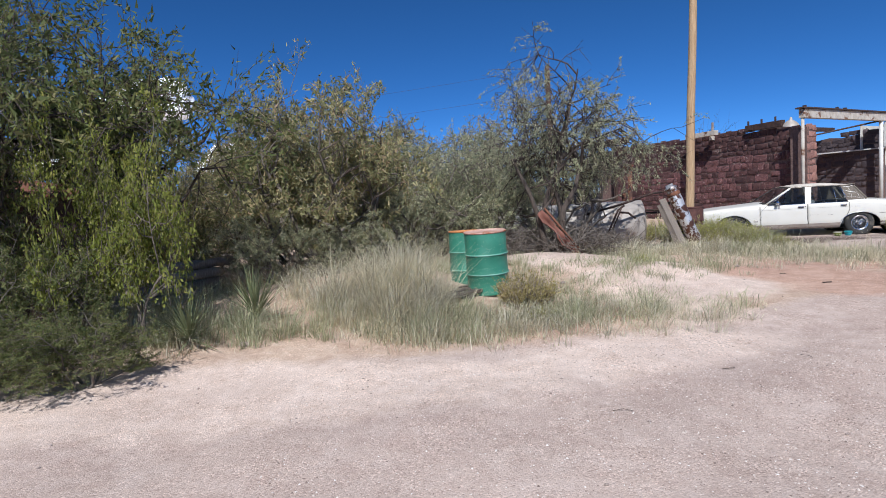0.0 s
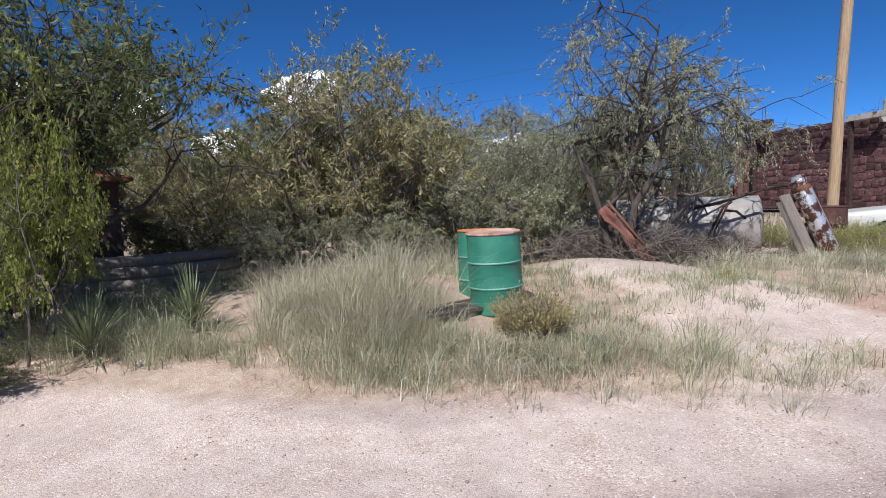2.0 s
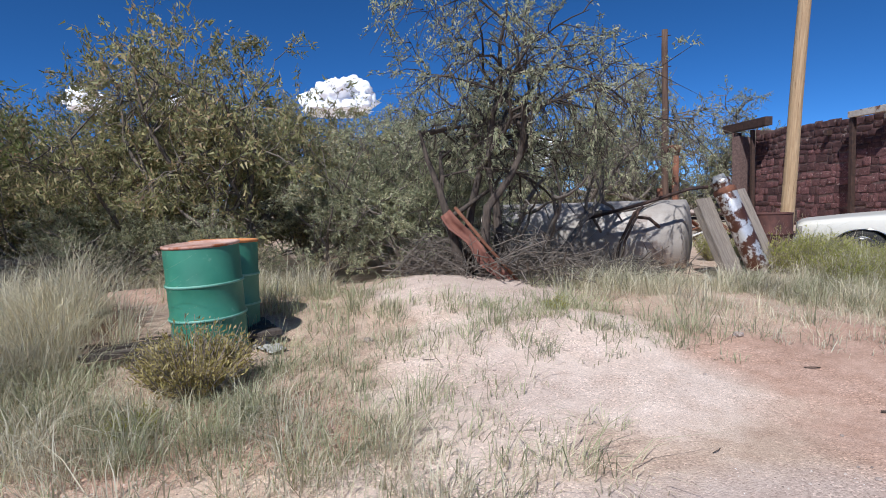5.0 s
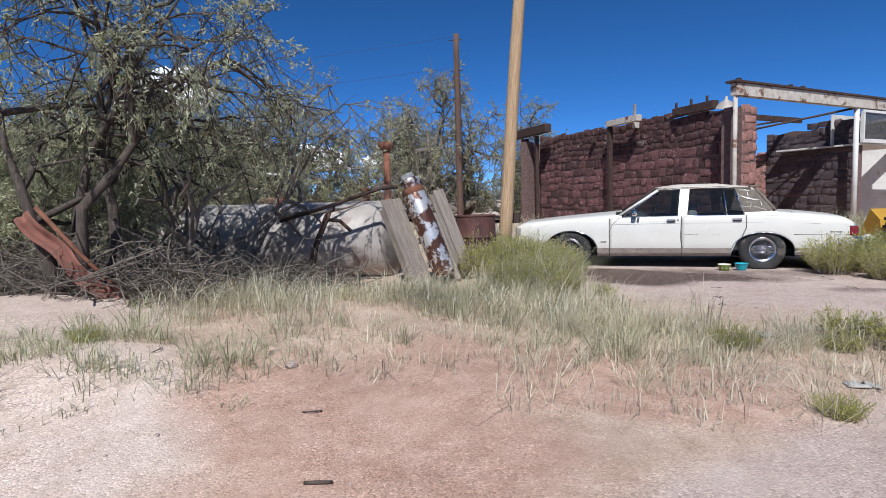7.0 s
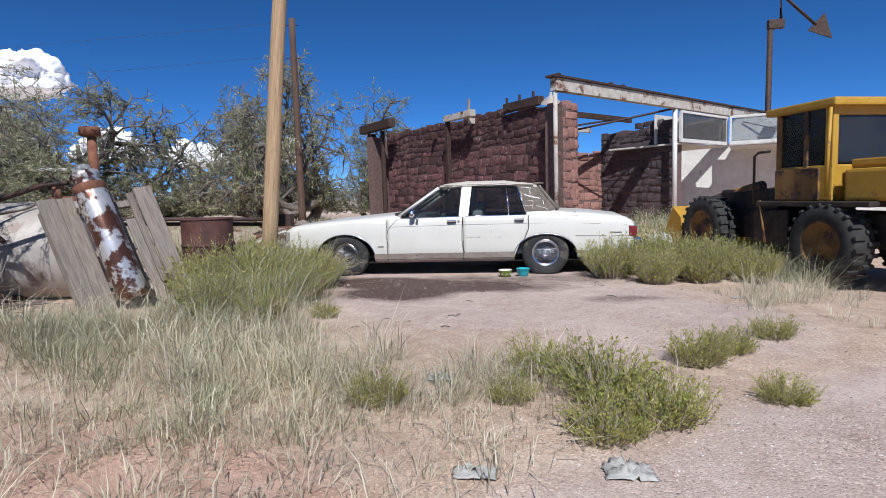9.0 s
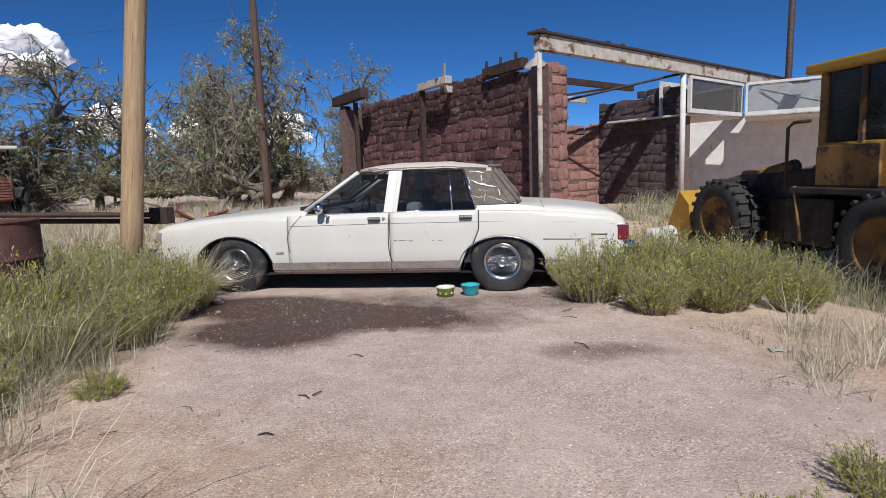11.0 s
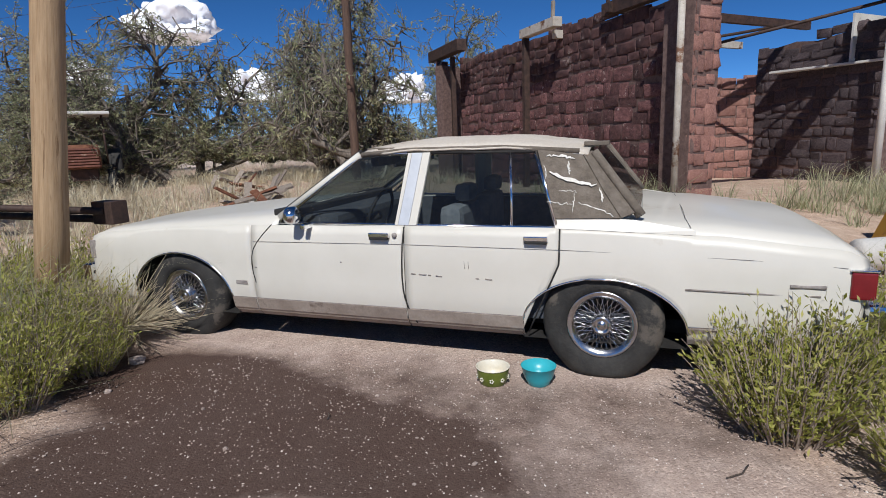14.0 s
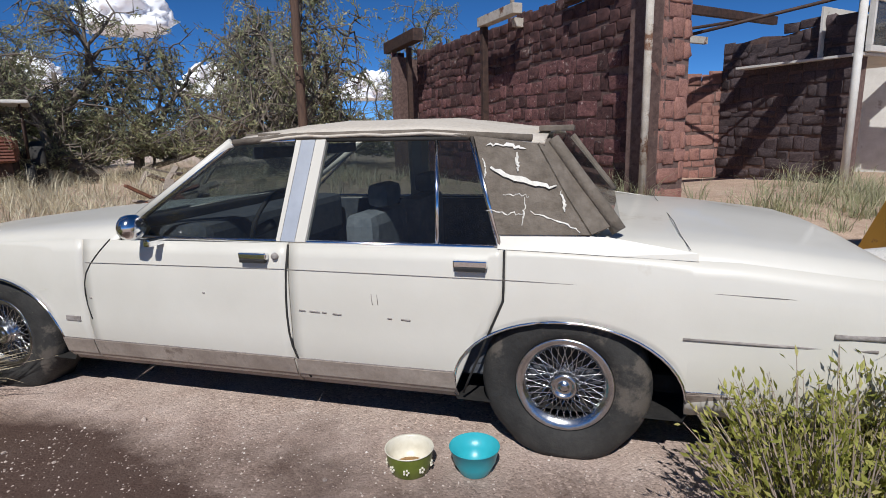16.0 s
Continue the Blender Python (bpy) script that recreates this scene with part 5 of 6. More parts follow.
def build_loader():
    """Forward is +y, the left flank lies at x = 0."""
    X = 0.0
    e = thing("wheel_loader", pose(4.12, 0.80, -0.33, 0, 0, 17.5), "old faded yellow wheel loader with glazed cab and bucket", "loader")
    for y, z in ((0.0, 0.60), (2.75, 0.72)):
        for x in (X + 0.1, X + 1.75):
            big_wheel(e, x, y, z, 0.60, 0.42)
    part("chassis", boxed((X + 0.4, -1.7, 0.55), (X + 1.45, 3.0, 1.05), 0.04), M["grease"], e)
    part("fender", boxed((X - 0.05, -0.75, 1.16), (X + 1.95, 1.35, 1.24), 0.02), M["grease"], e)
    part("step_box", boxed((X + 0.05, 0.75, 0.5), (X + 0.5, 1.5, 1.1), 0.03), M["grease"], e)
    part("front_frame", boxed((X + 0.45, 1.4, 0.7), (X + 1.45, 2.9, 1.45), 0.06), M["grease"], e)
    part("engine_hood", boxed((X + 0.3, -2.3, 1.15), (X + 1.6, -0.12, 1.80), 0.05), M["loader"], e)
    part("hood_band", boxed((X + 0.26, -2.34, 1.74), (X + 1.64, -0.16, 1.84), 0.02), M["loader"], e)
    part("side_tank", boxed((X + 0.1, -1.5, 1.24), (X + 0.4, -0.2, 1.70), 0.05), M["loader"], e)
    part("cab_base", boxed((X + 0.1, 0.0, 1.24), (X + 1.75, 1.05, 1.78), 0.03), M["loader"], e)
    # flank panel and forward pillars: their shade is put into the browner colour
    part("cab_front_panel", boxed((X + 0.06, 0.2, 1.26), (X + 0.1, 1.05, 1.74), 0.01), M["loaderbrown"], e)
    part("cab_roof", boxed((X + 0.0, -0.12, 2.62), (X + 1.85, 1.22, 2.74), 0.03), M["loader"], e, "overhanging cab roof")
    for x in (X + 0.1, X + 1.65):
        for y0, wd, key in ((0.0, 0.14, "loader"), (0.46, 0.07, "loaderbrown"), (0.98, 0.10, "loaderbrown")):
            part("cab_pillar", boxed((x, y0, 1.74), (x + 0.1, y0 + wd, 2.64), 0.015), M[key], e)
    part("rear_rail", boxed((X + 0.18, 0.0, 2.50), (X + 1.67, 0.09, 2.63), 0.01), M["loader"], e)
    part("rear_window", boxed((X + 0.2, 0.04, 1.80), (X + 1.65, 0.06, 2.50), 0), M["loaderglass"], e)
    part("side_window", boxed((X + 0.13, 0.15, 1.78), (X + 0.15, 0.46, 2.62), 0), M["loaderglass"], e)
    part("door_window", boxed((X + 0.13, 0.54, 1.78), (X + 0.15, 0.98, 2.62), 0), M["loaderglass"], e)
    part("operator_seat", boxed((X + 0.65, 0.3, 1.75), (X + 1.2, 0.75, 1.88), 0.05), M["grease"], e)
    part("seat_back", boxed((X + 0.65, 0.24, 1.88), (X + 1.2, 0.36, 2.35), 0.05), M["grease"], e)
    rod("grab_rail", [(X + 0.02, 0.02, 1.3), (X + 0.0, -0.05, 2.6)], 0.024, M["loader"], e)
    rod("grab_rail", [(X + 0.0, 1.45, 1.2), (X + 0.0, 1.45, 2.0), (X + 0.0, 1.35, 2.06), (X + 0.0, 1.1, 2.06)], 0.022, M["grease"], e)
    rod("lever", [(X - 0.02, 1.15, 0.55), (X - 0.02, 1.28, 1.25)], 0.02, M["loaderbrown"], e)
    for x in (X + 0.55, X + 1.35):
        rod("lift_arm", [(x, 1.9, 1.5), (x, 3.2, 1.25), (x, 3.65, 0.6)], 0.10, M["loaderbrown"], e)
    bm = bmesh.new()
    prof = [(4.4, 0.20), (3.7, 0.16), (3.55, 0.5), (3.62, 0.9), (3.9, 1.12)]
    L = [bm.verts.new((X + 0.05, y, z)) for y, z in prof]
    R = [bm.verts.new((X + 2.1, y, z)) for y, z in prof]
    for i in range(4):
        bm.faces.new((L[i], L[i + 1], R[i + 1], R[i]))
    bm.faces.new(L)
    bm.faces.new(R)
    b = part("bucket", bm, M["loader"], e, "yellow steel bucket resting low in weeds")
    so = b.modifiers.new("thick", "SOLIDIFY")
    so.thickness = 0.035


build_loader()



# ---- the white sedan ----
M["carwhite"] = surf("chalky_cream_car_paint", (0.61, 0.575, 0.50), (0.67, 0.635, 0.56), 1.5, 0.42, 0.04, stain=(0.52, 0.46, 0.37), stain_at=0.62, stain_scale=1.2, coat=0.25)
M["cardirt"] = surf("dust_brown_sill_paint", (0.24, 0.19, 0.155), (0.40, 0.335, 0.28), 5, 0.75, 0.2, stain=(0.16, 0.12, 0.095), stain_at=0.56)
M["vinyl"] = surf("cracked_brown_vinyl", (0.13, 0.105, 0.08), (0.21, 0.175, 0.14), 14, 0.9, 0.8, fine=40, stain=(0.27, 0.235, 0.2), stain_at=0.64, stain_scale=7)
M["peel"] = surf("torn_cream_backing", (0.70, 0.66, 0.58), (0.82, 0.79, 0.72), 10, 0.9, 0.4)
M["rooftop"] = surf("sun_bleached_roof", (0.60, 0.52, 0.42), (0.70, 0.63, 0.54), 3, 0.8, 0.3, stain=(0.42, 0.32, 0.24), stain_at=0.58)
M["seam"] = surf("black_gap_rubber", (0.012, 0.011, 0.01), (0.03, 0.027, 0.025), 20, 0.8, 0.2)
M["cabin"] = surf("dark_blue_grey_cloth", (0.045, 0.05, 0.06), (0.085, 0.09, 0.10), 20, 0.9, 0.3)
M["seatgrey"] = surf("faded_grey_blue_velour", (0.17, 0.18, 0.20), (0.26, 0.27, 0.29), 12, 0.9, 0.3)
M["carglass"] = clear_glass("dusty_tinted_car_glass", (0.47, 0.53, 0.53), 0.02, 0.014)
M["brushed"] = surf("dull_bright_trim", (0.62, 0.63, 0.64), (0.74, 0.75, 0.76), 8, 0.42, 0.05, metal=0.75)
M["wheelchrome"] = surf("dulled_wheel_chrome", (0.42, 0.42, 0.43), (0.56, 0.56, 0.57), 14, 0.24, 0.08, metal=1.0)
M["redlens"] = surf("red_plastic_lens", (0.15, 0.01, 0.014), (0.22, 0.018, 0.022), 8, 0.25, 0.05)
M["scuff"] = surf("bare_scuffed_metal", (0.22, 0.19, 0.17), (0.36, 0.32, 0.29), 30, 0.7, 0.3)

FX, RX, WHEEL_R, HUB_Z, YC, HALF = -2.946, 0.0, 0.335, 0.31, 0.935, 0.955
ARCH = {FX: 0.455, RX: 0.445}
ARCH_H = {FX: 0.345, RX: 0.295}
SILL = 0.235


def z_shoulder(x):
    return float(np.interp(x, [-3.91, -3.75, -3.2, -2.3, -1.2, -0.2, 0.6, 1.15, 1.27], [0.70, 0.755, 0.80, 0.845, 0.855, 0.86, 0.83, 0.765, 0.70]))


def z_crown(x):
    return float(np.interp(x, [-3.91, -3.8, -3.2, -2.4, -2.05, 0.15, 0.6, 1.1, 1.27], [0.72, 0.79, 0.86, 0.925, 0.95, 0.93, 0.905, 0.84, 0.74]))


def half_at(x):
    return float(np.interp(x, [-3.91, -3.9, -3.6, -2.9, -1.0, 0.3, 0.95, 1.22, 1.27], [0.80, 0.87, 0.93, HALF, HALF, HALF, 0.93, 0.885, 0.82]))


def bulge(x, z):
    """How far the side stands in from its widest line, at height z."""
    zs = z_shoulder(x)
    return 0.045 * max(0, (0.42 - z) / 0.2) ** 1.5 + 0.028 * max(0, (z - 0.62) / (zs - 0.62 + 1e-6)) ** 2


def edge_shift(x, z):
    """The rear door's edge runs forward below the belt, round the wheel arch."""
    return -0.42 * max(0.0, 0.66 - z) * max(0.0, 1 - abs(x + 0.235) / 0.34)


def floor_z(x0, sill=SILL):
    z = sill
    for _ in range(12):
        x = x0 + edge_shift(x0, z)
        t = sill
        for cx, r in ARCH.items():
            d = abs(x - cx)
            if d < r:
                t = max(t, HUB_Z - 0.02 + ARCH_H[cx] * math.sqrt(1 - (d / r) ** 2))
        z = 0.5 * z + 0.5 * t
    return t if abs(x - RX) < ARCH[RX] or abs(x - FX) < ARCH[FX] else sill


def stations(a, b, step=0.05):
    xs = set(np.round(np.linspace(a, b, max(2, int((b - a) / step) + 1)), 4).tolist())
    for cx, r in ARCH.items():
        for k in range(25):
            x = cx + r * math.cos(math.pi * k / 24) * 0.9999
            if a < x < b:
                xs.add(round(x, 4))
    return sorted(xs)


def side_panel(a, b, side, gap=0.004):
    """One side's skin between two stations, from the sill or arch up to the shoulder."""
    xs = stations(a + gap, b - gap)
    n = 11
    V, F = [], []
    for x in xs:
        z0, z1 = floor_z(x), z_shoulder(x)
        for k in range(n):
            z = z0 + (z1 - z0) * k / (n - 1)
            xx = x + edge_shift(x, z)
            y = half_at(xx) - bulge(xx, z)
            V.append((xx, YC + side * y, z))
    for i in range(len(xs) - 1):
        for k in range(n - 1):
            q = (i * n + k, (i + 1) * n + k, (i + 1) * n + k + 1, i * n + k + 1)
            F.append(q if side < 0 else q[::-1])
    return mesh_np("panel", V, F, True)


def top_skin(a, b, step=0.06):
    xs = stations(a, b, step)
    n = 13
    V, F = [], []
    for x in xs:
        h, zs, zc = half_at(x) - 0.028, z_shoulder(x), z_crown(x)
        for k in range(n):
            u = -1 + 2 * k / (n - 1)
            s = abs(u)
            z = zs + (zc - zs) * (1 - s ** 5) - 0.012 * max(0.0, 1 - ((s - 0.55) / 0.3) ** 2)
            V.append((x, YC + u * h, z))
    for i in range(len(xs) - 1):
        for k in range(n - 1):
            F.append((i * n + k, (i + 1) * n + k, (i + 1) * n + k + 1, i * n + k + 1))
    return mesh_np("skin", V, F, True)


def thick(ob, t=0.012, off=-1.0):
    m = ob.modifiers.new("thick", "SOLIDIFY")
    m.thickness, m.offset = t, off
    return ob


def on_side(x, z, side=-1, proud=0.004):
    return (x, YC + side * (half_at(x) - bulge(x, z) + proud), z)


def strip(name, pts, r, key, parent, label="", side=-1, proud=0.0, sides=6):
    return rod(name, [on_side(x, z, side, proud) for x, z in pts], r, M[key], parent, label, sides)


def pane(name, corners, material, parent, t=0.005, label=""):
    bm = bmesh.new()
    vs = [bm.verts.new(c) for c in corners]
    bm.faces.new(vs)
    ob = part(name, bm, material, parent, label)
    ob.visible_shadow = False
    return ob


def car_wheel(parent, cx, side, flat):
    """A sagging tyre with a wire-spoke wheel cover."""
    y = YC + side * (HALF - 0.03)
    R, w = WHEEL_R, 0.105
    prof = [(0.188, w * 0.75), (0.20, w * 0.98), (0.235, w * 1.06), (0.285, w * 1.02), (0.318, w * 0.80), (R, w * 0.55), (R, -w * 0.9), (0.30, -w), (0.19, -w)]
    V, F = lathe(prof, 56, "y")
    out = []
    floor = -HUB_Z + 0.002
    for x, d, z in V:
        yy = d
        if z < floor + 0.06:
            k = (floor + 0.06 - z) / 0.06
            yy = d * (1 + 0.28 * min(k, 1.5) * flat)
            x = x * (1 + 0.10 * min(k, 1.2) * flat)
        z = max(z, floor)
        out.append((cx + x, y + side * (yy - w), HUB_Z + z))
    wh = part("wheel", mesh_np("tyre", out, F, True), M["tyre"], parent, "dusty flat black tyre")
    o = lambda L: [(cx + a, y + side * (b - w), HUB_Z + c) for a, b, c in L]
    V, F = lathe([(0.150, 0.070), (0.162, 0.088), (0.186, 0.100), (0.196, 0.098), (0.196, 0.06), (0.150, 0.04), (0.150, 0.070)], 48, "y")
    part("rim", mesh_np("rim", o(V), F, True), M["wheelchrome"], wh, "chrome trim ring")
    V, F = lathe([(0.001, 0.02), (0.155, 0.02), (0.155, 0.03)], 32, "y")
    part("dish", mesh_np("dish", o(V), F, True), M["seam"], wh)
    V, F = lathe([(0.001, 0.114), (0.018, 0.114), (0.020, 0.108), (0.036, 0.108), (0.040, 0.116), (0.050, 0.115), (0.054, 0.104), (0.058, 0.085), (0.070, 0.075), (0.074, 0.045)], 32, "y")
    part("hubcap", mesh_np("hubcap", o(V), F, True), M["wheelchrome"], wh, "chrome hub cap")
    for layer, (r0, r1, d0, d1) in enumerate(((0.055, 0.160, 0.085, 0.075), (0.060, 0.156, 0.060, 0.080))):
        for k in range(16):
            a = 2 * math.pi * (k + 0.5 * layer) / 16
            for s in (-1, 1):
                a1 = a + s * 0.44
                p = o([(r0 * math.cos(a), d0, r0 * math.sin(a)), (r1 * math.cos(a1), d1, r1 * math.sin(a1))])
                v, f = tube_pts(p, [0.0022, 0.0022], 4, False)
                part("spoke", mesh_np("spoke", v, f, True), M["wheelchrome"], wh)


def build_car():
    e = thing("sedan_car", pose(0, 0, 0), "abandoned cream-white sedan with peeling vinyl roof and flat tyres", "car")
    for side in (-1, 1):
        for nm, a, b in (("front_fender", -3.91, -2.30), ("front_door", -2.30, -1.175), ("rear_door", -1.175, -0.235), ("quarter_panel", -0.235, 1.27)):
            ob = part(nm, side_panel(a, b, side), M["carwhite"], e)
            thick(ob, 0.02, -1.0)
        # dusty lower sill panel under a bright strip
        for a, b in ((-2.50, -2.305), (-2.295, -1.18), (-1.17, -0.44)):
            bm = bmesh.new()
            lo = [bm.verts.new((x, YC + side * (HALF - 0.075), 0.205)) for x in (a, b)]
            md = [bm.verts.new(on_side(x, 0.26, side, 0.004)) for x in (a, b)]
            hi = [bm.verts.new(on_side(x, 0.335, side, 0.004)) for x in (a, b)]
            bm.faces.new((lo[0], lo[1], md[1], md[0]))
            bm.faces.new((md[0], md[1], hi[1], hi[0]))
            thick(part("sill_panel", bm, M["cardirt"], e), 0.006, 0.0)
        strip("sill_trim", [(-2.5, 0.338), (-1.5, 0.338), (-0.44, 0.338)], 0.003, "scuff", e, "", side)
        bm = bmesh.new()
        q = [bm.verts.new(p) for p in (on_side(0.44, 0.33, side, 0.004), on_side(1.15, 0.33, side, 0.004), on_side(1.15, 0.24, side, -0.01), on_side(0.47, 0.24, side, -0.01))]
        bm.faces.new(q)
        thick(part("sill_panel", bm, M["cardirt"], e), 0.006, 0.0)
        strip("sill_trim", [(0.44, 0.338), (1.2, 0.338)], 0.006, "chrome", e, "", side)
        for cx, r in ARCH.items():
            pts = [(cx + r * math.cos(math.pi * k / 24), HUB_Z - 0.02 + ARCH_H[cx] * math.sin(math.pi * k / 24)) for k in range(25)]
            rod("arch_trim", [on_side(x, z, side, 0.0) for x, z in pts if z > 0.26], 0.007, M["chrome"], e, "thin bright wheel-arch trim", 6)
            V, F = lathe([(r + 0.02, 0.0), (r + 0.03, 0.12), (r + 0.03, 0.34), (0.05, 0.34)], 40, "y")
            V = [(cx + a, YC + side * (HALF - 0.05 - b), max(HUB_Z + c, 0.2)) for a, b, c in V]
            part("wheel_well", mesh_np("well", V, F, True), M["seam"], e, "black wheel well")
        strip("door_seam", [(-2.135, 0.848), (-2.17, 0.815), (-2.21, 0.775), (-2.25, 0.73), (-2.28, 0.685), (-2.297, 0.635), (-2.303, 0.58), (-2.298, 0.52), (-2.282, 0.45)], 0.0035, "seam", e, "", side)
        strip("door_seam", [(-1.175, 0.85), (-1.184, 0.74), (-1.19, 0.62), (-1.192, 0.54), (-1.188, 0.46), (-1.178, 0.40), (-1.162, 0.34), (-1.142, 0.29), (-1.118, 0.24)], 0.0055, "seam", e, "", side)
        strip("door_seam", [(-0.235 + edge_shift(-0.235, z), z) for z in (0.85, 0.70, 0.655, 0.60, 0.52, 0.42, 0.32, 0.24)], 0.0055, "seam", e, "", side)
        strip("pinstripe", [(-2.28, 0.735), (-1.2, 0.745), (-0.2, 0.74), (0.7, 0.715), (1.15, 0.68)], 0.0013, "scuff", e, "faded pinstripe", side, 0.003)
        strip("side_moulding", [(0.42, 0.548), (0.7, 0.542), (1.04, 0.536)], 0.006, "scuff", e, "broken dark moulding strip", side)
        for x, z, ln in ((-1.13, 0.565, 0.03), (-1.08, 0.563, 0.05), (-1.02, 0.562, 0.02), (-0.97, 0.558, 0.04), (-0.72, 0.555, 0.02), (-0.66, 0.553, 0.04), (-1.62, 0.62, 0.012), (-2.28, 0.56, 0.015)):
            strip("scratch", [(x, z), (x + ln, z - 0.002)], 0.004, "scuff", e, "", side)
        for x in (-0.79, -0.765):
            strip("scratch", [(x, 0.655), (x + 0.004, 0.61)], 0.0016, "scuff", e, "", side)
        part("emblem", boxed((-2.445, YC + side * (HALF + 0.002) - 0.004, 0.435), (-2.355, YC + side * (HALF + 0.002) + 0.004, 0.46), 0.002), M["scuff"], e, "small worn script badge")
        strip("nameplate", [(0.90, 0.586), (1.06, 0.582)], 0.010, "scuff", e, "worn metal nameplate", side, 0.002)
        for x in (-1.335, -0.365):
            h = part("door_handle", boxed((x - 0.068, YC + side * (HALF + 0.0) - 0.014, 0.785), (x + 0.068, YC + side * (HALF + 0.0) + 0.014, 0.815), 0.006), M["chrome"], e, "chrome pull handle")
            part("grip", boxed((x - 0.062, YC + side * (HALF + 0.006) - 0.012, 0.772), (x + 0.062, YC + side * (HALF + 0.006) + 0.012, 0.786), 0.002), M["seam"], h)
        V, F = lathe([(0.001, 0.012), (0.014, 0.012), (0.016, 0.0)], 16, "y")
        part("lock", mesh_np("lock", [(-1.235 + a, YC + side * (HALF - 0.012 + b), 0.80 + c) for a, b, c in V], F, True), M["scuff"], e)
    top = part("hood", top_skin(-3.91, -2.10), M["carwhite"], e)
    thick(top, 0.015)
    thick(part("trunk_lid", top_skin(0.03, 1.27), M["carwhite"], e), 0.015)
    rod("trunk_seam", [(0.44, YC - 0.86, 0.862), (0.42, YC - 0.72, 0.893), (0.42, YC - 0.5, 0.911), (0.42, YC + 0.5, 0.911), (0.42, YC + 0.72, 0.893), (0.44, YC + 0.86, 0.862)], 0.0014, M["seam"], e)
    part("cabin_floor", boxed((-2.25, YC - 0.86, 0.30), (0.3, YC + 0.86, 0.36), 0.01), M["cabin"], e)
    part("underbody", boxed((-3.5, YC - 0.72, 0.22), (1.2, YC + 0.72, 0.31), 0.03), M["seam"], e)
    # front and rear ends
    part("front_panel", boxed((-3.90, YC - 0.80, 0.46), (-3.84, YC + 0.80, 0.71), 0.02), M["seam"], e)
    for i in range(13):
        part("grille_bar", boxed((-3.915, YC - 0.36 + i * 0.06, 0.50), (-3.895, YC - 0.345 + i * 0.06, 0.70), 0.003), M["chrome"], e)
    for s in (-1, 1):
        part("headlight", boxed((-3.915, YC + s * 0.58 - 0.19, 0.55), (-3.885, YC + s * 0.58 + 0.19, 0.69), 0.012), M["chrome"], e)
        part("side_marker", boxed((-3.87, YC + s * 0.875 - 0.012, 0.55), (-3.81, YC + s * 0.875 + 0.012, 0.69), 0.006), M["scuff"], e)
        tl = part("taillight", boxed((1.165, YC + s * 0.80 - 0.105, 0.525), (1.275, YC + s * 0.80 + 0.098, 0.665), 0.012), M["redlens"], e, "red wrap-round tail light")
        part("lens_trim", boxed((1.16, YC + s * 0.80 - 0.108, 0.665), (1.278, YC + s * 0.80 + 0.10, 0.675), 0.003), M["chrome"], tl)
    part("rear_panel", boxed((1.23, YC - 0.78, 0.45), (1.265, YC + 0.78, 0.70), 0.01), M["carwhite"], e)
    for x0, x1 in ((-3.99, -3.88), (1.25, 1.34)):
        b = part("bumper", boxed((x0, YC - 0.90, 0.36), (x1, YC + 0.90, 0.50), 0.03), M["chrome"], e, "dented chrome bumper")
        part("bumper_strip", boxed((x0 - 0.006, YC - 0.88, 0.42), (x1 + 0.006, YC + 0.88, 0.445), 0.006), M["seam"], b)
    # greenhouse
    RI = 0.20
    zt, zb = 1.285, 0.868

    def gp(x, z, side):
        k = (z - zb) / (zt - zb)
        return (x, YC + side * (HALF - 0.045 - (RI - 0.045) * k), z)
    for side in (-1, 1):
        fw = [gp(-2.06, zb, side), gp(-1.235, zb, side), gp(-1.185, zt - 0.01, side), gp(-1.50, zt - 0.01, side)]
        rw = [gp(-1.095, zb, side), gp(-0.52, zb, side), gp(-0.555, zt - 0.012, side), gp(-1.045, zt - 0.012, side)]
        qw = [gp(-0.50, zb, side), gp(-0.27, zb, side), gp(-0.40, zt - 0.02, side), gp(-0.535, zt - 0.014, side)]
        for nm, c in (("front_window", fw), ("rear_window_pane", rw), ("quarter_window", qw)):
            pane(nm, c, M["carglass"], e)
        rod("window_trim", [gp(-2.075, zb, side), gp(-1.51, zt, side), gp(-1.2, zt + 0.004, side)], 0.011, M["chrome"], e, "bright window frame")
        rod("window_trim", [gp(-2.08, zb - 0.008, side), gp(-1.1, zb - 0.008, side), gp(-0.25, zb - 0.008, side)], 0.010, M["chrome"], e)
        rod("window_trim", [gp(-1.05, zt + 0.002, side), gp(-0.41, zt - 0.005, side)], 0.009, M["seam"], e)
        rod("window_trim", [gp(-0.255, zb, side), gp(-0.395, zt, side)], 0.013, M["chrome"], e)
        rod("division_bar", [gp(-0.51, zb, side), gp(-0.545, zt - 0.01, side)], 0.008, M["chrome"], e)
        for x0, x1, t0, t1, key in ((-1.235, -1.215, -1.19, -1.165, "carwhite"), (-1.213, -1.145, -1.163, -1.095, "brushed"), (-1.143, -1.095, -1.093, -1.045, "carwhite")):
            bm = bmesh.new()
            vs = [bm.verts.new(p) for p in (gp(x0, zb - 0.01, side), gp(x1, zb - 0.01, side), gp(t1, zt, side), gp(t0, zt, side))]
            bm.faces.new(vs)
            thick(part("centre_pillar", bm, M[key], e, "bright door pillar" if key == "brushed" else ""), 0.03, 0.0)
        # C-pillar in cracked vinyl, with torn strips
        bm = bmesh.new()
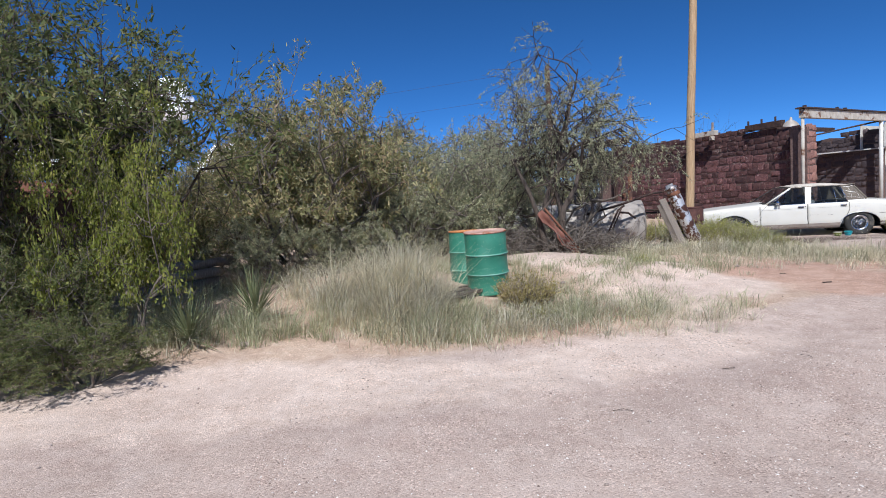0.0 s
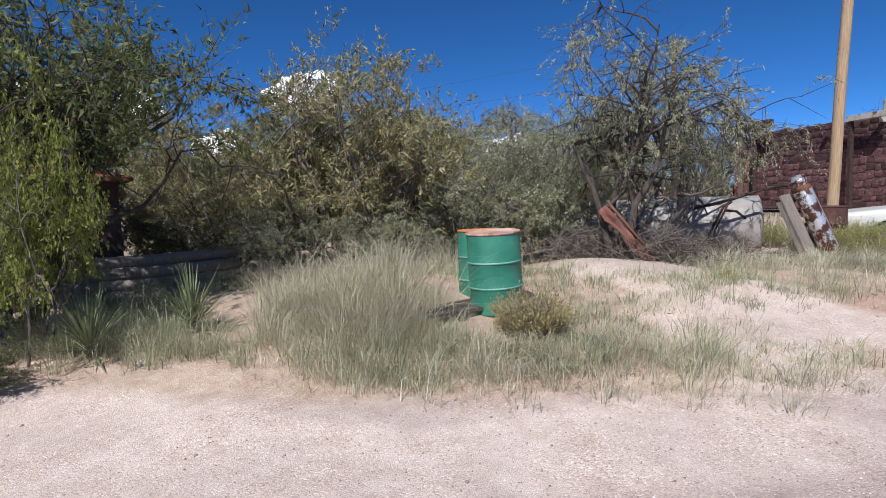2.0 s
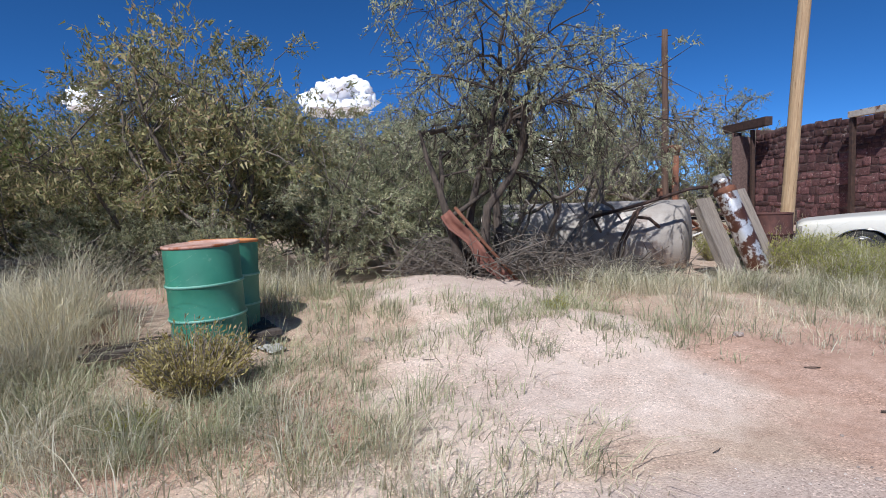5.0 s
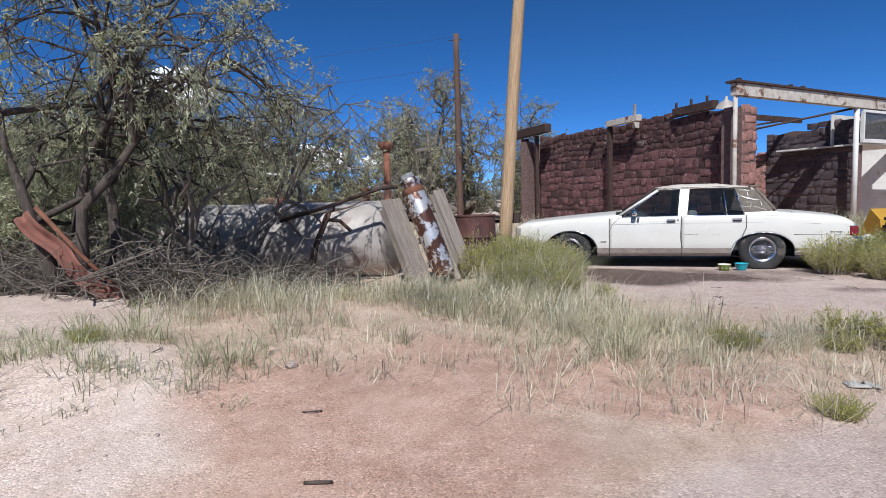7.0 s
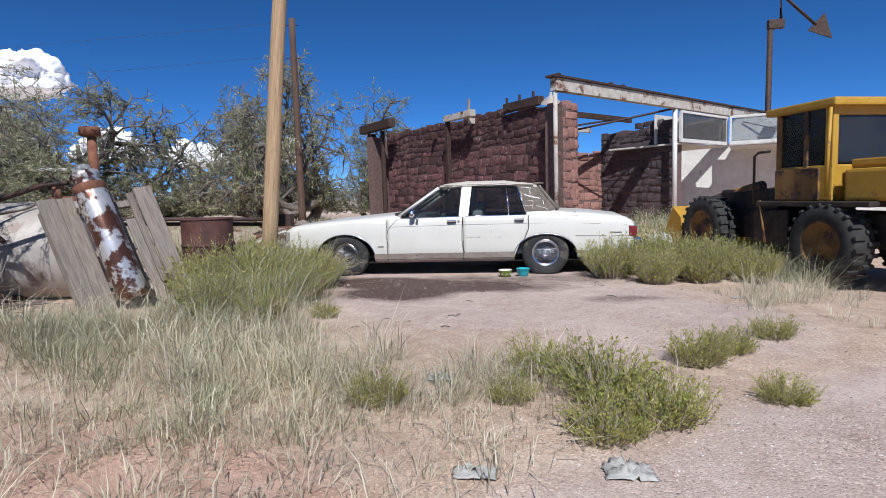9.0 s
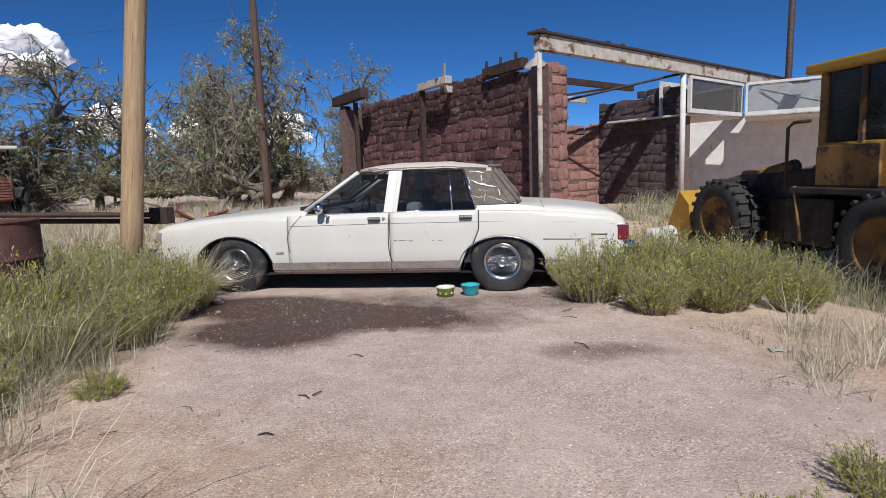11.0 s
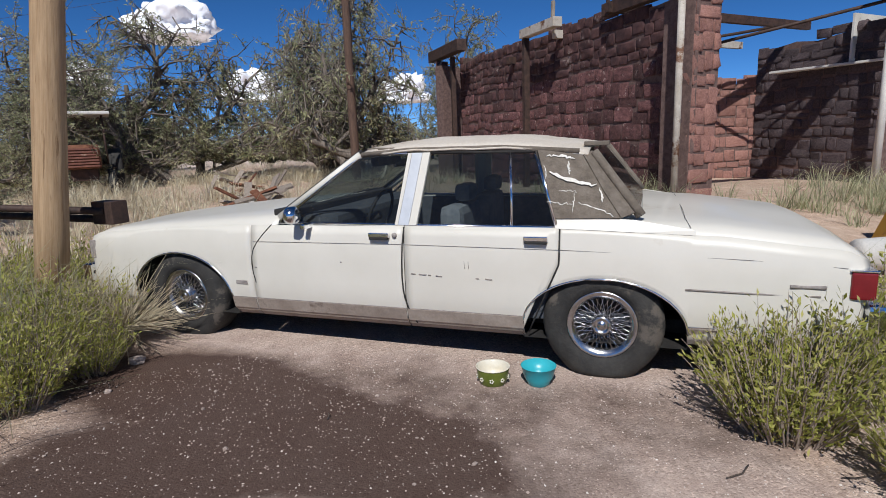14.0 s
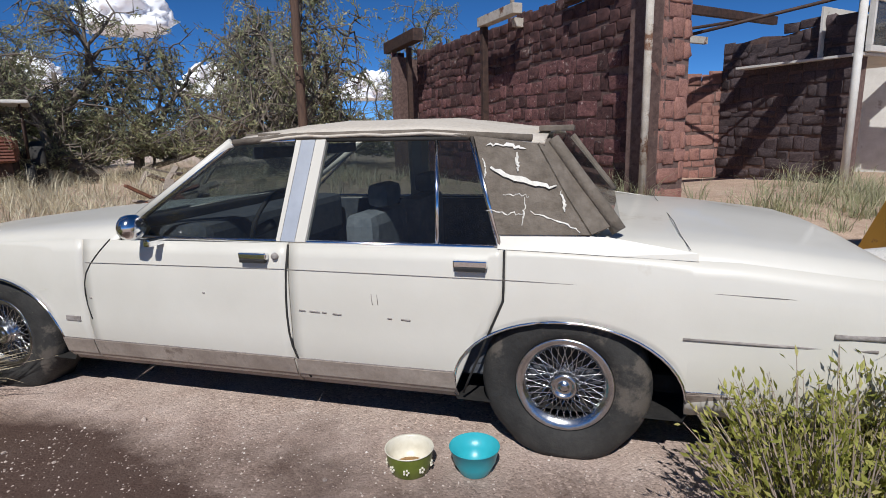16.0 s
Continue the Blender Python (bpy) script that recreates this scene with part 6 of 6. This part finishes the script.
        for xa, xb, za, zc in ((-0.262, 0.0, 0.908, 0.912), (0.0, 0.16, 0.912, 0.905), (0.16, 0.46, 0.905, 0.858)):
            bq = bmesh.new()
            bq.faces.new([bq.verts.new(q) for q in (on_side(xa, z_shoulder(xa) - 0.004, side, 0.0), on_side(xb, z_shoulder(xb) - 0.004, side, 0.0), gp(xb, zc, side), gp(xa, za, side))])
            thick(part("sail_panel", bq, M["carwhite"], e), 0.008, 0.0)
        cp = [gp(-0.262, 0.906, side), gp(0.085, 0.912, side), gp(-0.01, 1.05, side), gp(-0.13, 1.25, side), gp(-0.385, zt, side)]
        bm.faces.new([bm.verts.new(p) for p in cp])
        thick(part("vinyl_pillar", bm, M["vinyl"], e, "cracked peeling brown vinyl pillar"), 0.03, 0.0)
        bm = bmesh.new()
        cp = [gp(0.085, 0.912, side), gp(0.15, 0.93, side * 0.92), gp(0.05, 1.06, side * 0.92), gp(-0.09, 1.27, side * 0.92), gp(-0.13, 1.25, side), gp(-0.01, 1.05, side)]
        bm.faces.new([bm.verts.new(p) for p in cp])
        thick(part("vinyl_edge", bm, M["vinyl"], e), 0.02, 0.0)
        rng = np.random.default_rng(17)
        for pts, w in (([(-0.31, 1.165), (-0.22, 1.125), (-0.13, 1.105), (-0.05, 1.09)], 0.011), ([(-0.205, 1.22), (-0.20, 1.18), (-0.195, 1.15)], 0.008), ([(-0.03, 1.07), (-0.015, 1.03), (-0.01, 1.0)], 0.006),
                       ([(-0.33, 1.25), (-0.24, 1.25), (-0.17, 1.235)], 0.006), ([(-0.31, 1.0), (-0.23, 0.99), (-0.17, 0.99)], 0.0022), ([(-0.14, 1.0), (-0.07, 0.975), (0.0, 0.955), (0.05, 0.925)], 0.0028),
                       ([(-0.165, 1.05), (-0.163, 1.0), (-0.17, 0.95)], 0.0022), ([(-0.25, 1.06), (-0.20, 1.065), (-0.15, 1.055)], 0.002), ([(-0.34, 1.20), (-0.325, 1.16), (-0.33, 1.12)], 0.003)):
            # a ragged ribbon of bared backing that curls off the vinyl
            n = 14
            t = np.linspace(0, len(pts) - 1, n)
            cx = np.interp(t, range(len(pts)), [q[0] for q in pts]) + rng.normal(0, 0.0025, n)
            cz = np.interp(t, range(len(pts)), [q[1] for q in pts]) + rng.normal(0, 0.003, n)
            dx, dz = np.gradient(cx), np.gradient(cz)
            ln = np.hypot(dx, dz) + 1e-6
            hw = w * rng.uniform(0.35, 1.25, n) * np.sin(np.linspace(0.25, 2.9, n))
            bm = bmesh.new()
            rows = []
            for i in range(n):
                row = []
                for sgn in (-1, 1):
                    x, z = cx[i] - sgn * dz[i] / ln[i] * hw[i], cz[i] + sgn * dx[i] / ln[i] * hw[i]
                    g = gp(float(x), float(z), side)
                    row.append(bm.verts.new((g[0], g[1] + side * (0.017 + (0.008 * w / 0.01 if sgn < 0 else 0.0)), g[2])))
                rows.append(row)
            for i in range(n - 1):
                bm.faces.new((rows[i][0], rows[i + 1][0], rows[i + 1][1], rows[i][1]))
            thick(part("torn_strip", bm, M["peel"], e, "torn cream strip"), 0.002, 0.0)
        rod("vinyl_roll", [(0.19, YC + side * 0.80, 0.915), (0.14, YC + side * 0.785, 0.99), (0.04, YC + side * 0.755, 1.12), (-0.07, YC + side * 0.72, 1.27)], 0.030, M["vinyl"], e, "rolled vinyl edge beside the rear glass", 10, 0.024)
        rod("roof_gutter", [gp(-1.52, zt + 0.0, side), gp(-1.2, zt + 0.022, side), gp(-0.6, zt + 0.022, side), gp(-0.15, zt - 0.01, side)], 0.016, M["vinyl"], e, "ragged dark vinyl roof edge")
    # roof
    nx, ny = 16, 13
    V, F = [], []
    for i in range(nx):
        x = -1.53 + 1.43 * i / (nx - 1)
        edge = float(np.interp(x, [-1.53, -1.2, -0.5, -0.07], [1.285, 1.310, 1.308, 1.255]))
        mid = float(np.interp(x, [-1.53, -1.2, -0.6, -0.07], [1.345, 1.382, 1.380, 1.31]))
        for k in range(ny):
            u = -1 + 2 * k / (ny - 1)
            V.append((x, YC + u * (HALF - RI + 0.012), edge + (mid - edge) * (1 - abs(u) ** 3.2) + 0.003 * math.sin(i * 2.1 + k * 1.3)))
    for i in range(nx - 1):
        for k in range(ny - 1):
            F.append((i * ny + k, (i + 1) * ny + k, (i + 1) * ny + k + 1, i * ny + k + 1))
    thick(part("roof", mesh_np("roof", V, F, True), M["rooftop"], e, "sun-bleached cream roof skin"), 0.012)
    for x, y, s in ((-1.54, 0.30, 1.0), (-1.44, 0.25, 0.7), (-0.14, 0.33, 0.9)):
        part("vinyl_flap", boxed((x, y, 1.30), (x + 0.16 * s, y + 0.12, 1.325), 0.006, None), M["vinyl"], e, "curled scrap of torn vinyl")
    W = HALF - RI
    pane("windshield", [(-2.12, YC - 0.78, 0.925), (-2.12, YC + 0.78, 0.925), (-1.53, YC + W - 0.03, 1.31), (-1.53, YC - W + 0.03, 1.31)], M["carglass"], e)
    pane("rear_glass", [(0.20, YC - 0.68, 0.93), (0.20, YC + 0.68, 0.93), (-0.08, YC + W - 0.08, 1.29), (-0.08, YC - W + 0.08, 1.29)], M["carglass"], e)
    for s in (-1, 1):
        rod("screen_pillar", [(-2.13, YC + s * 0.83, 0.885), (-1.53, YC + s * (W + 0.0), 1.285)], 0.024, M["carwhite"], e)
        rod("screen_trim", [(-2.12, YC + s * 0.79, 0.925), (-1.53, YC + s * (W - 0.02), 1.31)], 0.012, M["seam"], e)
    part("cowl", boxed((-2.20, YC - 0.80, 0.885), (-2.02, YC + 0.80, 0.935), 0.01), M["seam"], e)
    # cabin
    part("dashboard", boxed((-2.02, YC - 0.76, 0.62), (-1.72, YC + 0.76, 0.90), 0.05), M["cabin"], e)
    for s in (-1, 1):
        st = part("front_seat", boxed((-1.45, YC + s * 0.37 - 0.27, 0.34), (-0.95, YC + s * 0.37 + 0.27, 0.58), 0.05), M["seatgrey"], e)
        part("seat_back", boxed((-1.06, YC + s * 0.37 - 0.26, 0.52), (-0.90, YC + s * 0.37 + 0.26, 0.94), 0.06, Matrix.Translation((0, 0, 0))), M["seatgrey"], st)
        part("headrest", boxed((-1.0, YC + s * 0.37 - 0.11, 0.95), (-0.88, YC + s * 0.37 + 0.11, 1.07), 0.045), M["seatgrey"], st, "faded grey headrest")
        part("door_lining", boxed((-2.1, YC + s * (HALF - 0.10) - 0.012, 0.35), (-0.28, YC + s * (HALF - 0.10) + 0.012, 0.85), 0.01), M["cabin"], e)
        part("sun_visor", boxed((-1.56, YC + s * 0.36 - 0.20, 1.20), (-1.50, YC + s * 0.36 + 0.20, 1.26), 0.012), M["cabin"], e)
    part("rear_seat", boxed((-0.62, YC - 0.66, 0.34), (-0.22, YC + 0.66, 0.58), 0.05), M["cabin"], e)
    part("rear_seat_back", boxed((-0.28, YC - 0.68, 0.5), (-0.12, YC + 0.68, 0.90), 0.05), M["cabin"], e)
    part("parcel_shelf", boxed((-0.14, YC - 0.70, 0.86), (0.16, YC + 0.70, 0.90), 0.01), M["cabin"], e)
    pts = [(-1.60 + 0.06 * math.cos(t), YC - 0.37 + 0.185 * math.sin(t), 0.845 + 0.175 * math.cos(t)) for t in [2 * math.pi * k / 28 for k in range(29)]]
    sw = rod("steering_wheel", pts, 0.012, M["seam"], e, "", 6)
    rod("column", [(-1.60, YC - 0.37, 0.845), (-1.85, YC - 0.37, 0.74)], 0.03, M["seam"], sw)
    part("mirror_pod", boxed((-1.60, YC - 0.10, 1.17), (-1.575, YC + 0.13, 1.23), 0.012), M["seam"], e, "inside mirror")
    # chrome door mirror
    V, F = lathe([(0.001, 0.0), (0.045, 0.006), (0.062, 0.03), (0.058, 0.07), (0.052, 0.074)], 20, "z")
    mr = part("door_mirror", mesh_np("mirror", [(-1.86 - c * 1.0, -0.085 + a * 1.05, 0.925 + b * 0.95) for a, b, c in V], F, True), M["chrome"], e, "small chrome door mirror")
    part("mirror_stem", boxed((-1.855, -0.085, 0.835), (-1.82, 0.03, 0.87), 0.008), M["chrome"], mr)
    for cx in (FX, RX):
        for side in (-1, 1):
            car_wheel(e, cx, side, 1.0)
    return e


build_car()


# ---- small things on the drive ----
M["enamel"] = surf("chipped_cream_enamel", (0.62, 0.57, 0.45), (0.72, 0.68, 0.57), 20, 0.35, 0.1, stain=(0.30, 0.16, 0.07), stain_at=0.62, stain_scale=12)
M["olive"] = surf("olive_green_enamel", (0.10, 0.13, 0.018), (0.15, 0.18, 0.03), 20, 0.3, 0.05, stain=(0.03, 0.03, 0.02), stain_at=0.64, stain_scale=20)
M["teal"] = surf("turquoise_plastic", (0.03, 0.36, 0.42), (0.05, 0.43, 0.50), 6, 0.35, 0.05)
M["kibble"] = surf("dried_food", (0.25, 0.13, 0.05), (0.40, 0.24, 0.10), 60, 0.9, 0.8)
M["paper"] = surf("dirty_crumpled_plastic", (0.36, 0.34, 0.30), (0.52, 0.50, 0.46), 9, 0.6, 0.5)


def build_bowls():
    b = thing("enamel_bowl", pose(-0.575, -0.22, 0.0, 0, 0, 0), "cream enamel bowl with olive flowered outside on gravel", "bowl")
    V, F = lathe([(0.001, 0.002), (0.068, 0.002), (0.076, 0.012), (0.088, 0.055), (0.092, 0.098)], 36)
    sh = part("outside", mesh_np("outside", V, F, True), M["olive"], b)
    V, F = lathe([(0.092, 0.098), (0.097, 0.102), (0.096, 0.106), (0.089, 0.100), (0.084, 0.06), (0.070, 0.018), (0.001, 0.014)], 36)
    part("inside", mesh_np("inside", V, F, True), M["enamel"], b)
    V, F = lathe([(0.001, 0.026), (0.045, 0.024), (0.072, 0.018)], 20)
    part("food", mesh_np("food", V, F, True), M["kibble"], b)
    for k in range(9):
        a = 2 * math.pi * k / 9
        for j in range(5):
            t = 2 * math.pi * j / 5
            r = 0.0895
            c = Vector((math.cos(a), math.sin(a), 0)) * r + Vector((0, 0, 0.048))
            tang = Vector((-math.sin(a), math.cos(a), 0))
            p = c + tang * 0.009 * math.cos(t) + Vector((0, 0, 1)) * 0.009 * math.sin(t)
            bm = bmesh.new()
            bmesh.ops.create_icosphere(bm, subdivisions=1, radius=0.0052, matrix=Matrix.Translation(p))
            part("petal", bm, M["enamel"], sh)
    t = thing("plastic_bowl", pose(-0.325, -0.17, 0.0), "turquoise plastic bowl on gravel", "bowl")
    V, F = lathe([(0.001, 0.002), (0.052, 0.002), (0.058, 0.008), (0.082, 0.055), (0.096, 0.112), (0.099, 0.114), (0.096, 0.116), (0.078, 0.056), (0.052, 0.012), (0.001, 0.008)], 40)
    part("shell", mesh_np("shell", V, F, True), M["teal"], t)


def crumple(name, x, y, sx, sy, h, seed, label, key="paper"):
    rng = np.random.default_rng(seed)
    n = 12
    V = [(-sx + 2 * sx * i / (n - 1) + float(rng.normal(0, sx * 0.06)), -sy + 2 * sy * j / (n - 1) + float(rng.normal(0, sy * 0.06)), abs(float(rng.normal(0, h))) * (1 - ((i - 5.5) / 6.5) ** 2) + 0.004) for j in range(n) for i in range(n)]
    F = [(j * n + i, j * n + i + 1, (j + 1) * n + i + 1, (j + 1) * n + i) for j in range(n - 1) for i in range(n - 1)]
    ob = part(name, mesh_np(name, V, F), M[key])
    ob.location = (x, y, float(height(x, y)))
    thick(ob, 0.003, 1.0)
    return tagged(ob, label, "litter")


def build_litter():
    crumple("plastic_bag", -0.02, -5.80, 0.10, 0.07, 0.022, 1, "dirty crumpled white plastic bag on gravel")
    crumple("paper_scrap", -0.66, -5.85, 0.09, 0.05, 0.012, 2, "flat torn pale paper scrap in dry grass")
    crumple("paper_scrap", -0.95, -4.7, 0.08, 0.06, 0.02, 3, "pale paper scrap in dry grass")
    crumple("paper_scrap", 1.9, -1.85, 0.06, 0.04, 0.01, 4, "small white paper scrap on gravel")
    crumple("foil_scrap", -7.55, -8.75, 0.16, 0.08, 0.03, 5, "crumpled pale scrap beside green drums")
    rng = np.random.default_rng(33)
    for k in range(26):
        x, y = (float(rng.uniform(-3.2, 2.2)), float(rng.uniform(-3.6, 0.0))) if k < 15 else (float(rng.uniform(-7, -2)), float(rng.uniform(-13, -6.5)))
        a, L = float(rng.uniform(0, 3.14)), float(rng.uniform(0.04, 0.16))
        z = float(height(x, y)) + 0.008
        pts = [(x, y, z), (x + math.cos(a) * L * 0.5, y + math.sin(a) * L * 0.5, z + 0.006), (x + math.cos(a + 0.3) * L, y + math.sin(a + 0.3) * L, z)]
        tagged(rod("twig", pts, float(rng.uniform(0.002, 0.0045)), M["barkdark"], None, "", 5), "small dark dry twig lying on gravel", "twig", "loose twigs")
    tagged(rod("stick", [(-3.36, -7.86, float(height(-3.36, -7.86)) + 0.008), (-3.30, -7.85, float(height(-3.3, -7.85)) + 0.012), (-3.24, -7.83, float(height(-3.24, -7.83)) + 0.008)], 0.008, M["barkdark"], None, "", 8), "short dark stick on red soil", "stick")
    # loose stones, shared meshes
    shapes = []
    for s in range(5):
        r2 = np.random.default_rng(200 + s)
        bm = bmesh.new()
        bmesh.ops.create_icosphere(bm, subdivisions=1, radius=1.0)
        for v in bm.verts:
            v.co = Vector((v.co.x, v.co.y * 0.8, v.co.z * 0.55)) * float(r2.uniform(0.8, 1.15))
        me = bpy.data.meshes.new("pebble")
        bm.to_mesh(me)
        bm.free()
        me.materials.append(M["pebble"])
        shapes.append(me)
    for k in range(230):
        if k < 120:
            x, y = float(rng.uniform(-3.0, 2.4)), float(rng.uniform(-4.2, 0.1))
        else:
            x, y = float(rng.uniform(-10, -2.2)), float(rng.uniform(-14.5, -7.5))
        s = float(rng.uniform(0.006, 0.017)) * (1.6 if k % 17 == 0 else 1.0)
        ob = new("pebble", shapes[k % 5])
        ob.matrix_world = pose(x, y, float(height(x, y)) + s * 0.25, 0, 0, float(rng.uniform(0, 360))) @ Matrix.Scale(s, 4)
        tagged(ob, "small loose pinkish pebble on the gravel", "pebble", "loose pebbles")
    for x, y, s in ((-2.85, -0.55, 0.06), (-3.35, -0.75, 0.07), (-4.2, -6.65, 0.05), (-6.9, -8.2, 0.05), (-9.9, -11.9, 0.06)):
        ob = new("rock", shapes[1])
        ob.matrix_world = pose(x, y, float(height(x, y)) + s * 0.3, 0, 0, 40) @ Matrix.Scale(s, 4)
        tagged(ob, "pale loose rock among weeds", "rock", "rocks")


def loose_gravel(seed, patches):
    """Small angular stones strewn over ellipses (x, y, rx, ry, count, smallest, largest)."""
    rng = np.random.default_rng(seed)
    base = np.array([(1, 0, 0), (-1, 0, 0), (0, 1, 0), (0, -1, 0), (0, 0, 1)], float)
    faces = np.array([(0, 2, 4), (2, 1, 4), (1, 3, 4), (3, 0, 4)])
    VV, n = [], 0
    for cx, cy, rx, ry, count, lo, hi in patches:
        a, r = rng.uniform(0, 2 * np.pi, count), np.sqrt(rng.uniform(0, 1, count))
        x, y = cx + rx * r * np.cos(a), cy + ry * r * np.sin(a)
        size = lo + (hi - lo) * rng.beta(1.0, 3.0, count)
        t = rng.uniform(0, 2 * np.pi, count)
        v = base[None] * rng.uniform(0.55, 1.25, (count, 5, 1)) * np.stack([size, size * 0.8, size * 0.75], -1)[:, None]
        c, q = np.cos(t)[:, None], np.sin(t)[:, None]
        v = np.stack([v[..., 0] * c - v[..., 1] * q, v[..., 0] * q + v[..., 1] * c, v[..., 2]], -1)
        VV.append(v + np.stack([x, y, height(x, y)], -1)[:, None])
        n += count
    V = np.concatenate(VV).reshape(-1, 3)
    F = (np.arange(n)[:, None, None] * 5 + faces[None]).reshape(-1, 3)
    me = mesh_np("gravel", V, F)
    me.materials.append(M["gravelbits"])
    return tagged(new("gravel", me), "loose angular pink, white and dark gravel", "gravel", kind="stuff")


def gravel_material():
    m, nt, b = nodes_of("mixed_gravel_bits")
    g = nt.nodes.new("ShaderNodeNewGeometry")
    col = ramp(nt, g.outputs["Random Per Island"], [(0.0, (0.16, 0.115, 0.095)), (0.25, (0.36, 0.275, 0.23)), (0.55, (0.50, 0.40, 0.345)), (0.85, (0.56, 0.47, 0.41)), (1.0, (0.70, 0.65, 0.60))])
    nt.links.new(col, b.inputs["Base Color"])
    b.inputs["Roughness"].default_value = 0.9
    return m


M["gravelbits"] = gravel_material()
loose_gravel(7, [(-0.5, -1.9, 2.6, 2.2, 15000, 0.0025, 0.010), (0.3, -4.0, 1.4, 1.8, 6000, 0.003, 0.011), (-5.5, -12.8, 3.2, 2.6, 14000, 0.004, 0.014), (-2.0, -12.5, 4.5, 4.0, 9000, 0.005, 0.016), (0.8, -6.0, 1.3, 1.4, 3000, 0.004, 0.012)])
M["pebble"] = surf("mixed_pebbles", (0.30, 0.22, 0.18), (0.55, 0.46, 0.40), 3, 0.9, 0.3, vary=0.35)
build_bowls()
build_litter()
M["tumble"] = surf("bleached_tumbleweed", (0.42, 0.34, 0.22), (0.60, 0.51, 0.36), 6, 0.95, 0.2)


def tumbleweed(x, y, r, seed):
    rng = np.random.default_rng(seed)
    V, F = [], []
    for _ in range(420):
        d = Vector(rng.normal(0, 1, 3)).normalized()
        d.z = abs(d.z) * 0.8 - 0.1
        bend = Vector(rng.normal(0, 0.5, 3))
        pts = [Vector((0, 0, 0.12)) + (d * k / 4 + bend * (k / 4) ** 2 * 0.35) * r * float(rng.uniform(0.8, 1.1)) for k in range(5)]
        for p in pts:
            p.z = max(p.z, 0.0)
        v, f = tube_pts(pts, [0.004, 0.0032, 0.0026, 0.002, 0.001], 3, False)
        o = len(V)
        V.extend(v)
        F.extend([(a + o, b + o, c + o) for a, b, c in f])
    me = mesh_np("tumbleweed", V, F, True)
    me.materials.append(M["tumble"])
    ob = new("tumbleweed", me)
    ob.location = (x, y, float(height(x, y)))
    return tagged(ob, "bleached dry tumbleweed caught at a wheel", "tumbleweed")


tumbleweed(-3.22, -0.30, 0.50, 1)
tumbleweed(-3.45, -0.75, 0.48, 2)
tumbleweed(-3.75, -0.25, 0.45, 3)


# ---- far hills and clouds ----
def ridge(name, dist, a0, a1, h, seed, material, label):
    rng = np.random.default_rng(seed)
    n = 120
    V, F = [], []
    prof = np.zeros(n)
    for k in range(1, 9):
        prof += np.sin(np.linspace(0, 2 * np.pi * k * 1.3, n) + rng.uniform(0, 6)) / k
    prof = h * (0.55 + 0.25 * (prof - prof.min()) / (prof.max() - prof.min()))
    for i in range(n):
        a = radians(a0 + (a1 - a0) * i / (n - 1))
        c, s = math.cos(a), math.sin(a)
        V += [(c * dist, s * dist, -30), (c * dist, s * dist, float(prof[i])), (c * (dist + 300), s * (dist + 300), -30)]
    for i in range(n - 1):
        b = i * 3
        F += [(b, b + 3, b + 4, b + 1), (b + 1, b + 4, b + 5, b + 2)]
    ob = part(name, mesh_np(name, V, F, True), material)
    return tagged(ob, label, "hills", kind="structure")


M["hills"] = surf("hazy_blue_hills", (0.10, 0.17, 0.27), (0.14, 0.22, 0.33), 0.01, 1.0, 0.1)
M["cloud"] = surf("cloud_white", (0.90, 0.91, 0.93), (0.96, 0.96, 0.97), 0.02, 1.0, 0.1)
ridge("backdrop_hills", 3300, 60, 175, 75, 3, M["hills"], "low hazy blue hills on the horizon")


def cloud(az, el, size, seed, flat=0.42):
    rng = np.random.default_rng(seed)
    d = 1500.0
    c = Vector((math.cos(radians(az)) * d, math.sin(radians(az)) * d, d * math.tan(radians(el))))
    bm = bmesh.new()
    bmesh.ops.create_icosphere(bm, subdivisions=5, radius=1.0)
    off = Vector(rng.uniform(-20, 20, 3))
    for v in bm.verts:
        p = v.co.copy()
        k = noise.multi_fractal(p * 1.3 + off, 0.8, 2.1, 6) * 0.33
        k += abs(noise.noise(p * 3.2 + off)) * 0.30 + abs(noise.noise(p * 7.0 + off)) * 0.11 + abs(noise.noise(p * 15.0 + off)) * 0.05
        q = p * (0.45 + k)
        v.co = Vector((q.x * 1.25, q.y * 1.25, max(q.z, -0.22 + 0.12 * k) * flat * 2.4)) * size
    for f in bm.faces:
        f.smooth = True
    ob = part("backdrop_cloud", bm, M["cloud"])
    ob.location = c
    return tagged(ob, "white sunlit cumulus cloud low in the sky", "cloud", kind="structure")


for az, el, size, seed in ((133.6, 9.8, 80, 1), (127, 4.5, 70, 2), (141, 5.0, 60, 3), (120, 3.8, 60, 4), (155, 9.3, 40, 5), (148, 8.8, 45, 6), (113, 4.0, 60, 7)):
    cloud(az, el, size, seed)
